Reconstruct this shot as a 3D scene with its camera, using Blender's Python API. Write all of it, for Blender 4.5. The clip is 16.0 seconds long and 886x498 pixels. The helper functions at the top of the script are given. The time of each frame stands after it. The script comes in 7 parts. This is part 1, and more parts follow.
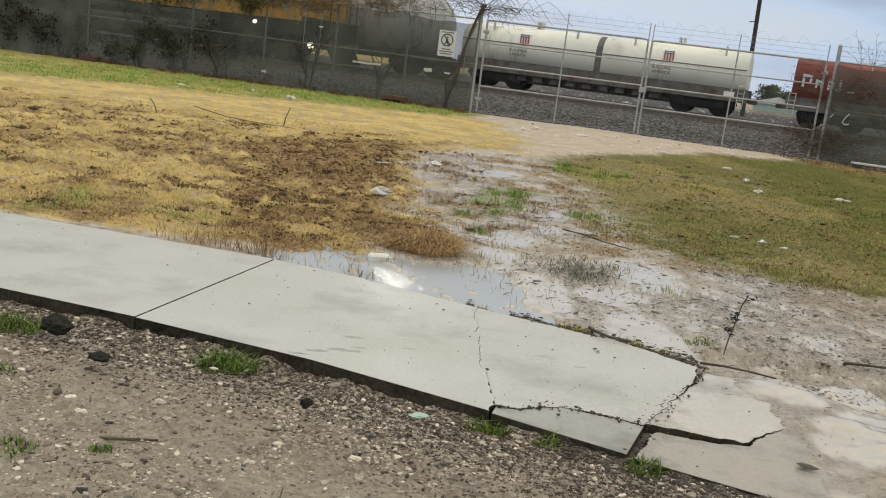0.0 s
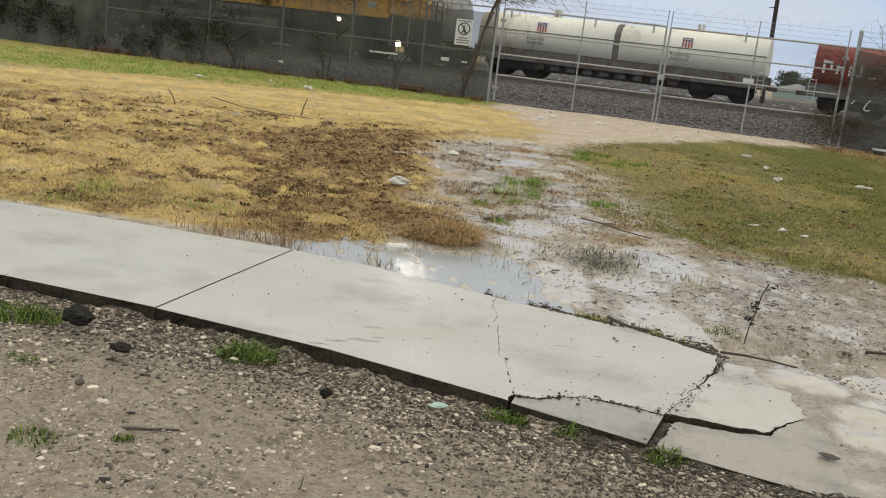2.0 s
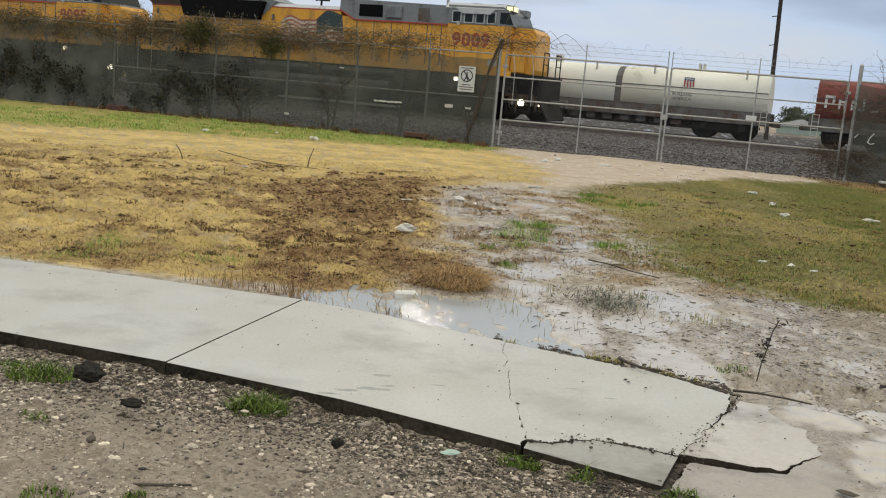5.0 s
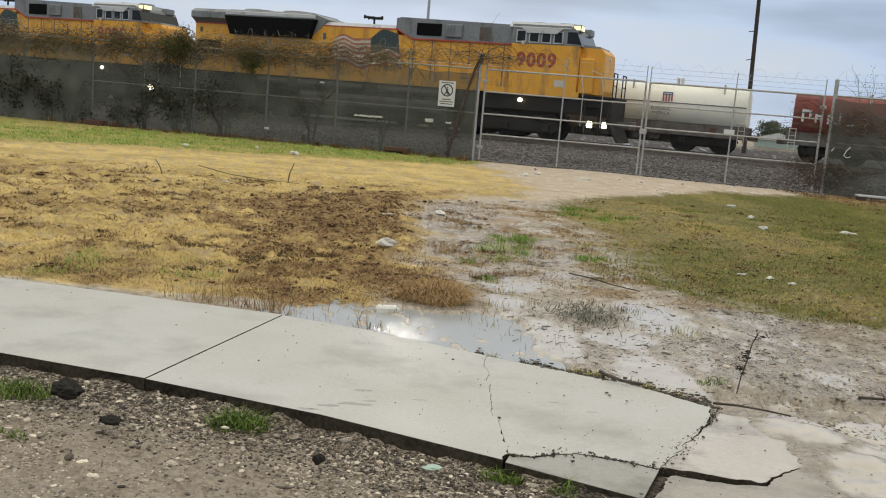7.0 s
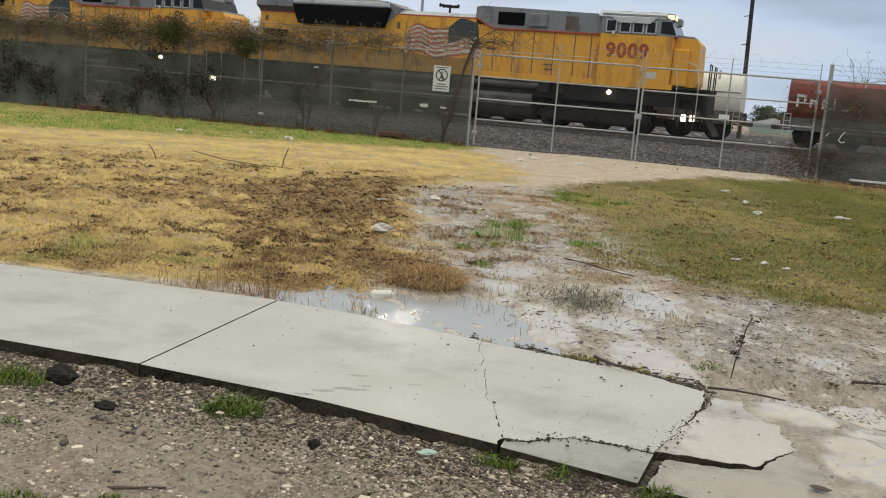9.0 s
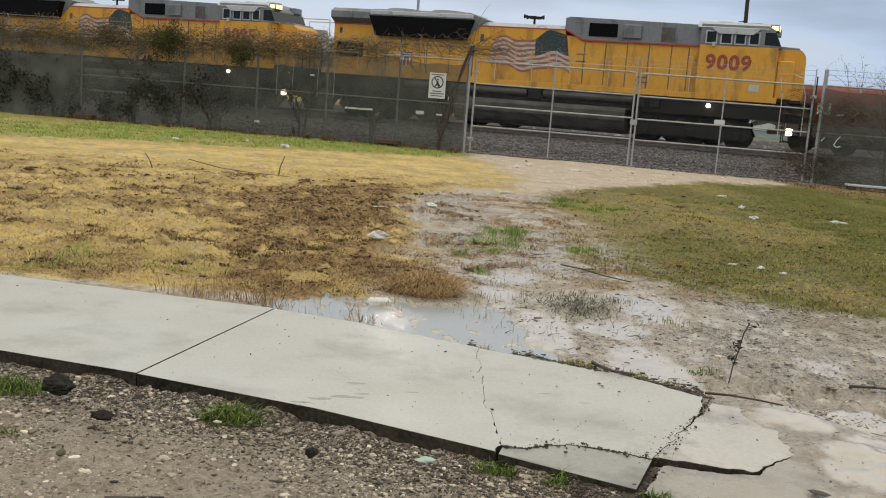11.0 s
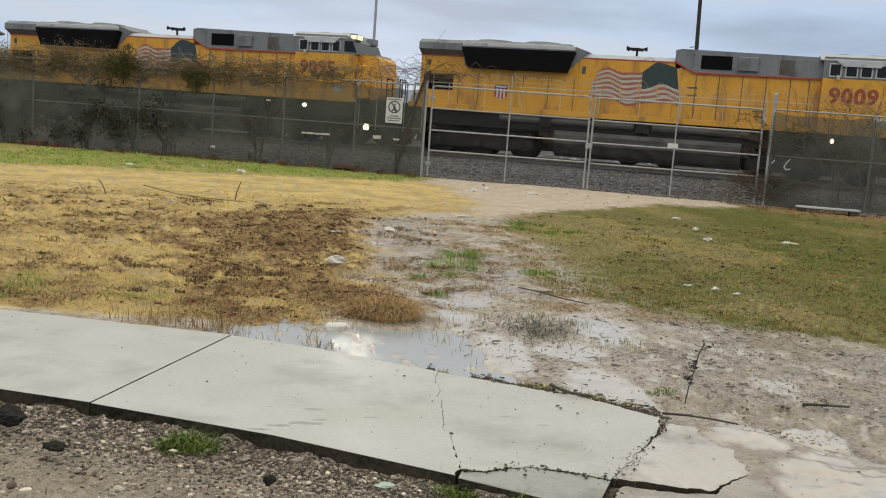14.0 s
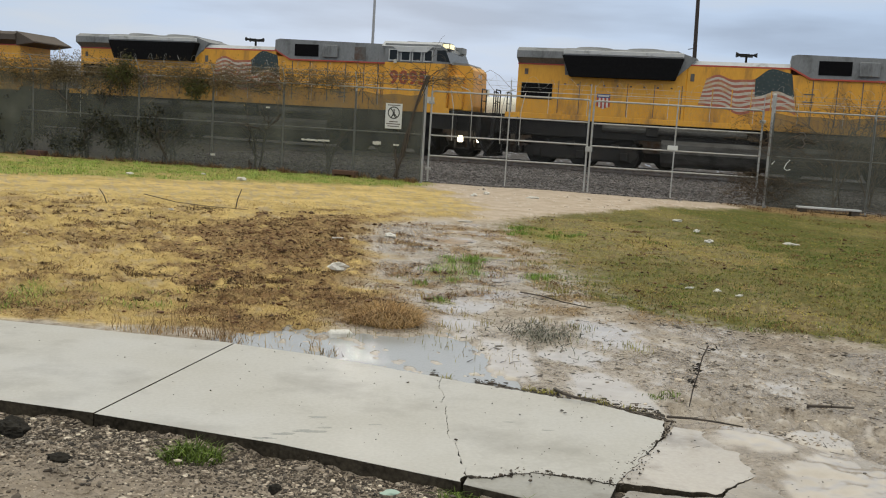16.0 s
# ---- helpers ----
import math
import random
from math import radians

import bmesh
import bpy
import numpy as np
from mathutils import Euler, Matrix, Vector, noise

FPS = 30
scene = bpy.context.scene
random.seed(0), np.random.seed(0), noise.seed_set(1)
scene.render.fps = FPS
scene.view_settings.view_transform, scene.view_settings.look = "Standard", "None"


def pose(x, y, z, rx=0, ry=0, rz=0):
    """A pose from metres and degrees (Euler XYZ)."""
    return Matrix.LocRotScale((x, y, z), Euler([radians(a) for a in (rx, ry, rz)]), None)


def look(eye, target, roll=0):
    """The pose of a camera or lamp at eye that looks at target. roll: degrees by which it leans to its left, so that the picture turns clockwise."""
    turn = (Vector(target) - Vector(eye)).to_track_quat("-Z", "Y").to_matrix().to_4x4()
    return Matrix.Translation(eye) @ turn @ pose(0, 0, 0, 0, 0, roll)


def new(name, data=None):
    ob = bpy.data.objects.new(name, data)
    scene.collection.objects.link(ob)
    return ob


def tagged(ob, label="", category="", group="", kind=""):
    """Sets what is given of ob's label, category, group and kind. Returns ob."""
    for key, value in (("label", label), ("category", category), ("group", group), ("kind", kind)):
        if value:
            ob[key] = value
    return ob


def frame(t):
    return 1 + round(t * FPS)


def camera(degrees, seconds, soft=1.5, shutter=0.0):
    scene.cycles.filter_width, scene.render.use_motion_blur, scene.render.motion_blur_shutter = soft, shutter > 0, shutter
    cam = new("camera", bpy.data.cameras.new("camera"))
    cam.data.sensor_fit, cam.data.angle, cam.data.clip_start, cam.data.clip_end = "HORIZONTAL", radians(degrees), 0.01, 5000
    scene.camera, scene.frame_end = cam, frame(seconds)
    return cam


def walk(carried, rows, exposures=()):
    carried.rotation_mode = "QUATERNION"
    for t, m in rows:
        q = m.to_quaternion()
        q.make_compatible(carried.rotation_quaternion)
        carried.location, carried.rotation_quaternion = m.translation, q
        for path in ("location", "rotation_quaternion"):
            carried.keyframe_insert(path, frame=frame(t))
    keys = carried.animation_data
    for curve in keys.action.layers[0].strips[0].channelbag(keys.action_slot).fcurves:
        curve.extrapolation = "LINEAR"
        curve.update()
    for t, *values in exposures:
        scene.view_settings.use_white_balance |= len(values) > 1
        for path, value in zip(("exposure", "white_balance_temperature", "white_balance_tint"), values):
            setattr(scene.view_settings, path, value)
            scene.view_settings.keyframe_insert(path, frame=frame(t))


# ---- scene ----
# ---- camera: hand-held from a parked car, eye at 1.32 m ----
cam = camera(50.0, 16.0, soft=1.1)
PATH = [
    (0.0, -0.010, 0.011, 1.311, 78.690, -7.070, 0.987),
    (0.5, -0.013, 0.012, 1.311, 78.571, -7.130, 1.188),
    (1.0, -0.011, 0.013, 1.309, 78.382, -6.918, 1.409),
    (1.5, -0.013, 0.013, 1.312, 78.159, -6.794, 1.698),
    (2.0, -0.014, 0.015, 1.312, 77.928, -6.622, 1.989),
    (2.5, -0.013, 0.012, 1.311, 77.854, -6.489, 2.249),
    (3.0, -0.015, 0.015, 1.310, 77.934, -6.245, 2.424),
    (3.5, -0.013, 0.015, 1.310, 78.346, -5.871, 2.580),
    (4.0, -0.014, 0.015, 1.312, 78.891, -5.417, 2.612),
    (4.5, -0.006, 0.005, 1.317, 79.848, -4.983, 2.526),
    (7.0, -0.005, -0.000, 1.320, 81.595, -4.781, 1.038),
    (7.5, -0.006, 0.003, 1.317, 81.452, -4.750, 0.927),
    (8.0, -0.004, 0.002, 1.318, 81.192, -4.758, 0.881),
    (8.5, -0.006, 0.007, 1.318, 80.957, -4.809, 0.747),
    (9.0, -0.005, 0.005, 1.318, 80.739, -4.785, 0.723),
    (11.5, -0.005, 0.006, 1.320, 81.585, -4.197, 0.187),
    (12.0, -0.003, -0.001, 1.322, 82.504, -4.168, -0.870),
    (12.5, 0.000, 0.000, 1.320, 83.050, -4.200, -1.700),
    (13.0, -0.001, 0.001, 1.321, 83.125, -4.209, -1.980),
    (13.5, -0.002, 0.004, 1.321, 83.001, -4.271, -2.140),
    (14.0, -0.002, -0.003, 1.320, 82.818, -4.257, -2.095),
    (14.5, -0.002, -0.000, 1.320, 82.628, -4.220, -1.968),
    (15.0, -0.003, 0.002, 1.317, 82.657, -4.160, -1.952),
    (15.5, -0.004, -0.001, 1.319, 82.770, -3.877, -2.188),
    (16.0, -0.008, 0.001, 1.325, 83.107, -3.549, -2.128),
]
walk(cam, [(r[0], pose(*r[1:])) for r in PATH])

# ---- light: low hazy sun ahead, broken cloud all over ----
SUN_AZ, SUN_EL = -2.4, 13.3            # degrees: from +y towards +x, above the horizon
SKY, CLOUD, SUN = 0.06, 1.0, 0.014


def build_light():
    w = bpy.data.worlds.new("sky")
    scene.world = w
    w.use_nodes = True
    nt = w.node_tree
    nt.nodes.clear()
    out = nt.nodes.new("ShaderNodeOutputWorld")
    sky = nt.nodes.new("ShaderNodeTexSky")
    sky.sky_type, sky.sun_disc = "NISHITA", False
    sky.sun_elevation, sky.sun_rotation = radians(SUN_EL), radians(SUN_AZ)
    sky.air_density, sky.dust_density = 1.0, 1.0
    b1 = nt.nodes.new("ShaderNodeBackground")
    b1.inputs["Strength"].default_value = SKY
    nt.links.new(sky.outputs[0], b1.inputs[0])
    tc = nt.nodes.new("ShaderNodeTexCoord")
    mp = nt.nodes.new("ShaderNodeMapping")
    mp.inputs["Scale"].default_value = (1.6, 1.6, 9.0)
    mp.inputs["Location"].default_value = (0.35, 0.0, 0.2)
    nt.links.new(tc.outputs["Generated"], mp.inputs[0])
    nz = nt.nodes.new("ShaderNodeTexNoise")
    nz.inputs["Scale"].default_value, nz.inputs["Detail"].default_value = 2.1, 7
    nz.inputs["Roughness"].default_value = 0.48
    nt.links.new(mp.outputs[0], nz.inputs["Vector"])
    cr = nt.nodes.new("ShaderNodeValToRGB")
    e = cr.color_ramp.elements
    e[0].position, e[0].color = 0.33, (0.40, 0.50, 0.66, 1)
    e[1].position, e[1].color = 0.72, (0.63, 0.70, 0.79, 1)
    m = e.new(0.52)
    m.color = (0.53, 0.665, 0.87, 1)
    nt.links.new(nz.outputs["Fac"], cr.inputs[0])
    # the cloud deck brightens and whitens towards the zenith
    sp = nt.nodes.new("ShaderNodeSeparateXYZ")
    nt.links.new(tc.outputs["Generated"], sp.inputs[0])
    up = nt.nodes.new("ShaderNodeMapRange")
    up.interpolation_type = "SMOOTHSTEP"
    up.inputs[1].default_value, up.inputs[2].default_value = 0.12, 0.55
    nt.links.new(sp.outputs["Z"], up.inputs[0])
    deck = nt.nodes.new("ShaderNodeMix")
    deck.data_type = "RGBA"
    deck.inputs["B"].default_value = (1.25, 1.22, 1.08, 1)
    nt.links.new(up.outputs[0], deck.inputs["Factor"])
    nt.links.new(cr.outputs[0], deck.inputs["A"])
    b2 = nt.nodes.new("ShaderNodeBackground")
    b2.inputs["Strength"].default_value = CLOUD
    nt.links.new(deck.outputs["Result"], b2.inputs[0])
    mix = nt.nodes.new("ShaderNodeMixShader")
    mix.inputs[0].default_value = 0.95
    nt.links.new(b1.outputs[0], mix.inputs[1])
    nt.links.new(b2.outputs[0], mix.inputs[2])
    nt.links.new(mix.outputs[0], out.inputs[0])
    lamp = bpy.data.lights.new("sun", "SUN")
    lamp.energy, lamp.angle, lamp.color = SUN, radians(0.5), (1.0, 0.90, 0.74)
    a, el = radians(SUN_AZ), radians(SUN_EL)
    d = Vector((math.sin(a) * math.cos(el), math.cos(a) * math.cos(el), math.sin(el)))
    s = new("sun", lamp)
    s.matrix_world = look(d * 100, (0, 0, 0))


build_light()
scene.view_settings.exposure = -0.08


# ---- materials ----
def mat(name, a, b=None, rough=0.6, rough2=None, metal=0.0, scale=8.0, fine=60.0, bump=0.0, dirt=None, dirt_amount=0.0,
        dirt_scale=1.5, streak=1.0, emit=None, strength=0.0, rand=0.0, spec=0.5):
    """Two tones mixed by coarse and fine noise, dirt patches, bump; rand: brightness spread from piece to piece."""
    m = bpy.data.materials.new(name)
    m.use_nodes = True
    nt = m.node_tree
    p = nt.nodes["Principled BSDF"]
    L = nt.links.new
    b = b or tuple(c * 0.75 for c in a)
    tc = nt.nodes.new("ShaderNodeTexCoord")
    mp = nt.nodes.new("ShaderNodeMapping")
    mp.inputs["Scale"].default_value = (1, 1, 1 / streak)
    L(tc.outputs["Object"], mp.inputs[0])
    n1 = nt.nodes.new("ShaderNodeTexNoise")
    n1.inputs["Scale"].default_value, n1.inputs["Detail"].default_value = scale, 6
    L(mp.outputs[0], n1.inputs["Vector"])
    n2 = nt.nodes.new("ShaderNodeTexNoise")
    n2.inputs["Scale"].default_value, n2.inputs["Detail"].default_value = fine, 4
    L(mp.outputs[0], n2.inputs["Vector"])
    add = nt.nodes.new("ShaderNodeMath")
    add.operation = "ADD"
    L(n1.outputs["Fac"], add.inputs[0])
    L(n2.outputs["Fac"], add.inputs[1])
    rng = nt.nodes.new("ShaderNodeMapRange")
    rng.inputs[1].default_value, rng.inputs[2].default_value = 0.72, 1.28
    L(add.outputs[0], rng.inputs[0])
    mix = nt.nodes.new("ShaderNodeMix")
    mix.data_type = "RGBA"
    mix.inputs["A"].default_value, mix.inputs["B"].default_value = (*a, 1), (*b, 1)
    L(rng.outputs[0], mix.inputs["Factor"])
    col = mix.outputs["Result"]
    if dirt:
        n3 = nt.nodes.new("ShaderNodeTexNoise")
        n3.inputs["Scale"].default_value, n3.inputs["Detail"].default_value = dirt_scale, 8
        n3.inputs["Roughness"].default_value = 0.65
        L(mp.outputs[0], n3.inputs["Vector"])
        r3 = nt.nodes.new("ShaderNodeMapRange")
        r3.inputs[1].default_value, r3.inputs[2].default_value = 0.62 - 0.35 * dirt_amount, 0.78 - 0.25 * dirt_amount
        L(n3.outputs["Fac"], r3.inputs[0])
        mx = nt.nodes.new("ShaderNodeMix")
        mx.data_type = "RGBA"
        mx.inputs["B"].default_value = (*dirt, 1)
        L(col, mx.inputs["A"])
        L(r3.outputs[0], mx.inputs["Factor"])
        col = mx.outputs["Result"]
    if rand:
        geo = nt.nodes.new("ShaderNodeNewGeometry")
        oi = nt.nodes.new("ShaderNodeObjectInfo")
        ad = nt.nodes.new("ShaderNodeMath")
        ad.operation = "ADD"
        L(geo.outputs["Random Per Island"], ad.inputs[0])
        L(oi.outputs["Random"], ad.inputs[1])
        fr = nt.nodes.new("ShaderNodeMath")
        fr.operation = "FRACT"
        L(ad.outputs[0], fr.inputs[0])
        rr = nt.nodes.new("ShaderNodeMapRange")
        rr.inputs[3].default_value, rr.inputs[4].default_value = 1 - rand, 1 + rand
        L(fr.outputs[0], rr.inputs[0])
        vm = nt.nodes.new("ShaderNodeVectorMath")
        vm.operation = "SCALE"
        L(col, vm.inputs[0])
        L(rr.outputs[0], vm.inputs["Scale"])
        col = vm.outputs[0]
    L(col, p.inputs["Base Color"])
    if rough2 is not None:
        r2 = nt.nodes.new("ShaderNodeMapRange")
        r2.inputs[1].default_value, r2.inputs[2].default_value = 0.35, 0.65
        r2.inputs[3].default_value, r2.inputs[4].default_value = rough, rough2
        L(n1.outputs["Fac"], r2.inputs[0])
        L(r2.outputs[0], p.inputs["Roughness"])
    else:
        p.inputs["Roughness"].default_value = rough
    p.inputs["Metallic"].default_value = metal
    p.inputs["Specular IOR Level"].default_value = spec
    if bump:
        bp = nt.nodes.new("ShaderNodeBump")
        bp.inputs["Strength"].default_value, bp.inputs["Distance"].default_value = bump, 0.01
        L(add.outputs[0], bp.inputs["Height"])
        L(bp.outputs[0], p.inputs["Normal"])
    if emit:
        p.inputs["Emission Color"].default_value = (*emit, 1)
        p.inputs["Emission Strength"].default_value = strength
    return m


RUST = (0.09, 0.045, 0.025)
GRIME = (0.07, 0.06, 0.05)
M_YELLOW = mat("armour_yellow_paint", (0.80, 0.40, 0.035), (0.70, 0.33, 0.03), 0.38, 0.55, scale=1.2, fine=14, dirt=(0.27, 0.14, 0.045), dirt_amount=0.28, dirt_scale=1.3, streak=3.5)
M_GREY = mat("harbour_grey_paint", (0.24, 0.25, 0.26), (0.17, 0.18, 0.19), 0.5, 0.65, scale=1.5, fine=18, dirt=(0.08, 0.08, 0.08), dirt_amount=0.2, streak=2.0)
M_ROOF = mat("pale_roof_paint", (0.60, 0.61, 0.62), (0.46, 0.47, 0.48), 0.5, scale=2, dirt=GRIME, dirt_amount=0.15)
M_BLACK = mat("sooty_black_steel", (0.016, 0.016, 0.017), (0.024, 0.022, 0.020), 0.6, 0.8, scale=5, dirt=(0.05, 0.038, 0.03), dirt_amount=0.15, spec=0.2)
M_GRILLE = mat("dark_radiator_grille", (0.005, 0.005, 0.006), (0.010, 0.010, 0.011), 0.8, scale=9, spec=0.08)
M_TANK = mat("grimy_fuel_tank_paint", (0.105, 0.10, 0.09), (0.05, 0.047, 0.042), 0.5, 0.7, scale=1.6, fine=20, dirt=(0.035, 0.03, 0.026), dirt_amount=0.45, streak=0.4)
M_RED = mat("faded_red_paint", (0.50, 0.07, 0.04), (0.40, 0.06, 0.04), 0.5, scale=6)
M_NUMBER = mat("weathered_red_lettering", (0.38, 0.075, 0.03), (0.30, 0.06, 0.03), 0.5, scale=6)
M_FLAGRED = mat("faded_flag_red", (0.42, 0.12, 0.075), (0.33, 0.11, 0.07), 0.55, scale=4, dirt=(0.55, 0.34, 0.16), dirt_amount=0.3, dirt_scale=2)
M_FLAGWHITE = mat("faded_flag_white", (0.60, 0.55, 0.48), (0.48, 0.42, 0.34), 0.55, scale=4, dirt=(0.50, 0.33, 0.15), dirt_amount=0.3, dirt_scale=2)
M_WHITE = mat("dirty_white_paint", (0.72, 0.71, 0.68), (0.58, 0.57, 0.54), 0.5, scale=5)
M_NAVY = mat("dark_blue_green_paint", (0.03, 0.055, 0.055), (0.02, 0.035, 0.04), 0.5, scale=6)
M_BLUE = mat("blue_paint", (0.05, 0.09, 0.26), (0.04, 0.07, 0.2), 0.5, scale=6)
M_GLASS = mat("dark_cab_glass", (0.008, 0.010, 0.010), (0.014, 0.017, 0.017), 0.15, scale=2, spec=0.25)
M_LAMP = mat("lit_lamp_glass", (0.9, 0.85, 0.7), rough=0.3, emit=(1.0, 0.86, 0.58), strength=9.0)
M_BOARD = mat("lit_number_board", (0.8, 0.7, 0.4), rough=0.4, emit=(1.0, 0.85, 0.45), strength=1.3)
M_RAILING = mat("pale_handrail_paint", (0.62, 0.60, 0.54), rough=0.5)
M_COIL = mat("cream_white_cover_paint", (0.88, 0.86, 0.76), (0.82, 0.80, 0.70), 0.45, 0.6, scale=0.9, fine=9, dirt=(0.33, 0.30, 0.22), dirt_amount=0.16, dirt_scale=0.9, streak=5.0)
M_CARSILL = mat("grimy_grey_car_steel", (0.16, 0.155, 0.15), (0.10, 0.095, 0.09), 0.65, 0.8, scale=3, dirt=RUST, dirt_amount=0.45, dirt_scale=2)
M_SILVER = mat("weathered_silver_tank", (0.40, 0.39, 0.39), (0.32, 0.31, 0.31), 0.45, 0.6, scale=1, dirt=(0.15, 0.13, 0.12), dirt_amount=0.35, streak=4)
M_OXIDE = mat("red_oxide_car_paint", (0.26, 0.05, 0.035), (0.19, 0.04, 0.03), 0.55, 0.7, scale=1.2, dirt=(0.07, 0.03, 0.025), dirt_amount=0.3, streak=3)
M_BROWN = mat("sooty_brown_hood_paint", (0.10, 0.075, 0.06), (0.07, 0.055, 0.045), 0.7, scale=2)
M_STEEL = mat("worn_rail_steel", (0.24, 0.22, 0.20), (0.16, 0.12, 0.10), 0.35, 0.6, metal=0.7, scale=6)
M_TIE = mat("creosote_tie_wood", (0.05, 0.04, 0.033), (0.08, 0.065, 0.05), 0.85, scale=9, fine=40, bump=0.4)
M_GALV = mat("galvanised_pipe", (0.46, 0.46, 0.45), (0.33, 0.33, 0.32), 0.42, 0.6, metal=0.55, scale=9, dirt=(0.2, 0.16, 0.12), dirt_amount=0.15)
M_WIRE = mat("galvanised_wire", (0.30, 0.30, 0.30), rough=0.45, metal=0.6)
M_BARK = mat("dark_bark", (0.055, 0.042, 0.032), (0.095, 0.075, 0.058), 0.9, scale=14, fine=70, bump=0.5)
M_VINE = mat("dry_brown_vine", (0.17, 0.125, 0.08), (0.10, 0.075, 0.05), 0.85, scale=5, rand=0.4, spec=0.12)
M_VLEAF = mat("withered_vine_leaf", (0.23, 0.175, 0.095), (0.13, 0.10, 0.055), 0.8, scale=3, rand=0.5, spec=0.12)
M_GLEAF = mat("dark_green_leaf", (0.045, 0.055, 0.018), (0.08, 0.075, 0.026), 0.7, scale=3, rand=0.45, spec=0.12)
M_CONC = mat("wet_pale_concrete", (0.53, 0.515, 0.48), (0.45, 0.435, 0.40), 0.30, 0.55, scale=1.1, fine=55, bump=0.08, dirt=(0.33, 0.315, 0.285), dirt_amount=0.30, dirt_scale=1.4)
M_CONC2 = mat("muddy_wet_concrete", (0.56, 0.515, 0.46), (0.48, 0.43, 0.375), 0.05, 0.26, scale=1.8, fine=60, bump=0.05, dirt=(0.24, 0.205, 0.165), dirt_amount=0.38, dirt_scale=2.2)
M_CONC3 = mat("mud_smeared_concrete", (0.31, 0.27, 0.22), (0.40, 0.355, 0.30), 0.10, 0.40, scale=2.2, fine=60, bump=0.15, dirt=(0.15, 0.125, 0.095), dirt_amount=0.42, dirt_scale=2.6)
M_CONC4 = mat("grimy_grey_concrete", (0.37, 0.36, 0.33), (0.29, 0.28, 0.25), 0.35, 0.6, scale=3, fine=60, bump=0.15, dirt=(0.20, 0.185, 0.16), dirt_amount=0.4, dirt_scale=3)
# Slab sides: damp stain, with the shade of the edge put into the colour.
M_EDGE = mat("damp_stained_shaded_slab_edge", (0.014, 0.012, 0.009), (0.068, 0.057, 0.042), 0.8, spec=0.1, scale=6, fine=50, bump=0.5)
M_STONE = mat("mixed_gravel_stone", (0.42, 0.355, 0.285), (0.25, 0.205, 0.16), 0.55, scale=30, rand=0.7)
M_PALE = mat("pale_limestone_chip", (0.72, 0.63, 0.51), (0.56, 0.49, 0.39), 0.6, scale=25, rand=0.3)
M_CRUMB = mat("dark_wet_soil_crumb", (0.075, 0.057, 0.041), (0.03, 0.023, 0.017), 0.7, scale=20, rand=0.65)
M_BALLAST = mat("grey_ballast_stone", (0.185, 0.168, 0.163), (0.095, 0.086, 0.084), 0.7, scale=20, rand=0.6)
M_TAN = mat("straw_grass", (0.68, 0.515, 0.22), (0.46, 0.34, 0.135), 0.75, scale=1.1, fine=9, rand=0.4, spec=0.12, dirt=(0.44, 0.32, 0.13), dirt_amount=0.55, dirt_scale=1.6)
M_DEAD = mat("dead_brown_weed", (0.40, 0.265, 0.135), (0.21, 0.125, 0.064), 0.85, scale=1.3, fine=11, rand=0.65, spec=0.12, dirt=(0.52, 0.39, 0.18), dirt_amount=0.5, dirt_scale=2.2)
M_WEED = mat("dark_rotten_weed", (0.24, 0.14, 0.065), (0.10, 0.06, 0.032), 0.85, scale=2, rand=0.7, spec=0.12)
M_GREEN = mat("green_grass", (0.40, 0.48, 0.13), (0.23, 0.33, 0.075), 0.6, scale=1.2, rand=0.45, spec=0.12, dirt=(0.52, 0.45, 0.16), dirt_amount=0.28, dirt_scale=0.8)
M_TUFT = mat("deep_green_weed", (0.18, 0.25, 0.05), (0.07, 0.11, 0.025), 0.6, scale=2, rand=0.6, spec=0.12)
M_PATCH = mat("fresh_green_grass", (0.25, 0.37, 0.08), (0.13, 0.22, 0.045), 0.6, scale=2, rand=0.5, spec=0.12)
M_OLIVE = mat("olive_grass", (0.36, 0.325, 0.075), (0.11, 0.125, 0.027), 0.7, scale=0.8, fine=4, rand=0.4, spec=0.12, dirt=(0.31, 0.215, 0.08), dirt_amount=0.55, dirt_scale=1.0)
M_YELLOWISH = mat("yellow_green_grass", (0.50, 0.42, 0.11), (0.30, 0.26, 0.06), 0.7, scale=1.5, fine=6, rand=0.35, spec=0.12)
M_LEAFBIT = mat("dark_red_brown_leaf", (0.15, 0.078, 0.04), (0.07, 0.038, 0.022), 0.7, scale=8, rand=0.6, spec=0.15)
M_TWIG = mat("wet_dark_twig", (0.045, 0.035, 0.028), (0.08, 0.062, 0.048), 0.6, scale=20, rand=0.4)
M_CLOD = mat("black_wet_clod", (0.02, 0.019, 0.017), (0.04, 0.036, 0.03), 0.8, scale=25, bump=0.6, spec=0.08)
M_PAPER = mat("dirty_white_litter", (0.76, 0.74, 0.69), (0.60, 0.58, 0.53), 0.7, scale=12)
M_MINT = mat("mint_green_litter", (0.42, 0.55, 0.48), (0.36, 0.48, 0.42), 0.6, scale=12)
M_SIGN = mat("white_sign_sheet", (0.66, 0.67, 0.66), (0.58, 0.59, 0.58), 0.45, scale=5)
M_INK = mat("black_sign_ink", (0.03, 0.03, 0.03), rough=0.5)
M_POLE = mat("weathered_wood_pole", (0.06, 0.045, 0.04), (0.035, 0.028, 0.025), 0.85, scale=3, streak=8)
M_MAST = mat("pale_steel_mast", (0.42, 0.43, 0.45), rough=0.5, metal=0.2)
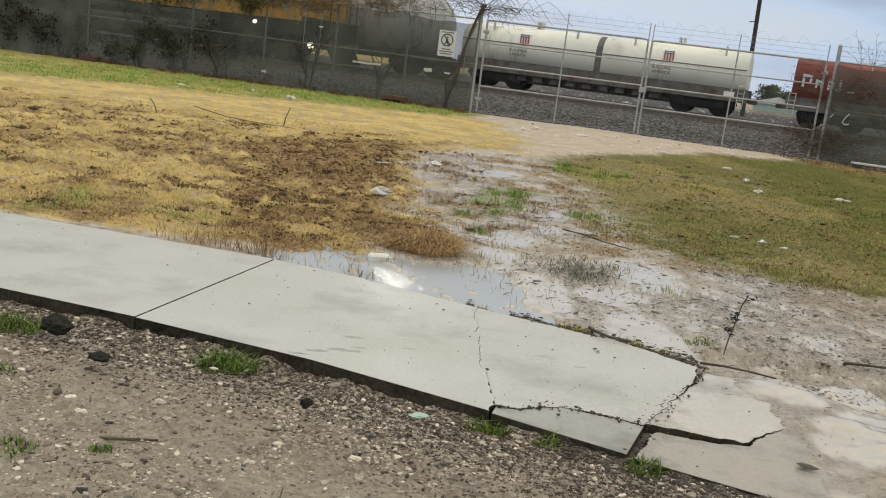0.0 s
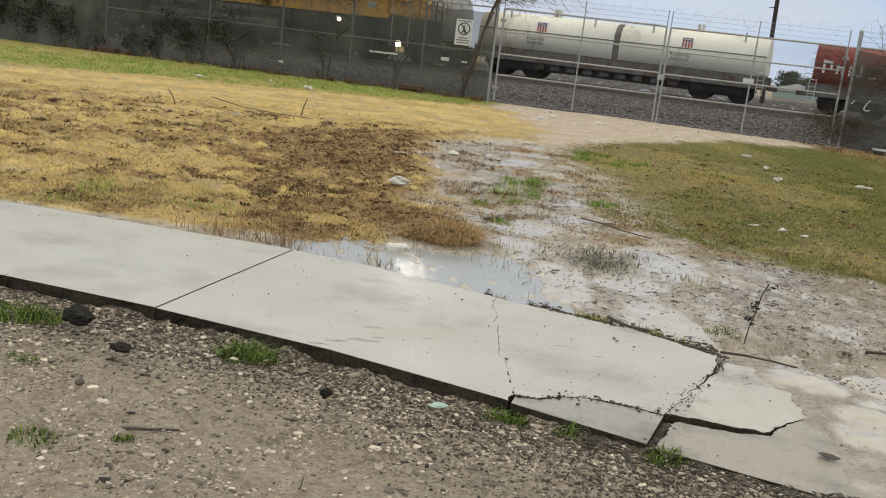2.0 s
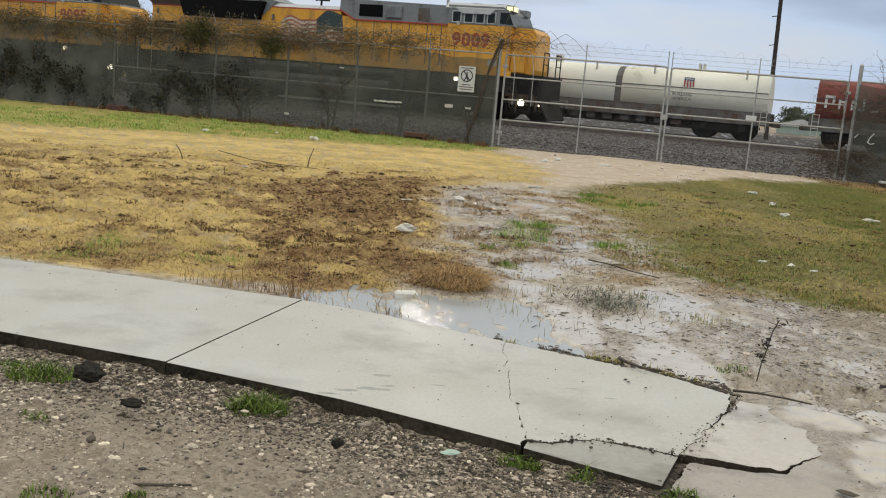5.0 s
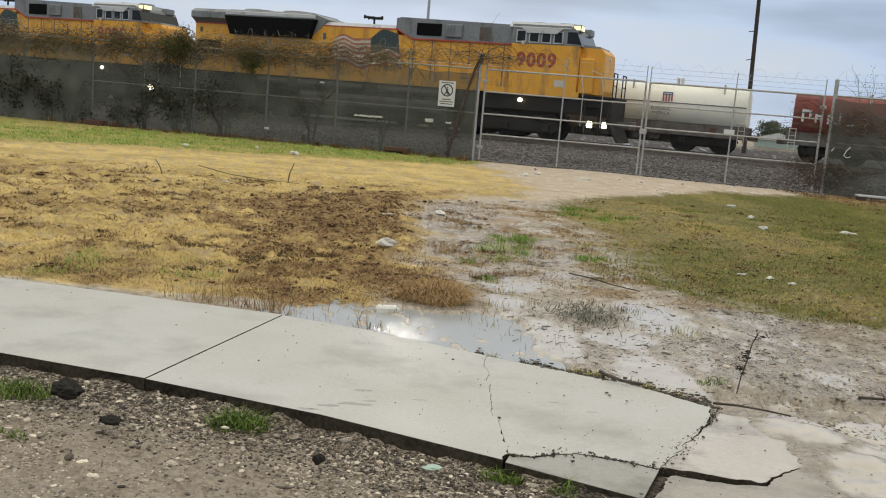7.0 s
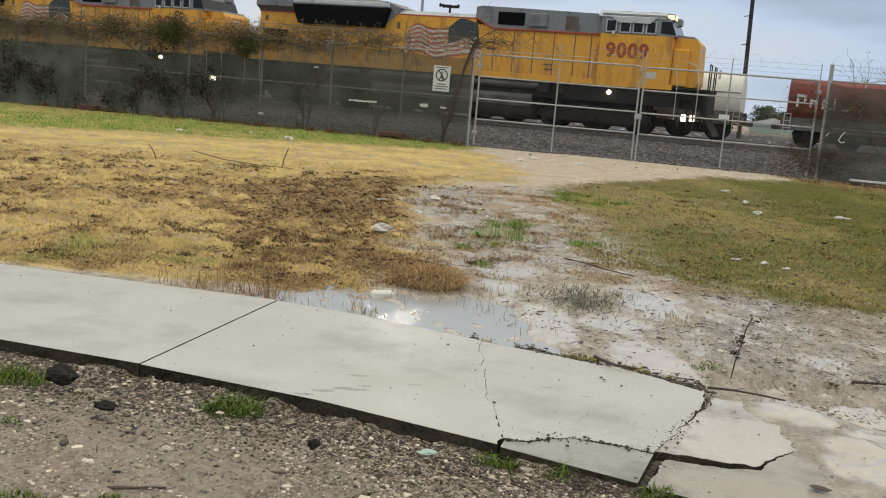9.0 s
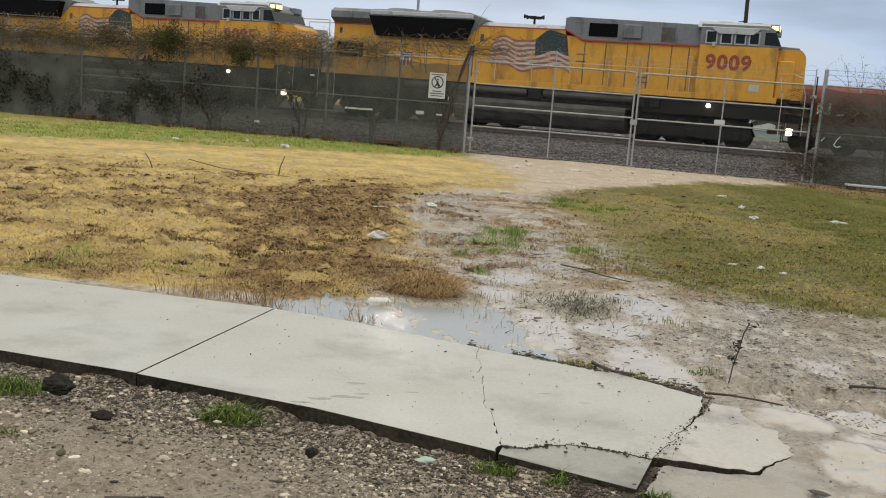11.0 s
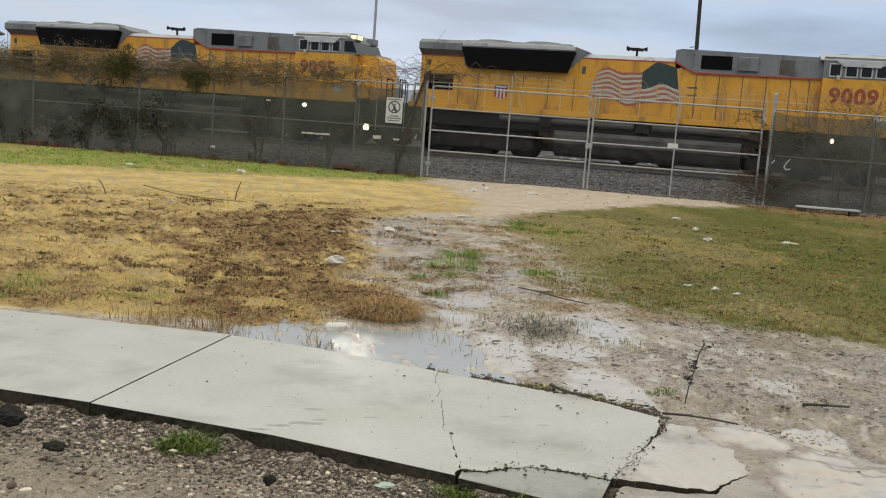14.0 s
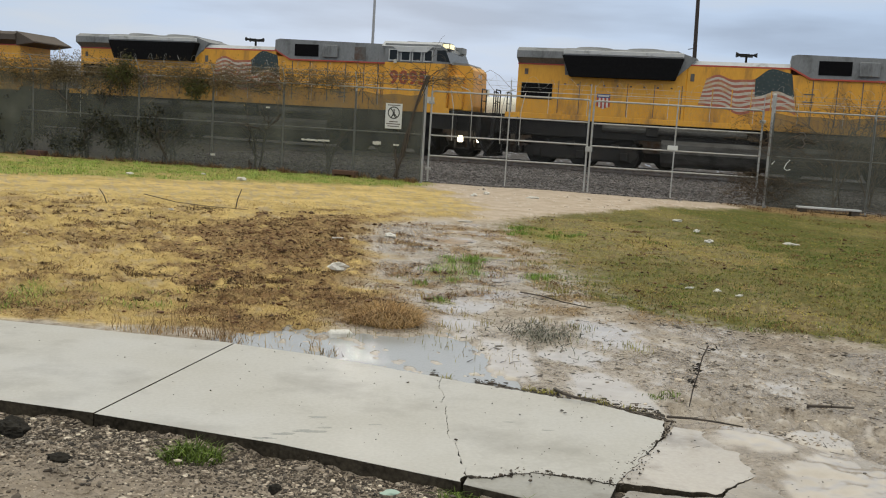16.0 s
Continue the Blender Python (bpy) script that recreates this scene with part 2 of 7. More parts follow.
M_FARLEAF = mat("distant_foliage", (0.045, 0.06, 0.03), (0.07, 0.085, 0.04), 0.8, scale=1, rand=0.4)
M_SHED = mat("pale_green_shed_paint", (0.34, 0.42, 0.38), (0.28, 0.35, 0.32), 0.6, scale=2)


def screen_material(LOOSE=0.54, TIGHT=0.72):
    """Loosely woven dark windscreen cloth: part of the light passes through the weave."""
    m = bpy.data.materials.new("dark_woven_fence_screen")
    m.use_nodes = True
    nt = m.node_tree
    p = nt.nodes["Principled BSDF"]
    out = nt.nodes["Material Output"]
    p.inputs["Roughness"].default_value = 0.9
    tc = nt.nodes.new("ShaderNodeTexCoord")
    n = nt.nodes.new("ShaderNodeTexNoise")
    n.inputs["Scale"].default_value, n.inputs["Detail"].default_value = 1.3, 6
    nt.links.new(tc.outputs["Object"], n.inputs["Vector"])
    cr = nt.nodes.new("ShaderNodeValToRGB")
    cr.color_ramp.elements[0].position, cr.color_ramp.elements[0].color = 0.35, (0.066, 0.072, 0.062, 1)
    cr.color_ramp.elements[1].position, cr.color_ramp.elements[1].color = 0.7, (0.115, 0.120, 0.102, 1)
    nt.links.new(n.outputs["Fac"], cr.inputs[0])
    nt.links.new(cr.outputs[0], p.inputs["Base Color"])
    tr = nt.nodes.new("ShaderNodeBsdfTransparent")
    mx = nt.nodes.new("ShaderNodeMixShader")
    r = nt.nodes.new("ShaderNodeMapRange")
    r.inputs[1].default_value, r.inputs[2].default_value = 0.3, 0.7
    r.inputs[3].default_value, r.inputs[4].default_value = LOOSE, TIGHT
    nt.links.new(n.outputs["Fac"], r.inputs[0])
    nt.links.new(r.outputs[0], mx.inputs[0])
    nt.links.new(tr.outputs[0], mx.inputs[1])
    nt.links.new(p.outputs[0], mx.inputs[2])
    nt.links.new(mx.outputs[0], out.inputs["Surface"])
    return m


M_SCREEN = screen_material()
M_SCREEN2 = screen_material(0.70, 0.88)


def water_material():
    m = bpy.data.materials.new("muddy_puddle_water")
    m.use_nodes = True
    nt = m.node_tree
    p = nt.nodes["Principled BSDF"]
    p.inputs["Base Color"].default_value = (0.36, 0.37, 0.375, 1)
    p.inputs["Roughness"].default_value = 0.004
    p.inputs["IOR"].default_value = 1.55
    tc = nt.nodes.new("ShaderNodeTexCoord")
    n = nt.nodes.new("ShaderNodeTexNoise")
    n.inputs["Scale"].default_value, n.inputs["Detail"].default_value = 70, 2
    nt.links.new(tc.outputs["Object"], n.inputs["Vector"])
    b = nt.nodes.new("ShaderNodeBump")
    b.inputs["Strength"].default_value, b.inputs["Distance"].default_value = 0.6, 0.0025
    nt.links.new(n.outputs["Fac"], b.inputs["Height"])
    nt.links.new(b.outputs[0], p.inputs["Normal"])
    return m


M_WATER = water_material()


def ground_material():
    """One soil sheet; the zones (straw, green, dead weed, wet, gravel, sand, ballast) come with the mesh."""
    m = bpy.data.materials.new("open_lot_soil")
    m.use_nodes = True
    nt = m.node_tree
    p = nt.nodes["Principled BSDF"]
    L = nt.links.new
    tc = nt.nodes.new("ShaderNodeTexCoord")

    def noise_node(scale, detail=6, rough=0.6):
        n = nt.nodes.new("ShaderNodeTexNoise")
        n.inputs["Scale"].default_value, n.inputs["Detail"].default_value, n.inputs["Roughness"].default_value = scale, detail, rough
        L(tc.outputs["Object"], n.inputs["Vector"])
        return n.outputs["Fac"]

    def ramp(fac, a, b, lo=0.3, hi=0.7):
        c = nt.nodes.new("ShaderNodeValToRGB")
        c.color_ramp.elements[0].position, c.color_ramp.elements[0].color = lo, (*a, 1)
        c.color_ramp.elements[1].position, c.color_ramp.elements[1].color = hi, (*b, 1)
        L(fac, c.inputs[0])
        return c.outputs[0]

    def blend(fac, a, b):
        x = nt.nodes.new("ShaderNodeMix")
        x.data_type = "RGBA"
        L(fac, x.inputs["Factor"])
        L(a, x.inputs["A"])
        L(b, x.inputs["B"])
        return x.outputs["Result"]

    za = nt.nodes.new("ShaderNodeAttribute")
    za.attribute_name = "zone_a"
    zb = nt.nodes.new("ShaderNodeAttribute")
    zb.attribute_name = "zone_b"
    sa, sb = nt.nodes.new("ShaderNodeSeparateColor"), nt.nodes.new("ShaderNodeSeparateColor")
    L(za.outputs["Color"], sa.inputs[0])
    L(zb.outputs["Color"], sb.inputs[0])
    big, mid, fine, tiny = noise_node(0.9), noise_node(6, 8), noise_node(38, 8, 0.75), noise_node(17, 8, 0.72)
    vo = nt.nodes.new("ShaderNodeTexVoronoi")
    vo.inputs["Scale"].default_value = 62
    L(tc.outputs["Object"], vo.inputs["Vector"])
    cell = nt.nodes.new("ShaderNodeSeparateColor")
    L(vo.outputs["Color"], cell.inputs[0])
    zc = nt.nodes.new("ShaderNodeAttribute")
    zc.attribute_name = "zone_c"
    sc = nt.nodes.new("ShaderNodeSeparateColor")
    L(zc.outputs["Color"], sc.inputs[0])
    mud = blend(ramp(tiny, (0, 0, 0), (1, 1, 1), 0.36, 0.62), ramp(mid, (0.185, 0.145, 0.105), (0.33, 0.27, 0.205)), ramp(mid, (0.40, 0.34, 0.275), (0.55, 0.485, 0.405)))
    pebble = ramp(cell.outputs[0], (0.145, 0.115, 0.088), (0.46, 0.39, 0.315), 0.1, 1.0)
    soil = ramp(fine, (0.042, 0.033, 0.024), (0.44, 0.37, 0.295), 0.39, 0.61)
    half = nt.nodes.new("ShaderNodeMath")
    half.operation = "MULTIPLY"
    half.inputs[1].default_value = 0.75
    L(tiny, half.inputs[0])
    gravel = blend(half.outputs[0], pebble, soil)
    straw = blend(ramp(tiny, (0, 0, 0), (1, 1, 1), 0.32, 0.60), ramp(mid, (0.52, 0.385, 0.155), (0.62, 0.46, 0.19)), ramp(mid, (0.63, 0.465, 0.19), (0.74, 0.56, 0.24)))
    # olive and brown thatch shows through the straw in broad patches
    thatch = blend(tiny, ramp(mid, (0.20, 0.14, 0.055), (0.30, 0.22, 0.085)), ramp(mid, (0.46, 0.345, 0.12), (0.60, 0.45, 0.16)))
    blot = noise_node(2.3, 8, 0.7)
    straw = blend(ramp(big, (0, 0, 0), (0.7, 0.7, 0.7), 0.42, 0.62), straw, thatch)
    straw = blend(ramp(blot, (0, 0, 0), (0.9, 0.9, 0.9), 0.50, 0.66), straw, ramp(tiny, (0.25, 0.17, 0.075), (0.52, 0.385, 0.175), 0.34, 0.66))
    green = blend(ramp(tiny, (0, 0, 0), (1, 1, 1), 0.38, 0.62), ramp(mid, (0.075, 0.068, 0.02), (0.13, 0.115, 0.03)), ramp(mid, (0.15, 0.145, 0.032), (0.28, 0.25, 0.058)))
    green = blend(ramp(blot, (0, 0, 0), (0.8, 0.8, 0.8), 0.48, 0.62), green, ramp(tiny, (0.12, 0.085, 0.03), (0.31, 0.225, 0.08), 0.34, 0.66))
    dead = blend(ramp(mid, (0, 0, 0), (1, 1, 1), 0.40, 0.62), ramp(tiny, (0.09, 0.052, 0.027), (0.38, 0.235, 0.11), 0.38, 0.66), ramp(tiny, (0.17, 0.115, 0.055), (0.52, 0.38, 0.18), 0.36, 0.66))
    sand = ramp(blot, (0.43, 0.345, 0.26), (0.58, 0.485, 0.395), 0.36, 0.62)
    ball = ramp(fine, (0.028, 0.025, 0.024), (0.135, 0.12, 0.113), 0.38, 0.66)
    c = blend(sb.outputs[0], mud, gravel)
    # dark scraps of leaf and weed trodden into bare soil
    fleck = ramp(fine, (0, 0, 0), (1, 1, 1), 0.55, 0.62)
    c = blend(fleck, c, ramp(mid, (0.10, 0.075, 0.05), (0.17, 0.135, 0.095)))
    # thin films of milky water over settled silt
    c = blend(sc.outputs[0], c, ramp(mid, (0.44, 0.39, 0.335), (0.56, 0.505, 0.445)))
    c = blend(sb.outputs[1], c, sand)
    c = blend(sa.outputs[0], c, straw)
    c = blend(sa.outputs[1], c, green)
    c = blend(sc.outputs[1], c, blend(ramp(tiny, (0, 0, 0), (1, 1, 1), 0.36, 0.62), ramp(mid, (0.20, 0.19, 0.06), (0.30, 0.29, 0.09)), ramp(mid, (0.36, 0.37, 0.11), (0.50, 0.45, 0.15))))
    c = blend(sc.outputs[2], c, ramp(tiny, (0.05, 0.055, 0.014), (0.16, 0.17, 0.04)))
    c = blend(sa.outputs[2], c, dead)
    c = blend(sb.outputs[2], c, ball)
    L(c, p.inputs["Base Color"])
    r = nt.nodes.new("ShaderNodeMapRange")
    r.inputs[3].default_value, r.inputs[4].default_value = 0.85, 0.16
    ad = nt.nodes.new("ShaderNodeMath")
    ad.operation = "MULTIPLY_ADD"
    L(fine, ad.inputs[0])
    ad.inputs[1].default_value = -0.5
    pl = nt.nodes.new("ShaderNodeMath")
    L(za.outputs["Alpha"], pl.inputs[0])
    pl.inputs[1].default_value = 0.2
    L(pl.outputs[0], ad.inputs[2])
    L(ad.outputs[0], r.inputs[0])
    rf = nt.nodes.new("ShaderNodeMix")
    L(sc.outputs[0], rf.inputs["Factor"])
    L(r.outputs[0], rf.inputs[2])
    rf.inputs[3].default_value = 0.035
    L(rf.outputs[0], p.inputs["Roughness"])
    sl = nt.nodes.new("ShaderNodeMapRange")
    sl.inputs[3].default_value, sl.inputs[4].default_value = 0.06, 0.55
    L(za.outputs["Alpha"], sl.inputs[0])
    L(sl.outputs[0], p.inputs["Specular IOR Level"])
    b = nt.nodes.new("ShaderNodeBump")
    b.inputs["Strength"].default_value, b.inputs["Distance"].default_value = 0.7, 0.025
    L(fine, b.inputs["Height"])
    still = nt.nodes.new("ShaderNodeMapRange")
    still.inputs[3].default_value, still.inputs[4].default_value = 0.5, 0.025
    L(sc.outputs[0], still.inputs[0])
    L(still.outputs[0], b.inputs["Strength"])
    L(b.outputs[0], p.inputs["Normal"])
    return m


M_GROUND = ground_material()


# ---- mesh helpers ----
def mesh_from(bm, name, *mats, smooth=False):
    me = bpy.data.meshes.new(name)
    if smooth:
        for f in bm.faces:
            f.smooth = True
    bm.to_mesh(me)
    bm.free()
    for m in mats:
        me.materials.append(m)
    return me


def part(name, bm, material, parent, label="", smooth=False):
    mats = material if isinstance(material, (list, tuple)) else [material]
    ob = new(name, mesh_from(bm, name, *mats, smooth=smooth))
    ob.parent = parent
    if label:
        tagged(ob, label)
    return ob


def thing(name, label, category, m=None, group="", kind=""):
    ob = new(name)
    ob.empty_display_size = 0.2
    tagged(ob, label, category, group, kind)
    if m is not None:
        ob.matrix_basis = m
    return ob


def box(bm, x0, x1, y0, y1, z0, z1, bevel=0.0, mi=0):
    r = bmesh.ops.create_cube(bm, size=1, matrix=Matrix.Translation(((x0 + x1) / 2, (y0 + y1) / 2, (z0 + z1) / 2)) @ Matrix.Diagonal((abs(x1 - x0), abs(y1 - y0), abs(z1 - z0), 1)))
    vs = r["verts"]
    fs = {f for v in vs for f in v.link_faces}
    for f in fs:
        f.material_index = mi
    if bevel:
        es = list({e for v in vs for e in v.link_edges})
        bmesh.ops.bevel(bm, geom=es, offset=bevel, segments=1, affect="EDGES")
    return bm


def rod(bm, p, q, r, seg=6, r2=None, mi=0):
    p, q = Vector(p), Vector(q)
    d = q - p
    m = Matrix.Translation((p + q) / 2) @ d.to_track_quat("Z", "Y").to_matrix().to_4x4()
    res = bmesh.ops.create_cone(bm, cap_ends=True, segments=seg, radius1=r, radius2=r if r2 is None else r2, depth=d.length, matrix=m)
    for v in res["verts"]:
        for f in v.link_faces:
            f.material_index = mi
    return bm


def pipe(bm, pts, r, seg=5):
    for a, b in zip(pts, pts[1:]):
        rod(bm, a, b, r, seg)
    return bm


def prism(bm, outline, lo, hi, axis="y", mi=0):
    """Extrude an outline of (a, b) pairs: axis y gives (x, z) outlines, x gives (y, z), z gives (x, y)."""
    def at(a, b, c):
        return {"y": (a, c, b), "x": (c, a, b), "z": (a, b, c)}[axis]
    v0 = [bm.verts.new(at(a, b, lo)) for a, b in outline]
    v1 = [bm.verts.new(at(a, b, hi)) for a, b in outline]
    n = len(outline)
    fs = [bm.faces.new(v0), bm.faces.new(v1[::-1])]
    for i in range(n):
        fs.append(bm.faces.new((v0[i], v1[i], v1[(i + 1) % n], v0[(i + 1) % n])))
    for f in fs:
        f.material_index = mi
    bmesh.ops.recalc_face_normals(bm, faces=fs)
    return bm


def B():
    return bmesh.new()


def tubes(name, segs, material, parent=None, sides=3):
    """Many thin rods in one mesh: segs are (p, q, radius at p, radius at q)."""
    P = np.array([s[0] for s in segs], dtype=float)
    Q = np.array([s[1] for s in segs], dtype=float)
    R0, R1 = np.array([s[2] for s in segs]), np.array([s[3] for s in segs])
    D = Q - P
    D /= np.maximum(np.linalg.norm(D, axis=1, keepdims=True), 1e-9)
    U = np.cross(D, np.where(np.abs(D[:, 2:3]) > 0.9, np.array((1.0, 0, 0)), np.array((0, 0, 1.0))))
    U /= np.linalg.norm(U, axis=1, keepdims=True)
    W = np.cross(D, U)
    n = len(segs)
    V = np.empty((n, 2, sides, 3))
    for k in range(sides):
        a = k * math.tau / sides
        d = U * math.cos(a) + W * math.sin(a)
        V[:, 0, k], V[:, 1, k] = P + d * R0[:, None], Q + d * R1[:, None]
    base = (np.arange(n) * 2 * sides)[:, None]
    faces = [base + np.array((k, (k + 1) % sides, sides + (k + 1) % sides, sides + k)) for k in range(sides)]
    me = bpy.data.meshes.new(name)
    me.from_pydata(V.reshape(-1, 3).tolist(), [], np.vstack(faces).tolist())
    me.materials.append(material)
    ob = new(name, me)
    if parent is not None:
        ob.parent = parent
    return ob


def hash2(i, j, seed):
    h = (i.astype(np.int64) * 374761393 + j.astype(np.int64) * 668265263 + seed * 974711) & 0xFFFFFFFF
    h = ((h ^ (h >> 13)) * 1274126177) & 0xFFFFFFFF
    return ((h ^ (h >> 16)) & 0xFFFF) / 65535.0


def vnoise(x, y, seed=0):
    """Value noise in 0..1 over arrays."""
    xi, yi = np.floor(x), np.floor(y)
    u, v = x - xi, y - yi
    u, v = u * u * (3 - 2 * u), v * v * (3 - 2 * v)
    a, b = hash2(xi, yi, seed), hash2(xi + 1, yi, seed)
    c, d = hash2(xi, yi + 1, seed), hash2(xi + 1, yi + 1, seed)
    return (a * (1 - u) + b * u) * (1 - v) + (c * (1 - u) + d * u) * v


def fnoise(x, y, seed=0, octaves=4):
    s, a, t = 0.0, 1.0, 0.0
    for o in range(octaves):
        s = s + a * vnoise(x * 2 ** o, y * 2 ** o, seed + o)
        t, a = t + a, a * 0.55
    return s / t


def sst(x, lo, hi):
    t = np.clip((x - lo) / (hi - lo), 0, 1)
    return t * t * (3 - 2 * t)


# ---- plan of the lot ----
TH = radians(-20.73)                      # the tracks' turn
TRACK = np.array((0.0, 44.11))            # a point on the near track's centre line
RAIL_Z, GRADE = 0.31, 0.0004
FTH = radians(-10.05)                     # the fence's turn
GATE = np.array((0.73, 25.5))             # foot of the gate's first post


def track_point(s, off, z):
    return Vector((TRACK[0] + s * math.cos(TH) - off * math.sin(TH), TRACK[1] + s * math.sin(TH) + off * math.cos(TH), z + GRADE * s))


def track_pose(s, off=0.0, z=RAIL_Z):
    p = track_point(s, off, z)
    return pose(p.x, p.y, p.z, 0, -math.degrees(math.atan(GRADE)), math.degrees(TH))


def fence_pose(s, off=0.0, z=0.0):
    return pose(GATE[0] + s * math.cos(FTH) - off * math.sin(FTH), GATE[1] + s * math.sin(FTH) + off * math.cos(FTH), z, 0, 0, math.degrees(FTH))


BACK_X = (-7.0, -2.84, -0.98, -0.45, 0.28, 0.99, 1.33, 2.2, 4.4)
BACK_Y = (6.75, 6.02, 5.66, 5.47, 5.09, 4.79, 4.55, 4.1, 3.15)
FRONT_X = (-6.6, -2.06, -1.33, -0.48, 0.28, 0.78, 2.2, 4.0)
FRONT_Y = (5.55, 4.36, 4.17, 3.88, 3.53, 3.28, 2.62, 1.8)


def front_y(x):
    return np.interp(x, FRONT_X, FRONT_Y)


def back_y(x):
    return np.interp(x, BACK_X, BACK_Y)


FILMS = ((1.47, 6.65, 0.26, 0.62), (1.12, 5.80, 0.24, 0.28), (1.16, 5.15, 0.20, 0.42), (1.22, 4.55, 0.17, 0.36), (0.48, 7.35, 0.26, 0.42), (0.25, 7.75, 0.22, 0.35), (0.85, 8.05, 0.30, 0.30),
         (0.62, 11.9, 0.35, 0.5), (0.1, 11.4, 0.3, 0.3), (-0.35, 8.0, 0.2, 0.22), (1.0, 9.0, 0.2, 0.35), (1.66, 4.25, 0.26, 0.26), (1.95, 3.75, 0.32, 0.35), (2.05, 4.35, 0.18, 0.2), (0.95, 12.9, 0.5, 0.35), (0.70, 5.65, 0.17, 0.5), (0.42, 6.75, 0.25, 0.25))


def film_zone(x, y):
    """Where thin water stands on the mud."""
    n2, n3 = fnoise(x * 4, y * 3.2, 151), fnoise(x * 14, y * 9, 161, 3)
    w = np.zeros_like(x)
    for px, py, rx, ry in FILMS:
        w = np.maximum(w, 1.2 - np.hypot((x - px) / rx, (y - py) / ry))
    w = w + 1.1 * (n2 - 0.5) + 0.9 * (n3 - 0.5)
    return sst(w, -0.05, 0.50) * np.maximum(sst(y - back_y(x), -0.02, 0.06), sst(x, 1.4, 1.6) * sst(y - front_y(x), 0.05, 0.2))


def zones(x, y):
    """Weights of the ground covers at (x, y)."""
    n1, n2, n3 = fnoise(x * 0.9, y * 0.9, 3), fnoise(x * 3, y * 3, 11), fnoise(x * 9, y * 9, 23)
    fine = n3 - 0.5
    jx, jy = (n1 - 0.5) * 1.6 + (n2 - 0.5) * 0.7, (n2 - 0.5) * 1.4
    xw, yw = x + jx, y + jy
    fs = (y - GATE[1]) * math.cos(FTH) - (x - GATE[0]) * math.sin(FTH)      # metres beyond the fence
    front = sst(front_y(x) + 0.05 - y, -0.02, 0.10)
    behind = 1 - front
    # left lawn, bounded by the mud track
    edge = np.interp(y, (5.8, 6.6, 7.4, 9.0, 10.0, 12.0, 14.0, 16.0, 20.0, 24.0), (-0.7, -0.25, -0.1, -0.1, -0.25, -0.35, 0.2, 1.2, 1.4, 0.6))
    left = sst(edge - xw, -0.25, 0.45) * sst(y - back_y(x) - (0.18 + 0.5 * (n2 - 0.4)) * sst(x, -2.6, -1.3), -0.02, 0.2)
    sand = sst(yw - np.interp(x, (-1, 1.5, 3.5, 5.6, 9, 14), (13.6, 14.8, 17.6, 20.9, 22.8, 23.2)), -0.6, 0.8) * (1 - left) * (1 - sst(fs, 0.4, 0.9))
    brown = left * sst(0.9 + 1.3 * (n1 - 0.5) + 1.4 * (n2 - 0.5) + 0.8 * fine - np.hypot((x + 1.15) / 1.5, (y - 10.6) / 4.3), -0.1, 0.35)
    brown = np.maximum(brown, left * sst(1.0 - (y - back_y(x)) / 1.5 + 1.2 * (n2 - 0.5), 0, 0.7) * sst(xw, -2.2, -1.2))
    brown = np.maximum(brown, left * sst(n2 - 0.56, 0, 0.1) * sst(15.0 - y, 0, 1.5) * 0.8)
    brown = np.maximum(brown, left * sst(15.4 - yw, 0, 2.0) * np.clip(0.18 + 2.2 * (n2 - 0.48) + 1.4 * (n1 - 0.5) + 1.0 * fine, 0, 0.75))
    brown = np.maximum(brown, sst(1.15 - np.hypot((x + 0.35) / 0.55, (y - 7.15) / 0.75) + 0.9 * (n2 - 0.5) + 0.5 * fine, 0, 0.5))
    # shade at the right fence foot, painted in through the dead and lush weights
    shade = sst(fs + 3.0 + 1.5 * (n2 - 0.5), 0, 1.2) * sst(x - 8.0 + 0.6 * fine, 0, 1.0) * (1 - sst(fs, 0.3, 0.6))
    bare = (1 - left) * (1 - sand) * behind * sst(y - 6.6, 0, 1.2) * sst(n2 + 0.35 * fine - 0.50, 0, 0.10)
    greenline = np.interp(x, (-14, -8.6, -6.5, -4.2, -1.3, 0.3, 1.0), (17.0, 18.4, 19.9, 20.6, 22.3, 23.6, 25.2))
    green = sst(yw * 0.6 + y * 0.4 + 1.2 * (n3 - 0.5) - greenline, -0.9, 1.5) * sst(1.0 - xw, 0, 0.5) * (1 - sst(fs, 0.3, 0.8)) * np.clip(0.25 + 1.25 * n2 - 0.5 * sst(n1, 0.5, 0.7), 0.1, 1)
    green = np.maximum(green, left * 0.55 * sst(n1 - 0.55, 0, 0.15) * sst(8.2 - y, 0, 1.5))
    # right lawn
    redge = np.interp(y, (5.5, 6.8, 6.95, 7.3, 7.6, 7.85, 9.1, 12.6, 13.5, 15.5, 17.0, 20.5), (4.4, 2.95, 2.5, 2.15, 1.9, 1.65, 1.58, 1.52, 1.4, 1.6, 2.5, 5.2))
    right = sst(x + 0.5 * jx + 0.9 * fine - redge, -0.35, 0.5) * (1 - sst(yw - np.interp(x, (3, 6, 9, 14), (17.3, 21.2, 23.0, 23.2)), -0.5, 0.6)) * sst(y - 5.4, 0, 0.8)
    patch = 0.0
    for px, py, rx, ry in ((0.66, 9.6, 0.32, 0.9), (0.50, 8.7, 0.12, 0.25), (1.38, 9.1, 0.15, 0.25), (0.15, 8.5, 0.08, 0.28), (2.0, 13.2, 0.6, 1.0), (0.9, 10.4, 0.2, 0.4), (0.33, 7.5, 0.10, 0.16)):
        patch = np.maximum(patch, sst(1.15 - np.hypot((xw * 0.4 + x * 0.6 - px) / rx, (yw * 0.4 + 0.6 * y - py) / ry), 0, 0.5))
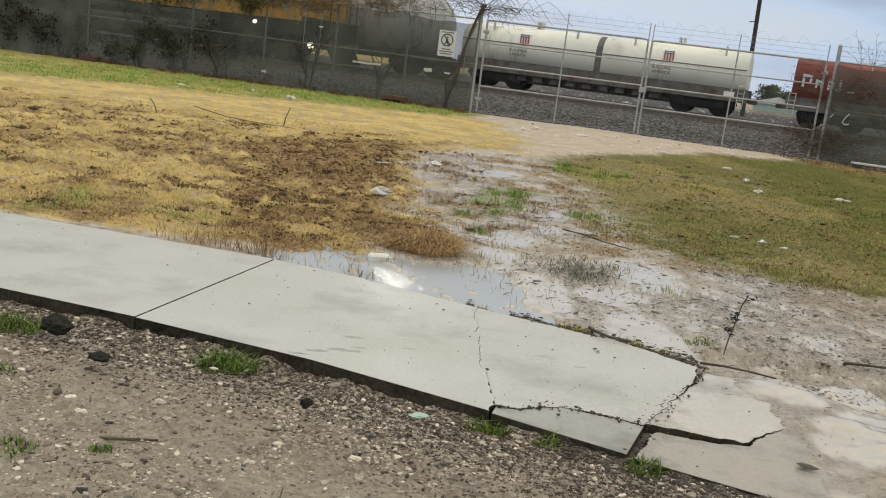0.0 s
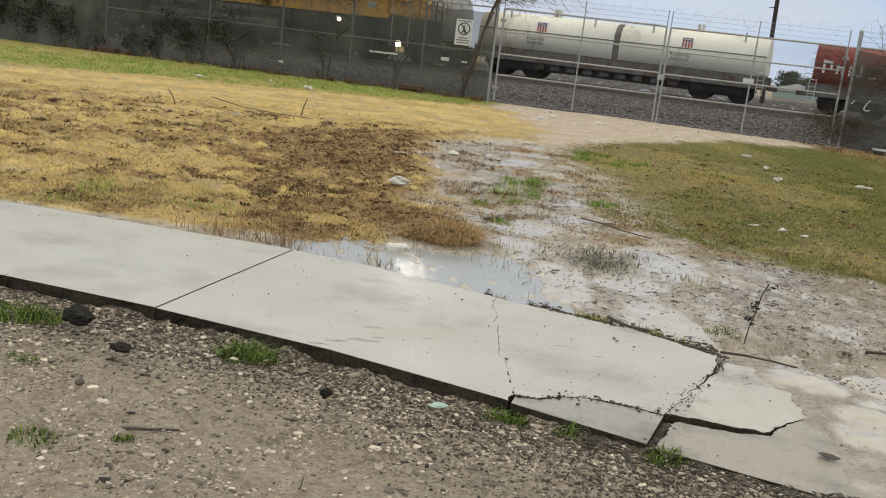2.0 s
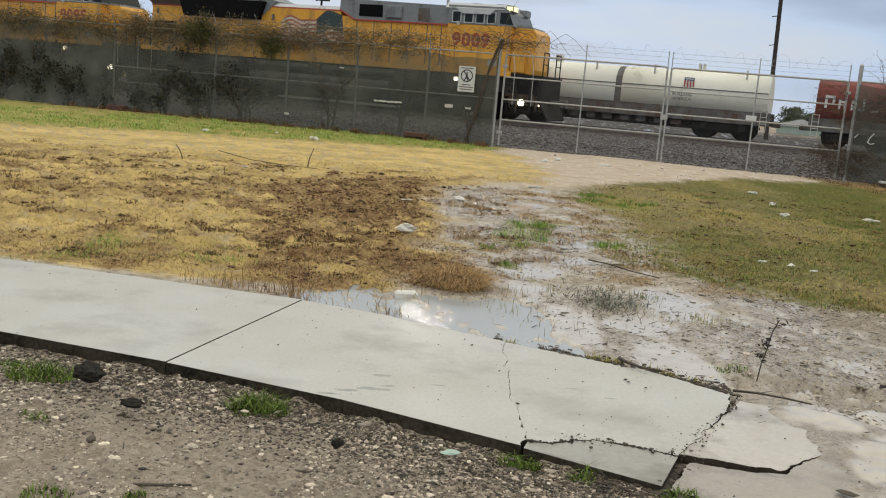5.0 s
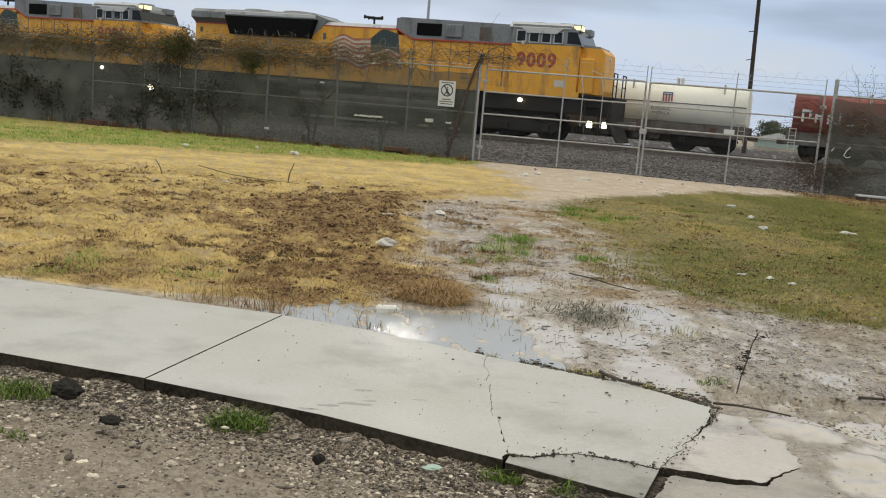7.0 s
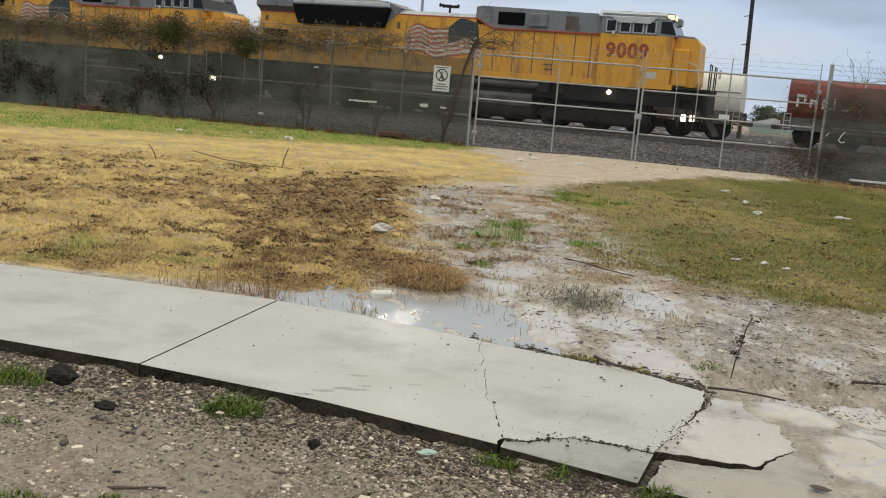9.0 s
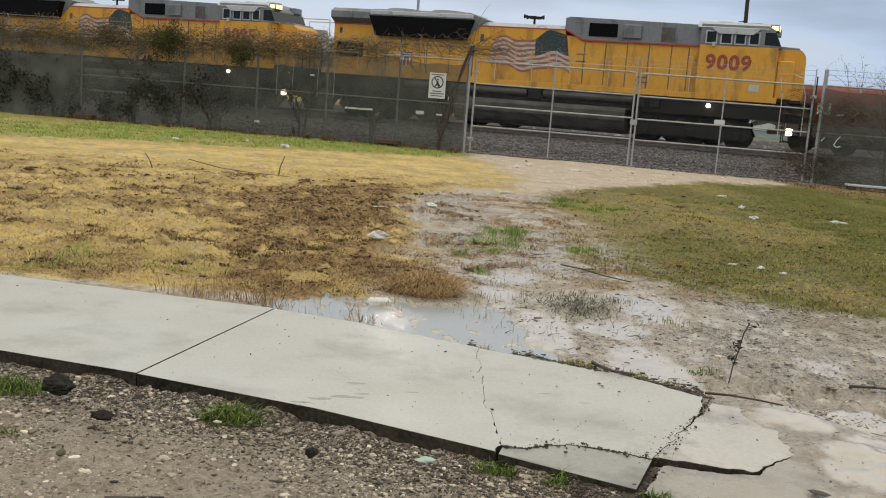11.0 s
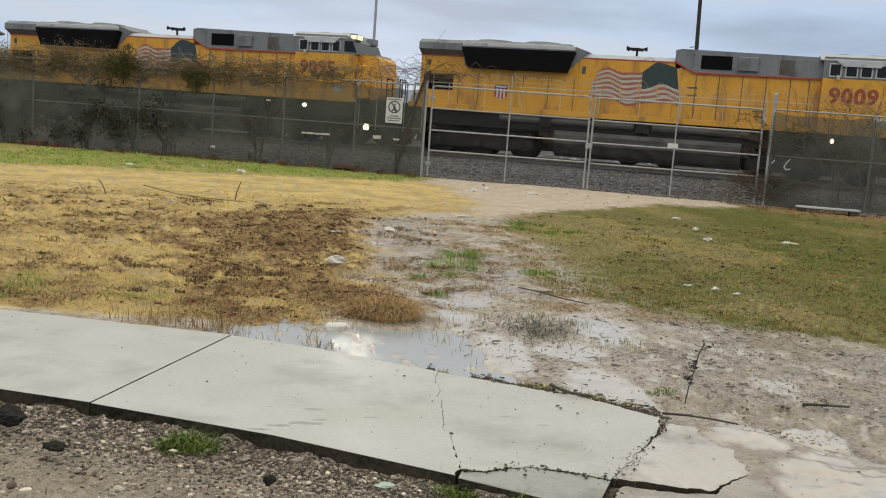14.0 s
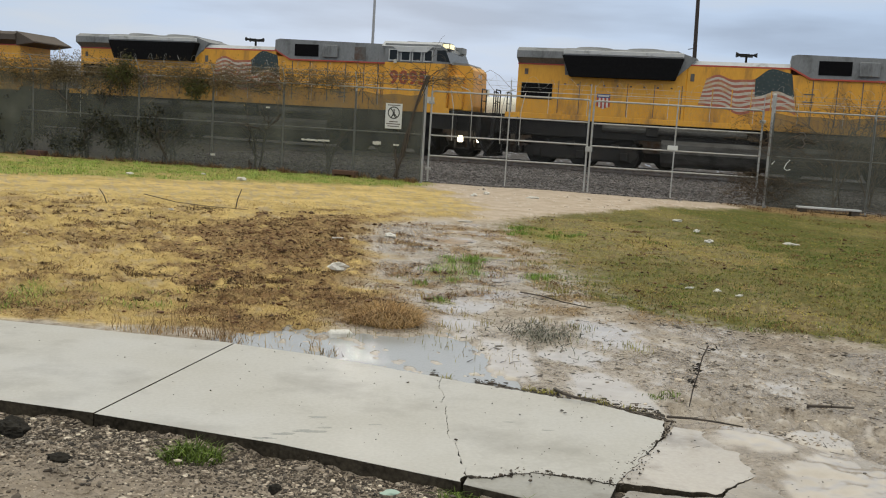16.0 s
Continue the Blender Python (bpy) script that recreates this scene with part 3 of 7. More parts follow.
    straw = left * (1 - 0.5 * sst(n3 - 0.56, 0, 0.1))
    strawr = right * 0.75 * sst(n1 + 0.5 * (n2 - 0.5) - 0.46, 0, 0.2) * sst(y - 7.5, 0, 3)
    ballast = sst(fs, 0.5, 1.1) * sst(95 - fs, 0, 30)
    wet = (1 - left) * (1 - right) * behind * (1 - sst(y - 13, 0, 4)) * np.clip(0.15 + 1.5 * sst(n1, 0.35, 0.65) * (0.4 + n2), 0, 1.1)
    wet = np.maximum(wet, front * 0.35 * n2 + front * 0.1)
    wet = np.maximum(wet, behind * (1 - right) * sst(1.3 - np.hypot((x - 1.7) / 0.9, (y - 4.9) / 1.5) + 0.8 * (n2 - 0.5), 0, 0.5) * 1.1)
    gravel = np.maximum(front * np.maximum(sst(0.55 + 1.5 * (n1 - 0.5) - (front_y(x) - y) * 0.6 + 0.35 * n2, 0, 0.6), 0.25 + 0.5 * n2), 0.85 * (1 - left) * (1 - right) * behind * sst(x - 1.45 + 0.8 * (n1 - 0.5), 0, 0.5) * sst(n2 - 0.36, 0, 0.15))
    k = 1 - np.clip(ballast, 0, 1)
    film = film_zone(x, y) * (1 - right) * (1 - patch) * (1 - 0.7 * left)
    sunny = sst(fnoise(x * 0.75 + 3, y * 0.42, 133, 3) + 0.35 * (n2 - 0.5), 0.42, 0.58)
    lush = 0.6 * shade + 0.5 * right * (1 - sunny) + right * 0.6 * sst(x - 3.2 + 1.6 * (n1 - 0.5) + 1.2 * (n2 - 0.5), 0, 3.5) + right * sst(0.55 + 1.2 * (n2 - 0.5) - (x - redge) / 1.3, 0, 0.5) * sst(9.2 - y, 0, 1.5)
    far = sst(fs, 95, 140)
    return dict(straw=np.clip(np.maximum(straw, strawr) * k, 0, 1), green=np.clip(np.maximum(np.maximum(green, right * (0.85 - 0.25 * n1)), patch * 0.85) * k, 0, 1),
                dead=np.clip(np.maximum(np.maximum(brown, shade), bare * (1 - 0.75 * right) * 0.7) * k, 0, 1), wet=np.clip(wet * k, 0, 1), gravel=np.clip(gravel, 0, 1), sand=np.clip(np.maximum(sand, far * 0.25) * k + far * 0.1, 0, 1),
                ballast=np.clip(ballast, 0, 1), film=np.clip(film, 0, 1), sunny=sunny, lush=np.clip(lush, 0, 1), grn=np.clip(np.maximum(green * 0.9, patch * 0.35), 0, 1) * k, left=left, right=right, patch=patch, front=front, lawn=left * (1 - brown) * (1 - green), strip=green)


WATER_Z = -0.022


def ground_z(x, y):
    """Height of the bare soil; the slab's top is at zero."""
    n1, n2, n3 = fnoise(x * 1.1, y * 1.1, 41), fnoise(x * 4, y * 4, 51), fnoise(x * 15, y * 15, 61, 3)
    fy, by = front_y(x), back_y(x)
    front = sst(fy - y, -0.12, 0.02)
    calm = 1 - 0.85 * sst(y, 10, 17)
    z = -0.006 + 0.030 * (n1 - 0.5) + (0.022 * (n2 - 0.5) + 0.010 * (n3 - 0.5)) * calm
    tuft = np.maximum(fnoise(x * 6.5, y * 6.5, 141, 3) - 0.47, 0)
    z = z + 0.16 * tuft * sst(y - by, 0.7, 1.6) * (sst(-0.1 - x, 0, 0.6) + 0.4 * sst(x - 2.0, 0, 0.8)) * (1 - sst(y, 12, 17))
    z = z + 0.03 * sst(y - by, 0.6, 2.5) * sst(-x, -0.2, 1.0) + 0.03 * sst(x - 2.0, 0, 1.5) * sst(y - by, 0.5, 2)
    # hollows that hold the puddles
    brim = np.interp(x, (-1.25, -1.02, -0.72, -0.3, 0.0, 0.2, 0.44, 0.53, 0.62, 0.72), (5.60, 6.12, 6.24, 6.27, 6.24, 6.36, 6.30, 5.97, 5.5, 4.8))
    z = np.where(y < 16, np.maximum(z, -0.017), z)
    hollow = sst(brim - y + 0.75 * (n2 - 0.5) + 0.5 * (n3 - 0.5), -0.02, 0.22) * sst(x, -1.3, -1.1)
    z = z * (1 - hollow) + (-0.046 + 0.024 * (n3 - 0.5) + 0.018 * (n2 - 0.5)) * hollow
    film = film_zone(x, y)
    z = z * (1 - film) + (-0.010 + 0.008 * (n1 - 0.5)) * film
    under = sst(by - 0.02 - y, -0.03, 0.03) * sst(y - fy, -0.02, 0.05)
    lay = -0.09 + 0.04 * sst(x, -1.5, -1.2) * sst(y - fy, 0.05, 0.2) * (1 - sst(x, 1.25, 2.3)) + sst(x, 1.15, 1.85) * (0.082 + 0.06 * (n2 - 0.45) + 0.04 * (n1 - 0.5) + 0.012 * (n3 - 0.5))
    z = z * (1 - under) + lay * under
    z = z * (1 - front) + front * (-0.062 + 0.034 * (n2 - 0.5) + 0.036 * (n3 - 0.5) - 0.012 * sst(fy - y, 0.2, 1.0) + 0.045 * sst(x, 0.72, 1.0) * sst(0.5 - fy + y, 0, 0.4) + 0.022 * sst(n2 - 0.46, 0, 0.2) * np.exp(-np.clip(fy - y, 0, 9) / 0.07))
    fs = (y - GATE[1]) * math.cos(FTH) - (x - GATE[0]) * math.sin(FTH)
    off = (y - TRACK[1]) * math.cos(TH) - x * math.sin(TH)
    z = z - 0.006 * np.clip(x - 1, 0, 14) * sst(y, 10, 22)
    bed = 0.14 * sst(fs, 0.8, 4.0) * sst(14 - off, 0, 8)
    return z + bed + 0.05 * (n2 - 0.5) * sst(fs, 0.6, 1.5) * sst(40 - fs, 0, 10)


def build_ground():
    eye = 1.32
    rows = []
    py = 1500.0
    while True:                                   # rings that lie evenly as seen from eye height
        r = eye * 1681.0 / py
        if r > 42:
            break
        rows.append(r)
        py -= 2.4 if r > 2.0 else 20
    while rows[-1] < 4000:
        rows.append(rows[-1] * 1.05)
    ang = np.concatenate((np.linspace(-180, -40, 36, endpoint=False), np.linspace(-40, 40, 760, endpoint=False), np.linspace(40, 180, 36, endpoint=False)))
    R, A = np.meshgrid(np.array(rows), np.radians(ang), indexing="ij")
    X, Y = R * np.sin(A), R * np.cos(A)
    Z = ground_z(X, Y)
    nr, na = X.shape
    co = np.stack((X, Y, Z), -1).reshape(-1, 3)
    co = np.vstack((co, ((0, 0, -0.09),)))
    i, j = np.meshgrid(np.arange(nr - 1), np.arange(na), indexing="ij")
    a, b = i * na + j, i * na + (j + 1) % na
    quads = np.stack((a, b, b + na, a + na), -1).reshape(-1, 4)[:, ::-1]
    tris = np.stack((np.arange(na), np.full(na, nr * na), (np.arange(na) + 1) % na), -1)[:, ::-1]
    me = bpy.data.meshes.new("ground")
    me.from_pydata(co.tolist(), [], quads.tolist() + tris.tolist())
    zn = zones(co[:, 0], co[:, 1])
    for name, keys in (("zone_a", ("straw", "green", "dead", "wet")), ("zone_b", ("gravel", "sand", "ballast", "left")), ("zone_c", ("film", "grn", "lush", "left"))):
        at = me.attributes.new(name, "FLOAT_COLOR", "POINT")
        at.data.foreach_set("color", np.stack([zn[k] for k in keys], -1).astype(np.float32).ravel())
    me.polygons.foreach_set("use_smooth", np.ones(len(me.polygons), dtype=bool))
    me.materials.append(M_GROUND)
    ob = new("ground", me)
    return tagged(ob, "wet vacant lot of mud, straw-coloured and green grass", "ground", kind="structure")


GROUND = build_ground()


def build_water():
    bm = B()
    for outline in (((-1.3, 5.69), (0.3, 5.05), (0.80, 4.87), (0.80, 6.5), (0.1, 6.75), (-1.2, 6.6)),):
        bm.faces.new([bm.verts.new((x, y, WATER_Z)) for x, y in outline])
    bmesh.ops.recalc_face_normals(bm, faces=bm.faces)
    if bm.faces[:][0].normal.z < 0:
        bmesh.ops.reverse_faces(bm, faces=bm.faces)
    ob = new("puddle_water", mesh_from(bm, "puddle_water", M_WATER))
    tagged(ob, "shallow muddy puddle mirroring the bright sky beside the sidewalk", "puddle", kind="structure")


build_water()


# ---- sidewalk: cracked slabs ----
def jagged(pts, amp, seed, rough_edges=()):
    """Subdivide the named edges of an outline and make them uneven; neighbours that share an edge break alike."""
    out = []
    n = len(pts)
    for i in range(n):
        a, b = Vector(pts[i]), Vector(pts[(i + 1) % n])
        out.append(tuple(a))
        if i in rough_edges:
            k = max(2, int((b - a).length / 0.016))
            for q in range(1, k):
                c = a.lerp(b, q / k)
                w = Vector((c.x * 14, c.y * 14, 0.3))
                d = Vector((noise.noise(w), noise.noise(w + Vector((7.1, 3.3, 1.9))))) * amp * 1.8
                d += Vector((noise.noise(w * 3.1), noise.noise(w * 3.1 + Vector((2.7, 8.3, 4.9))))) * amp * 0.9
                out.append(tuple(c + d))
    return out


def slab(name, outline, top, thick, material, parent, seed, rough_edges=(), amp=0.012, tilt=(0.0, 0.0)):
    bm = B()
    pts = jagged(outline, amp, seed, rough_edges)
    prism(bm, pts, top - thick, top, "z")
    cx = sum(p[0] for p in pts) / len(pts)
    cy = sum(p[1] for p in pts) / len(pts)
    for v in bm.verts:
        v.co.z += tilt[0] * (v.co.x - cx) + tilt[1] * (v.co.y - cy)
    bm.normal_update()
    es = [e for e in bm.edges if all(v.co.z > top - thick * 0.5 for v in e.verts)]
    bmesh.ops.bevel(bm, geom=es, offset=0.0018, segments=1, affect="EDGES")
    # side faces take the near-black tone that holds both stain and edge shade
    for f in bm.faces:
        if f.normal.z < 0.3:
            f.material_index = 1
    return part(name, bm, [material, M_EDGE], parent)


def build_sidewalk():
    walkway = thing("sidewalk", "cracked pale concrete sidewalk, wet from rain", "sidewalk", kind="structure")
    g = 0.006
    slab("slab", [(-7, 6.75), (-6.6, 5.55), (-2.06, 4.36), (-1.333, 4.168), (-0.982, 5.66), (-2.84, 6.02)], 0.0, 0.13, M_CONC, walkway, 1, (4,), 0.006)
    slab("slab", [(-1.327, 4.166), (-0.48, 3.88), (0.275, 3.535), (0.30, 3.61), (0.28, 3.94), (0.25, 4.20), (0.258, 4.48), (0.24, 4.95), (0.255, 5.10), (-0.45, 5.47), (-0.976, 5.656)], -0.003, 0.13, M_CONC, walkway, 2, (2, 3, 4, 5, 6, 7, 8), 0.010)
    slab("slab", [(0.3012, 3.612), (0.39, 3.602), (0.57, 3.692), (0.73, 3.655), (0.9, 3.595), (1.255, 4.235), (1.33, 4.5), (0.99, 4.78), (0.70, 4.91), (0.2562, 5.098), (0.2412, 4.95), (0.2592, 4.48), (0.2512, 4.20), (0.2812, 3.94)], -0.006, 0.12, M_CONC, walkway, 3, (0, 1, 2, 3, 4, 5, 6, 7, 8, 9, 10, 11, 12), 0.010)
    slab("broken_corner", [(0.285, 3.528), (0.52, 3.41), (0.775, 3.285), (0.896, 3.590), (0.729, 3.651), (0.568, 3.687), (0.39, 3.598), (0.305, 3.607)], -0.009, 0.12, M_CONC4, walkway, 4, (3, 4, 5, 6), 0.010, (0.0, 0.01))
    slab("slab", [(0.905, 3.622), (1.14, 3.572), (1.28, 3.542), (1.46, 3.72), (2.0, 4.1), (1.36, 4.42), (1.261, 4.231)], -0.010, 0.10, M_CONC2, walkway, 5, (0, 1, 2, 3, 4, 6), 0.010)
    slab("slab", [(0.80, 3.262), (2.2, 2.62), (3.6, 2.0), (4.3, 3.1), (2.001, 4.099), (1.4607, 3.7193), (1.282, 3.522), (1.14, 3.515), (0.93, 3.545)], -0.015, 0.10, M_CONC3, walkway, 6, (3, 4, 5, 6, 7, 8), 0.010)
    slab("broken_chunk", [(0.92, 3.56), (1.10, 3.575), (1.06, 3.53), (0.98, 3.5)], -0.035, 0.05, M_CONC3, walkway, 8, (0, 1, 2), 0.01)
    M_SPALL = mat("damp_spalled_concrete", (0.27, 0.275, 0.26), (0.36, 0.36, 0.335), 0.25, 0.5, scale=14, fine=80, bump=0.3)
    for cx, cy, rx, ry, sd in ((-0.345, 4.27, 0.045, 0.018, 1), (-0.37, 4.06, 0.07, 0.022, 2), (-0.47, 4.01, 0.06, 0.018, 3), (-0.54, 3.94, 0.05, 0.015, 4), (-0.30, 4.12, 0.03, 0.012, 5), (-0.08, 4.2, 0.03, 0.008, 6), (0.55, 4.35, 0.04, 0.008, 7), (0.72, 4.25, 0.03, 0.008, 8)):
        bm = B()
        rnd = random.Random(sd)
        ring = [(cx + rx * q * math.cos(a), cy + ry * q * math.sin(a) + 0.3 * rx * math.cos(a) * 0.3) for a, q in ((k * math.tau / 16, rnd.uniform(0.55, 1.25)) for k in range(16))]
        prism(bm, ring, -0.010, -0.0026 if cx < 0.25 else -0.0056, "z")
        part("spall", bm, M_SPALL, walkway)
    return walkway


build_sidewalk()


# ---- tracks ----
def build_tracks():
    for k, (off, lab) in enumerate(((0.0, "near"), (4.6, "far"))):
        tr = thing("railway_track", "steel rails on dark wooden ties in grey ballast", "railway track", track_pose(0, off), "railway tracks", "structure")
        for v in (-0.755, 0.755):
            bm = B()
            prism(bm, [(v - 0.037, 0), (v + 0.037, 0), (v + 0.037, -0.04), (v + 0.009, -0.055), (v + 0.009, -0.14), (v + 0.07, -0.165), (v - 0.07, -0.165), (v - 0.009, -0.14), (v - 0.009, -0.055), (v - 0.037, -0.04)], -70, 60, "x")
            part("rail", bm, M_STEEL, tr)
        bm = B()
        for i in range(220):
            s = -66 + i * 0.55
            box(bm, s, s + 0.22, -1.3, 1.3, -0.33, -0.17)
        tagged(part("tie", bm, M_TIE, tr, "creosoted wooden ties"), kind="stuff")


build_tracks()


# ---- locomotives ----
def text_mesh(bm_target_name, word, height, material, parent, m, bold=0.0):
    cu = bpy.data.curves.new("lettering", "FONT")
    cu.body, cu.size, cu.align_x, cu.align_y = word, height * 1.42, "CENTER", "CENTER"
    cu.extrude, cu.offset, cu.resolution_u = 0.004, bold, 3
    tmp = bpy.data.objects.new("lettering", cu)
    me = bpy.data.meshes.new_from_object(tmp)
    bpy.data.objects.remove(tmp)
    me.materials.clear()
    me.materials.append(material)
    ob = new(bm_target_name, me)
    ob.parent, ob.matrix_basis = parent, m
    return ob


def flag_mural(parent):
    """Waving flag painted on the hood side, in flat strips just off the sheet."""
    bm = B()
    n, rows = 26, 13
    y = -1.127

    def at(u, v):
        s = -1.55 + 3.5 * u + 0.25 * (v - 0.5) * (1 - u) + 0.28 * u * (0.5 - v)
        z = 2.64 + 1.42 * v * (0.90 + 0.10 * u) + 0.13 * math.sin(9.0 * u + 0.6) + 0.04 * math.sin(21.0 * u + 2.0 + 3.0 * v) - 0.14 * (1 - u) * (v - 0.5) + 0.12 * u * v
        return (s, y, z)
    for r in range(rows):
        for i in range(n):
            u0, u1 = i / n, (i + 1) / n
            if u0 > 0.60 - 0.03 * r / rows and r >= 6:
                continue
            q = [bm.verts.new(at(u, v)) for u, v in ((u0, r / rows), (u1, r / rows), (u1, (r + 1) / rows), (u0, (r + 1) / rows))]
            bm.faces.new(q).material_index = r % 2
    m = 12
    for i in range(m):
        for j in range(5):
            def c(a, b):
                u = 0.58 + 0.42 * a
                p = at(u, 6 / 13 + 7 / 13 * b)
                return (p[0], y - 0.002, p[2] + 0.10 * b * math.sin(math.pi * a))
            q = [bm.verts.new(c(a, b)) for a, b in ((i / m, j / 5), ((i + 1) / m, j / 5), ((i + 1) / m, (j + 1) / 5), (i / m, (j + 1) / 5))]
            bm.faces.new(q).material_index = 2
    for i in range(7):
        for j in range(5):
            a, b = (i + 0.5 + 0.25 * (j % 2)) / 7.6, (j + 0.5) / 5
            u = 0.58 + 0.42 * a
            p = at(u, 6 / 13 + 7 / 13 * b)
            z = p[2] + 0.10 * b * math.sin(math.pi * a)
            d = 0.014
            q = [bm.verts.new((p[0] + dx, y - 0.005, z + dz)) for dx, dz in ((-d, 0), (0, -d), (d, 0), (0, d))]
            bm.faces.new(q).material_index = 1
    bmesh.ops.recalc_face_normals(bm, faces=bm.faces)
    part("flag_mural", bm, [M_FLAGRED, M_FLAGWHITE, M_NAVY], parent, "painted waving flag with red and white stripes")


def shield(parent, s, z, size, y):
    """Railway emblem as a plain shield: blue top, red and white stripes."""
    bm = B()
    h = size
    box(bm, s - 0.45 * h, s + 0.45 * h, y - 0.006, y, z + 0.24 * h, z + 0.5 * h, mi=0)
    for i in range(7):
        x0 = s - 0.45 * h + i * 0.9 * h / 7
        low = z - 0.5 * h + 0.16 * h * abs(i - 3) / 3
        box(bm, x0, x0 + 0.9 * h / 7, y - 0.005, y, low, z + 0.24 * h, mi=1 + i % 2)
    box(bm, s - 0.36 * h, s + 0.36 * h, y - 0.009, y - 0.006, z + 0.32 * h, z + 0.42 * h, mi=2)
    part("emblem", bm, [M_BLUE, M_RED, M_WHITE], parent, "red, white and blue shield emblem")


WHEELSETS = []


def wheelset(parent, s, r=0.53):
    ob = new("wheelset", WHEEL_MESH)
    ob.parent = parent
    ob.matrix_basis = pose(s, 0, r)
    WHEELSETS.append(ob)
    return ob


def make_wheel_mesh(r=0.53):
    bm = B()
    rod(bm, (0, -1.0, 0), (0, 1.0, 0), 0.09, 10)
    for v in (-1, 1):
        rod(bm, (0, v * 0.70, 0), (0, v * 0.83, 0), r, 28)
        rod(bm, (0, v * 0.66, 0), (0, v * 0.70, 0), r + 0.03, 28)
        rod(bm, (0, v * 0.83, 0), (0, v * 0.87, 0), r * 0.42, 12)
        for k in range(5):
            a = k * math.tau / 5
            box(bm, -0.03 + 0.36 * math.cos(a), 0.03 + 0.36 * math.cos(a), v * 0.83 - 0.02, v * 0.83 + 0.02, -0.03 + 0.36 * math.sin(a), 0.03 + 0.36 * math.sin(a))
    return mesh_from(bm, "wheelset", M_BLACK)


WHEEL_MESH = make_wheel_mesh()


def truck(parent, s0, axles=3, pitch=1.85):
    """Bogie with side frames, springs, axle boxes and brake gear; its wheelsets turn."""
    bm = B()
    half = pitch * (axles - 1) / 2
    for v in (-1.0, 1.0):
        prism(bm, [(s0 - half - 0.6, 0.55), (s0 - half - 0.5, 0.78), (s0 - half * 0.4, 0.95), (s0 + half * 0.4, 0.95), (s0 + half + 0.5, 0.78), (s0 + half + 0.6, 0.55), (s0 + half + 0.25, 0.30), (s0 + half - 0.35, 0.36), (s0 - half + 0.35, 0.36), (s0 - half - 0.25, 0.30)], v * 1.08 - 0.09, v * 1.08 + 0.09, "y")
        for i in range(axles):
            a = s0 - half + i * pitch
            box(bm, a - 0.17, a + 0.17, v * 1.2 - 0.1, v * 1.2 + 0.1, 0.36, 0.7, 0.03)
            for d in (-0.38, 0.38):
                rod(bm, (a + d, v * 1.05, 0.72), (a + d, v * 1.05, 1.1), 0.09, 8)
            rod(bm, (a - 0.55, v * 1.22, 0.95), (a - 0.25, v * 1.22, 0.95), 0.1, 8)
    box(bm, s0 - half - 0.3, s0 + half + 0.3, -0.95, 0.95, 0.28, 1.25)
    part("truck_frame", bm, M_BLACK, parent, "grimy black six-wheel truck frame" if axles == 3 else "")
    for i in range(axles):
        wheelset(parent, s0 - half + i * pitch)


def handrail(parent, pts, posts, r=0.018):
    bm = B()
    pipe(bm, pts, r)
    for a, b in posts:
        rod(bm, a, b, r)
    part("handrail", bm, M_RAILING, parent)


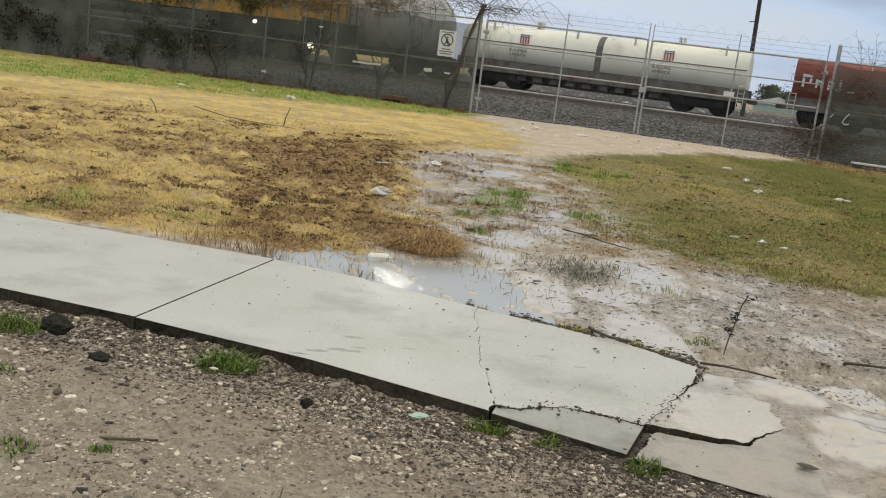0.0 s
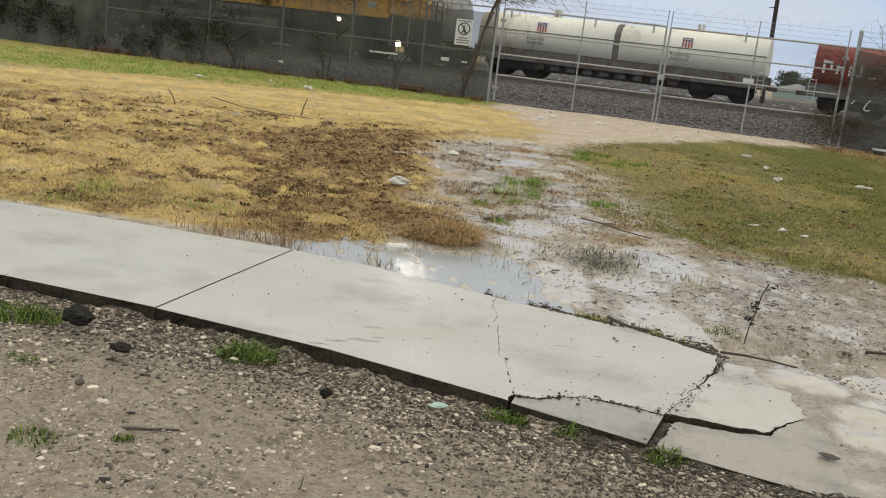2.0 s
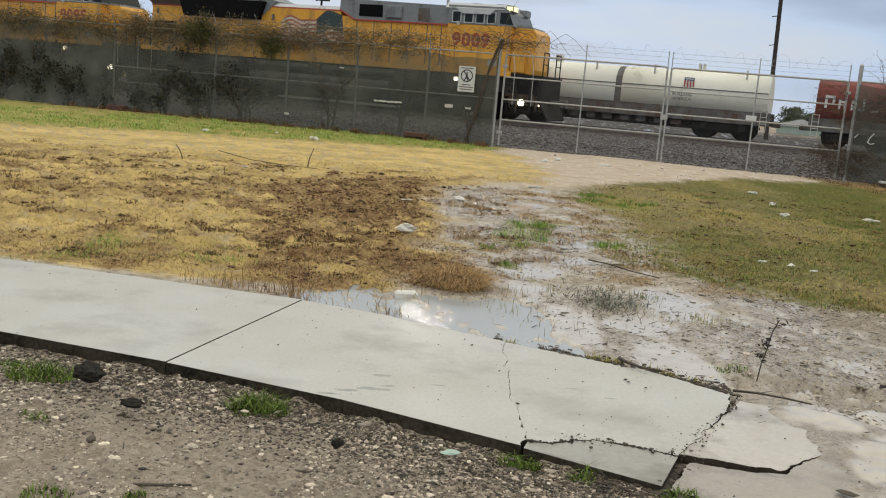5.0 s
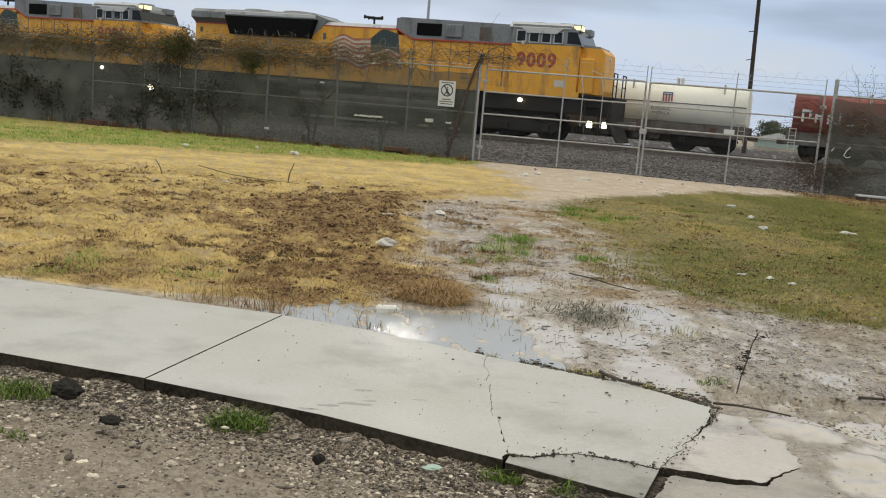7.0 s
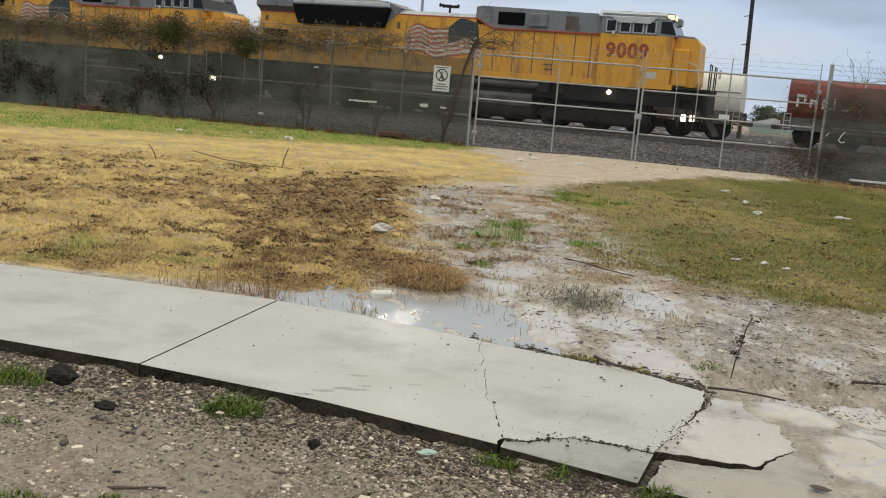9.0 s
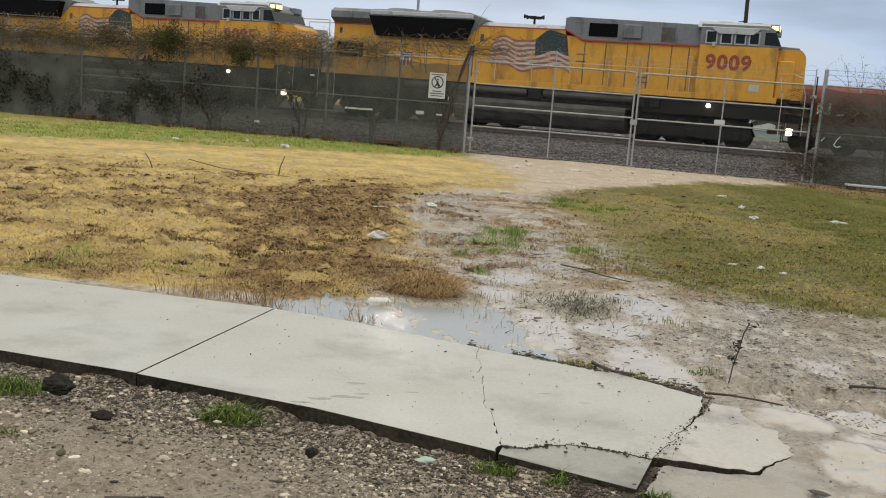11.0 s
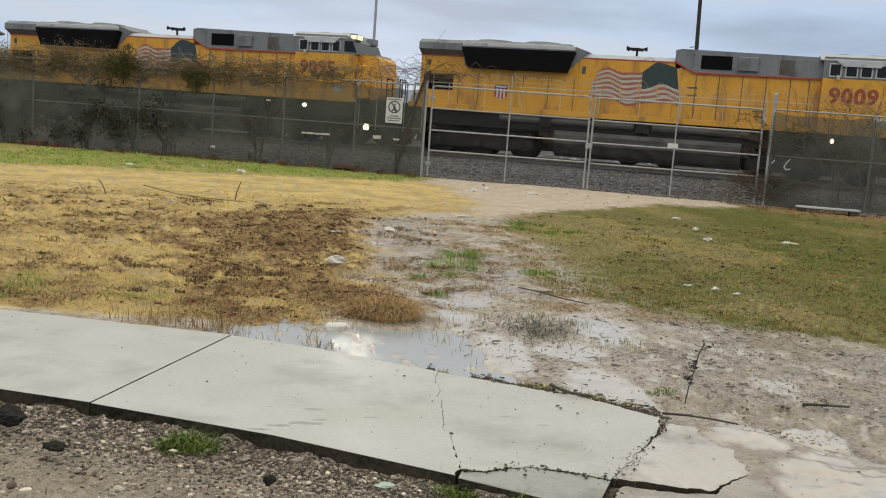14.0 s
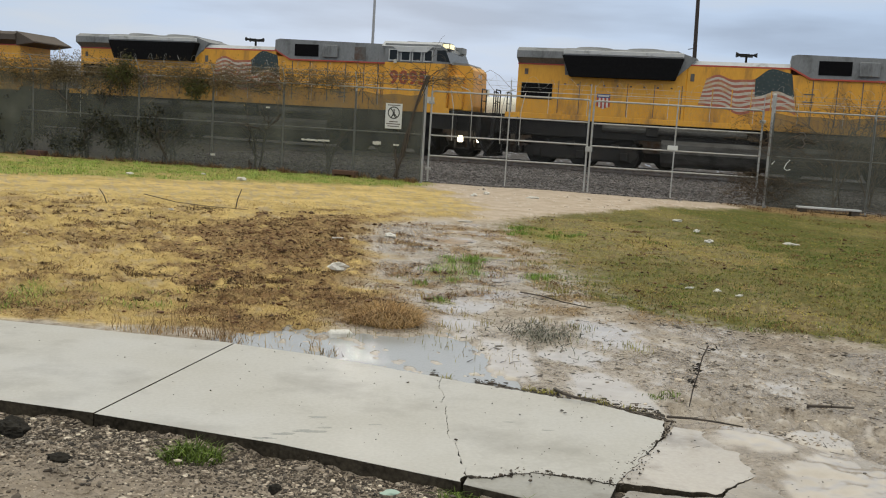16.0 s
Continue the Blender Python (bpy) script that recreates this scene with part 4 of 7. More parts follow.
def locomotive(number, worn=False):
    hood, top = (M_YELLOW, M_GREY) if not worn else (M_YELLOW, M_BROWN)
    lo = thing("locomotive", "yellow and grey diesel freight locomotive with a painted flag, headlights lit" if not worn else "sooty diesel locomotive with a flared brown radiator hood, coupled backwards",
               "locomotive", group="coupled locomotives")
    # underframe and yellow side sill
    bm = B()
    box(bm, -10.1, 11.9, -1.30, 1.30, 1.25, 1.95)
    box(bm, -10.3, 12.0, -1.48, 1.48, 1.98, 2.05)
    part("underframe", bm, M_BLACK, lo)
    bm = B()
    box(bm, -9.6, 10.5, -1.5, -1.44, 1.92, 2.14, 0.01)
    box(bm, -9.6, 10.5, 1.44, 1.5, 1.92, 2.14, 0.01)
    part("side_sill", bm, [M_YELLOW], lo)
    # rear hood with flared radiators
    bm = B()
    box(bm, -9.25, -2.2, -1.12, 1.12, 2.1, 4.25, 0.03)
    part("rear_hood", bm, hood, lo)
    bm = B()
    prism(bm, [(-1.12, 4.25), (-1.5, 4.46), (-1.5, 4.74), (-1.2, 4.90), (1.2, 4.90), (1.5, 4.74), (1.5, 4.46), (1.12, 4.25)], -9.25, -7.2, "x")
    prism(bm, [(-1.0, 3.62), (-1.5, 4.40), (-1.5, 4.74), (-1.2, 4.92), (1.2, 4.92), (1.5, 4.74), (1.5, 4.40), (1.0, 3.62)], -7.2, -2.6, "x")
    prism(bm, [(-2.6, 3.9), (-2.6, 4.9), (-1.85, 4.66), (-2.15, 4.3)], -1.15, 1.15, "y")
    rad = part("radiator_hood", bm, top, lo, "flared grey radiator housing")
    bm = B()
    for v in (-1, 1):
        prism(bm, [(-7.3, 4.60), (-6.95, 3.74), (-2.65, 3.74), (-2.35, 4.60)], v * 1.53, v * 1.10, "y")
    part("radiator_grille", bm, M_GRILLE, rad, "black radiator intake grille")
    bm = B()
    for v in (-1, 1):
        box(bm, -7.25, -2.35, v * 1.40, v * 1.535, 4.64, 4.82, 0.02)
    part("roof_edge", bm, M_ROOF, rad)
    for c in (-6.2, -4.0):
        bm = B()
        rod(bm, (c, 0, 4.9), (c, 0, 5.03), 0.95, 20, 0.8)
        part("radiator_fan", bm, M_GREY if not worn else top, rad)
    if worn:
        bm = B()
        prism(bm, [(-9.25, 4.2), (-9.25, 4.9), (-10.35, 4.42), (-10.35, 4.36)], -1.4, 1.4, "y")
        part("sloped_hood_end", bm, top, rad)
    if not worn:
        for v in (-1.12, 1.12):
            bm = B()
            box(bm, -9.05, -7.7, v - 0.02, v + 0.02, 2.75, 3.42)
            for k in range(8):
                box(bm, -9.0 + k * 0.165, -8.94 + k * 0.165, v - 0.035, v + 0.035, 2.8, 3.38)
            part("louvre", bm, M_GRILLE, lo, "dark louvred panel")
        shield(lo, -5.5, 2.78, 0.62, -1.125)
    for s in (-7.45, -6.55, -4.55, -3.45, -2.35):
        bm = B()
        box(bm, s, s + 0.03, -1.135, -1.10, 2.2, 3.55)
        part("door_seam", bm, M_CARSILL, lo)
    for s, z, w, h in [(-7.2 + 0.55 * k, 3.40, 0.08, 0.06) for k in range(9)] + [(-8.95, 3.78, 0.15, 0.24), (-2.05, 3.75, 0.15, 0.30)]:
        bm = B()
        box(bm, s, s + w, -1.14, -1.10, z, z + h)
        part("latch", bm, M_CARSILL, lo)
    for a, b, w, z in ((-9.26, -7.22, 1.135, 4.19), (-2.2, 1.75, 1.127, 4.36)):
        bm = B()
        box(bm, a, b, -w, w, z, z + 0.06)
        part("red_stripe", bm, M_RED, lo)
    # middle hood
    bm = B()
    box(bm, -2.2, 1.75, -1.12, 1.12, 2.1, 4.42, 0.03)
    for k in range(5):
        box(bm, -1.9 + k * 0.75, -1.86 + k * 0.75, -1.13, 1.13, 2.2, 3.5)
    part("engine_hood", bm, hood, lo)
    bm = B()
    prism(bm, [(-1.12, 4.41), (-0.95, 4.58), (0.95, 4.58), (1.12, 4.41)], -2.3, 1.75, "x")
    part("hood_roof", bm, M_ROOF, lo, "pale weathered hood roof")
    flag_mural(lo)
    # air horn
    bm = B()
    rod(bm, (0, 0, 4.55), (0, 0, 4.92), 0.05, 6)
    for k, d in ((-0.2, 1), (0.0, -1), (0.2, 1)):
        rod(bm, (-0.3 * d, k, 4.97), (0.12 * d, k, 4.97), 0.035, 6)
        rod(bm, (-0.42 * d, k, 4.97), (-0.28 * d, k, 4.97), 0.10, 10, 0.04)
    box(bm, -0.25, 0.25, -0.28, 0.28, 4.9, 4.94)
    part("air_horn", bm, M_BLACK, lo, "black three-chime air horn")
    # grey forward equipment hood over yellow
    bm = B()
    box(bm, 1.75, 7.35, -1.12, 1.12, 2.1, 4.16, 0.02)
    part("equipment_hood", bm, hood, lo)
    bm = B()
    prism(bm, [(1.72, 4.42), (2.5, 4.02), (7.35, 4.02), (7.35, 4.84), (1.95, 4.94), (1.72, 4.88)], -1.2, 1.2, "y")
    up = part("upper_hood", bm, top, lo, "grey upper equipment hood")
    bm = B()
    prism(bm, [(1.70, 4.40), (2.5, 3.98), (7.35, 3.98), (7.35, 4.04), (2.52, 4.04), (1.72, 4.46)], -1.208, 1.208, "y")
    part("red_stripe", bm, M_RED, up)
    for v in (-1.207, 1.207):
        bm = B()
        box(bm, 2.75, 3.95, v - 0.018, v + 0.018, 4.18, 4.72)
        for k in range(7):
            box(bm, 2.75, 3.95, v - 0.026, v + 0.026, 4.22 + 0.07 * k, 4.235 + 0.07 * k)
        part("intake_grille", bm, M_GRILLE, up)
    bm = B()
    box(bm, 4.2, 4.95, -1.32, -1.19, 4.16, 4.72, 0.03)
    part("equipment_box", bm, M_GREY, up)
    bm = B()
    box(bm, 5.75, 6.3, -1.22, -1.19, 4.1, 4.68, 0.01)
    part("hood_door", bm, M_CARSILL, up)
    bm = B()
    for s in (2.6, 3.5, 4.4, 5.3, 6.2, 6.9):
        box(bm, s, s + 0.035, -1.14, -1.10, 2.2, 3.95)
    for s, z in ((2.3, 3.4), (2.3, 3.1), (4.9, 2.6), (5.0, 2.4)):
        box(bm, s, s + 0.4, -1.14, -1.10, z, z + 0.05)
    part("hood_door_seam", bm, M_CARSILL, lo)
    # cab
    bm = B()
    box(bm, 7.35, 10.35, -1.5, 1.5, 2.1, 4.06, 0.03)
    cab = part("cab", bm, hood, lo, "yellow cab side with red road number")
    bm = B()
    prism(bm, [(7.35, 4.05), (10.45, 4.05), (10.15, 4.72), (9.9, 4.86), (7.35, 4.86)], -1.49, 1.49, "y")
    part("cab_upper", bm, top, cab)
    bm = B()
    prism(bm, [(-1.53, 4.74), (-1.2, 4.98), (1.2, 4.98), (1.53, 4.74), (1.5, 4.70), (-1.5, 4.70)], 7.2, 9.95, "x")
    part("cab_roof", bm, M_ROOF, cab, "pale grey cab roof")
    bm = B()
    prism(bm, [(7.75, 4.72), (9.6, 4.72), (9.35, 4.50), (8.05, 4.50)], -1.62, -1.5, "y")
    part("window_visor", bm, M_ROOF, cab)
    for a, b in ((7.55, 8.0), (8.12, 8.58), (8.66, 9.1), (9.2, 9.62)):
        bm = B()
        box(bm, a, b, -1.535, -1.485, 4.10, 4.62)
        w = part("cab_window", bm, M_ROOF, cab, "pale-framed cab window")
        bm = B()
        box(bm, a + 0.05, b - 0.05, -1.545, -1.53, 4.15, 4.57)
        w2 = part("pane", bm, M_GLASS, w)
    bm = B()
    prism(bm, [(9.80, 4.15), (10.42, 4.12), (10.20, 4.62), (9.80, 4.62)], -1.50, 1.50, "y")
    part("windscreen", bm, M_GLASS, cab, "dark windscreen glass")
    bm = B()
    for c in (8.1, 9.3):
        rod(bm, (c, 0.2, 4.95), (c, 0.2, 5.1), 0.45, 14, 0.38)
    box(bm, 7.6, 9.7, -0.15, 0.15, 4.9, 4.97)
    part("roof_unit", bm, M_GREY, cab)
    for v in (-0.935, 0.935):
        bm = B()
        box(bm, 9.95, 10.28, v - 0.31, v + 0.31, 4.68, 4.96, 0.02)
        b2 = part("number_board_box", bm, M_GREY, cab)
        nb = b2 if v < 0 else nb
    bm = B()
    box(bm, 9.98, 10.25, -1.262, -1.245, 4.74, 4.91)
    box(bm, 10.28, 10.295, -1.2, -0.66, 4.73, 4.92)
    part("number_board", bm, M_BOARD, nb, "lit yellow number board")
    if not worn:
        for k, digit in enumerate(number):
            text_mesh("road_number", digit, 0.57, M_NUMBER, cab, pose(8.52 + 0.455 * (k - 1.5), -1.51, 3.36, 90, 0, 0), 0.03)
        bm = B()
        box(bm, 9.4, 9.8, -1.508, -1.50, 2.32, 2.6)
        part("notice_plate", bm, M_RAILING, cab)
    bm = B()
    rod(bm, (7.9, -1.6, 4.0), (7.9, -1.6, 4.16), 0.07, 6)
    part("mirror", bm, M_RAILING, cab)
    # nose
    bm = B()
    prism(bm, [(10.35, 2.1), (11.35, 2.1), (11.42, 2.3), (11.36, 3.85), (11.2, 4.03), (10.35, 4.05)], -1.05, 1.05, "y")
    box(bm, 10.35, 11.0, -1.30, 1.30, 2.1, 3.6, 0.05)
    nose = part("nose", bm, hood, lo)
    bm = B()
    prism(bm, [(10.36, 4.05), (11.15, 4.03), (11.1, 4.12), (10.40, 4.16)], -0.95, 0.95, "y")
    part("nose_top", bm, M_GREY, nose)
    for v in (-0.16, 0.16):
        bm = B()
        rod(bm, (11.30, v, 3.65), (11.385, v, 3.65), 0.09, 12)
        part("headlight", bm, M_ROOF, nose, "round headlight glass")
    # front and rear ends: pilot, coupler, steps, railings
    for e, s, d in (("front", 11.9, 1), ("rear", -10.1, -1)):
        bm = B()
        box(bm, s - 0.12, s + 0.06, -1.45, 1.45, 0.95, 2.0, 0.02)
        prism(bm, [(s, 0.95), (s + d * 0.42, 0.22), (s + d * 0.36, 0.18), (s - d * 0.1, 0.9)], -1.35, 1.35, "y")
        part("pilot", bm, M_BLACK, lo, "dark steel pilot plate")
        bm = B()
        box(bm, min(s, s + d * 0.75), max(s, s + d * 0.75), -0.12, 0.12, 0.82, 1.06, 0.03)
        box(bm, min(s + d * 0.55, s + d * 0.85), max(s + d * 0.55, s + d * 0.85), -0.2, 0.2, 0.76, 1.12, 0.04)
        part("coupler", bm, M_CARSILL, lo)
        for v in (-1.42, 1.42):
            bm = B()
            for k in range(4):
                box(bm, s - d * 0.75 - 0.3, s - d * 0.75 + 0.3, v - 0.13, v + 0.13, 0.45 + k * 0.38, 0.49 + k * 0.38)
            box(bm, s - d * 0.75 - 0.33, s - d * 0.75 - 0.29, v - 0.14, v + 0.14, 0.42, 1.95)
            box(bm, s - d * 0.75 + 0.29, s - d * 0.75 + 0.33, v - 0.14, v + 0.14, 0.42, 1.95)
            part("step", bm, M_BLACK, lo)
        for v in (-1.3, 0.6):
            bm = B()
            pipe(bm, [(s, v, 2.0), (s, v, 3.05), (s, v + 0.7, 3.05), (s, v + 0.7, 2.0)], 0.028, 6)
            rod(bm, (s, v, 2.55), (s, v + 0.7, 2.55), 0.02)
            part("end_railing", bm, M_BLACK, lo)
        hp = [(s - d * 0.35, -1.5, 0.75), (s - d * 0.35, -1.5, 2.2), (s - d * 0.5, -1.5, 2.95), (s - d * 0.9, -1.5, 3.1)]
        handrail(lo, hp, ())
        handrail(lo, [(p[0] - d * 0.85, p[1], p[2]) for p in hp[:3]], ())
    if not worn:
        for v in (-0.95, 0.95):
            bm = B()
            rod(bm, (11.0, v * 1.55, 0.86), (11.18, v * 1.55, 0.86), 0.13, 12)
            part("ditch_light", bm, M_LAMP, lo, "lit ditch light")
        bm = B()
        rod(bm, (7.95, -1.42, 1.66), (7.95, -1.50, 1.66), 0.09, 10)
        part("step_light", bm, M_LAMP, lo, "lit step light")
    # walkway railing
    handrail(lo, [(-9.4, -1.46, 3.02), (7.1, -1.46, 3.02)], [((-9.4 + 1.65 * k, -1.46, 2.05), (-9.4 + 1.65 * k, -1.46, 3.02)) for k in range(11)], 0.012)
    # fuel tank, air reservoirs
    bm = B()
    prism(bm, [(-1.40, 1.32), (-1.5, 1.15), (-1.5, 0.8), (-1.2, 0.4), (-0.9, 0.24), (0.9, 0.24), (1.2, 0.4), (1.5, 0.8), (1.5, 1.15), (1.40, 1.32)], -2.95, 4.65, "x")
    part("fuel_tank", bm, M_TANK, lo, "grey fuel tank between the trucks")
    for v in (-1.32, 1.32):
        for a, b in ((-5.4, 0.35), (1.1, 5.2)):
            bm = B()
            rod(bm, (a, v, 1.68), (b, v, 1.68), 0.17, 16)
            for c in (a + 0.4, (a + b) / 2, b - 0.4):
                rod(bm, (c - 0.03, v, 1.68), (c + 0.03, v, 1.68), 0.18, 16)
            part("air_reservoir", bm, M_TANK, lo, "grey air reservoir cylinder", smooth=False)
    for s, w in ((-3.6, 0.5), (0.45, 0.55), (4.9, 0.5), (5.6, 0.4)):
        bm = B()
        box(bm, s, s + w, -1.5, -1.2, 1.42, 1.86, 0.02)
        part("equipment_locker", bm, M_BLACK, lo)
    truck(lo, -6.3)
    truck(lo, 7.3)
    return lo


LOCO_A = locomotive("9009")
LOCO_B = locomotive("9095")
LOCO_C = locomotive("", worn=True)


# ---- standing freight cars on the far track ----
def four_wheel_truck(parent, s0):
    truck(parent, s0, axles=2, pitch=1.75)


def coil_car(paint, label, length, splits, lettered):
    """Low car whose load lies under long arched covers."""
    car = thing("coil_car", label, "freight car", group="standing freight cars")
    L0 = length
    bm = B()
    box(bm, 0, L0, -1.35, 1.35, 0.98, 1.12)
    box(bm, -0.1, L0 + 0.1, -1.42, -1.3, 0.72, 1.3, 0.02)
    box(bm, -0.1, L0 + 0.1, 1.3, 1.42, 0.72, 1.3, 0.02)
    for k in range(int(L0 / 1.0)):
        box(bm, 0.4 + k, 0.5 + k, -1.47, -1.4, 0.75, 1.28)
    box(bm, 0.8, L0 - 0.8, -0.6, 0.6, 0.34, 1.0)
    for k in range(9):
        box(bm, L0 * 0.22 + k * 0.8, L0 * 0.22 + k * 0.8 + 0.45, -1.2, -0.7, 0.45, 0.98, 0.02)
    part("side_sill", bm, M_CARSILL, car, "grimy riveted side sill")
    arc = [(-1.44, 1.3), (-1.44, 2.15), (-1.36, 2.5), (-1.12, 2.76), (-0.7, 2.93), (0, 3.0), (0.7, 2.93), (1.12, 2.76), (1.36, 2.5), (1.44, 2.15), (1.44, 1.3)]
    for a, b in splits:
        bm = B()
        prism(bm, arc, a, b, "x")
        bmesh.ops.bevel(bm, geom=[e for e in bm.edges if abs(e.verts[0].co.x - e.verts[1].co.x) < 1e-4], offset=0.05, segments=2, affect="EDGES")
        for f in bm.faces:
            if abs(f.normal.x) < 0.5:
                f.smooth = True
        cv = part("cover", bm, paint, car, "arched steel cover")
        bm = B()
        box(bm, a + 0.03, b - 0.03, -1.46, -1.435, 2.12, 2.16)
        part("cover_rib", bm, M_CARSILL, cv)
        for c in (0.22, 0.5, 0.53, 0.84):
            bm = B()
            x = a + (b - a) * c
            box(bm, x - 0.04, x + 0.04, -1.2 if c not in (0.5, 0.53) else -0.25, -1.1 if c not in (0.5, 0.53) else 0.25, 2.6 if c not in (0.5, 0.53) else 2.95, 3.1 if c not in (0.5, 0.53) else 3.32)
            part("lifting_lug", bm, M_RAILING, cv)
        if lettered:
            m = (a + b) / 2
            shield(cv, m - 0.2, 2.36, 0.5, -1.43)
            text_mesh("lettering", "BUILDING", 0.14, M_CARSILL, cv, pose(m - 0.45, -1.45, 1.84, 90, 0, 0))
            text_mesh("lettering", "AMERICA", 0.14, M_CARSILL, cv, pose(m - 0.45, -1.45, 1.64, 90, 0, 0))
    if len(splits) > 1:
        bm = B()
        prism(bm, [(y * 0.985, z - 0.03) for y, z in arc], splits[0][1] - 0.05, splits[1][0] + 0.05, "x")
        part("cover_gap", bm, M_CARSILL, car)
    for x in (-0.5, L0 + 0.1):
        bm = B()
        box(bm, x, x + 0.4, -0.14, 0.14, 0.7, 0.95, 0.03)
        part("coupler", bm, M_CARSILL, car)
    for x in (0.02, L0 - 0.32):
        bm = B()
        for k in range(4):
            box(bm, x, x + 0.3, -1.47, -1.43, 0.5 + k * 0.3, 0.53 + k * 0.3)
        for q in (x, x + 0.27):
            box(bm, q, q + 0.03, -1.472, -1.44, 0.45, 1.45)
        part("ladder", bm, M_RAILING, car)
    four_wheel_truck(car, 1.9)
    four_wheel_truck(car, L0 - 1.9)
    return car


def tank_car(label, length, r=1.42):
    car = thing("tank_car", label, "freight car", group="standing freight cars")
    zc = 1.05 + r
    bm = B()
    prof = [(-0.0, 0.05), (0.12, 0.55 * r), (0.35, 0.86 * r), (0.62, r), (length - 0.62, r), (length - 0.35, 0.86 * r), (length - 0.12, 0.55 * r), (length, 0.05)]
    rings = []
    for x, q in prof:
        rings.append([bm.verts.new((x, q * math.cos(k * math.tau / 32), zc + q * math.sin(k * math.tau / 32))) for k in range(32)])
    for a, b in zip(rings, rings[1:]):
        for k in range(32):
            bm.faces.new((a[k], a[(k + 1) % 32], b[(k + 1) % 32], b[k]))
    bm.faces.new(rings[0])
    bm.faces.new(rings[-1][::-1])
    bmesh.ops.recalc_face_normals(bm, faces=bm.faces)
    part("tank", bm, M_SILVER, car, "weathered silver tank", smooth=True)
    bm = B()
    box(bm, -0.3, 1.6, -1.4, 1.4, 0.85, 1.0)
    box(bm, length - 1.6, length + 0.3, -1.4, 1.4, 0.85, 1.0)
    box(bm, -0.5, length + 0.5, -0.3, 0.3, 0.7, 1.05)
    part("underframe", bm, M_CARSILL, car)
    bm = B()
    c = length / 2
    rod(bm, (c, 0, zc + r - 0.05), (c, 0, zc + r + 0.35), 0.45, 16)
    part("dome", bm, M_SILVER, car)
    bm = B()
    for x in (c - 1.1, c + 1.1):
        for v in (-0.9, 0.9):
            rod(bm, (x, v, zc + 1.0), (x, v, zc + r + 0.85), 0.025)
    for v in (-0.9, 0.9):
        rod(bm, (c - 1.1, v, zc + r + 0.85), (c + 1.1, v, zc + r + 0.85), 0.025)
    part("platform_railing", bm, M_RAILING, car)
    four_wheel_truck(car, 1.4)
    four_wheel_truck(car, length - 1.4)
    return car


def graffiti(car):
    bm = B()
    for k, (x, z, w, h) in enumerate(((0.45, 1.75, 0.10, 0.55), (0.55, 2.18, 0.3, 0.1), (0.75, 1.95, 0.1, 0.3), (1.0, 1.75, 0.09, 0.4), (1.0, 2.0, 0.3, 0.09), (1.22, 1.75, 0.09, 0.35), (1.5, 1.72, 0.09, 0.45), (1.75, 1.72, 0.3, 0.09), (1.95, 1.72, 0.09, 0.5), (2.3, 1.7, 0.3, 0.08))):
        box(bm, x, x + w, -1.456, -1.44, z, z + h)
    part("graffiti_strokes", bm, M_WHITE, car, "pale scrawled paint strokes")


COIL = coil_car(M_COIL, "cream coil car with two arched covers, standing on the track", 13.6, ((0.05, 6.75), (6.95, 13.55)), True)
COIL.matrix_basis = track_pose(-1.25, 4.6)
REDCAR = coil_car(M_OXIDE, "red oxide coil car with scrawled paint, standing on the track", 14.0, ((0.1, 13.9),), False)
REDCAR.matrix_basis = track_pose(14.15, 4.6)
graffiti(REDCAR)
TANKCAR = tank_car("weathered silver tank car standing on the track", 14.5)
TANKCAR.matrix_basis = track_pose(-16.8, 4.6)
TANKCAR2 = tank_car("weathered silver tank car standing on the track", 14.5)
TANKCAR2.matrix_basis = track_pose(-32.6, 4.6)

# ---- fence and gate ----
def chain_link(bm, s0, s1, z0, z1, off=0.0, step=0.075, w=0.0006):
    """Diagonal wires both ways, each a thin flat-sided strand."""
    h = z1 - z0
    n = int((s1 - s0 + h) / step)
    for d in (0, 1):
        for k in range(n):
            a = s0 - h + k * step
            x0, x1 = max(a, s0), min(a + h, s1)
            if x1 - x0 < 0.01:
                continue
            za, zb = z0 + (x0 - a), z0 + (x1 - a)
            if d:
                za, zb = z0 + z1 - za, z0 + z1 - zb
            y = off + (0.002 if d else -0.002)
            v = [bm.verts.new(p) for p in ((x0, y, za - w * 1.4), (x1, y, zb - w * 1.4), (x1, y, zb + w * 1.4), (x0, y, za + w * 1.4))]
            bm.faces.new(v)
    return bm


def screen_cloth(s0, s1, z0, z1, seed, off=-0.045):
    bm = B()
    nx, nz = max(4, int((s1 - s0) / 0.12)), 14
    rnd = random.Random(seed)
    ph = [rnd.uniform(0, 6) for _ in range(6)]
    sag = rnd.uniform(0.0, 0.05)
    grid = []
    for i in range(nx + 1):
        col = []
        u = i / nx
        for k in range(nz + 1):
            w = k / nz
            y = off - 0.02 + 0.018 * math.sin(9 * u + ph[0] + 3 * w) + 0.012 * math.sin(23 * u + ph[1] + 5 * w + ph[2])
            top = z1 - sag * math.sin(math.pi * u) - 0.02 * math.sin(14 * u + ph[3])
            col.append(bm.verts.new((s0 + (s1 - s0) * u, y, z0 + (top - z0) * w + 0.03 * (1 - w) * math.sin(7 * u + ph[4]))))
        grid.append(col)
    for i in range(nx):
        for k in range(nz):
            bm.faces.new((grid[i][k], grid[i + 1][k], grid[i + 1][k + 1], grid[i][k + 1]))
    return bm


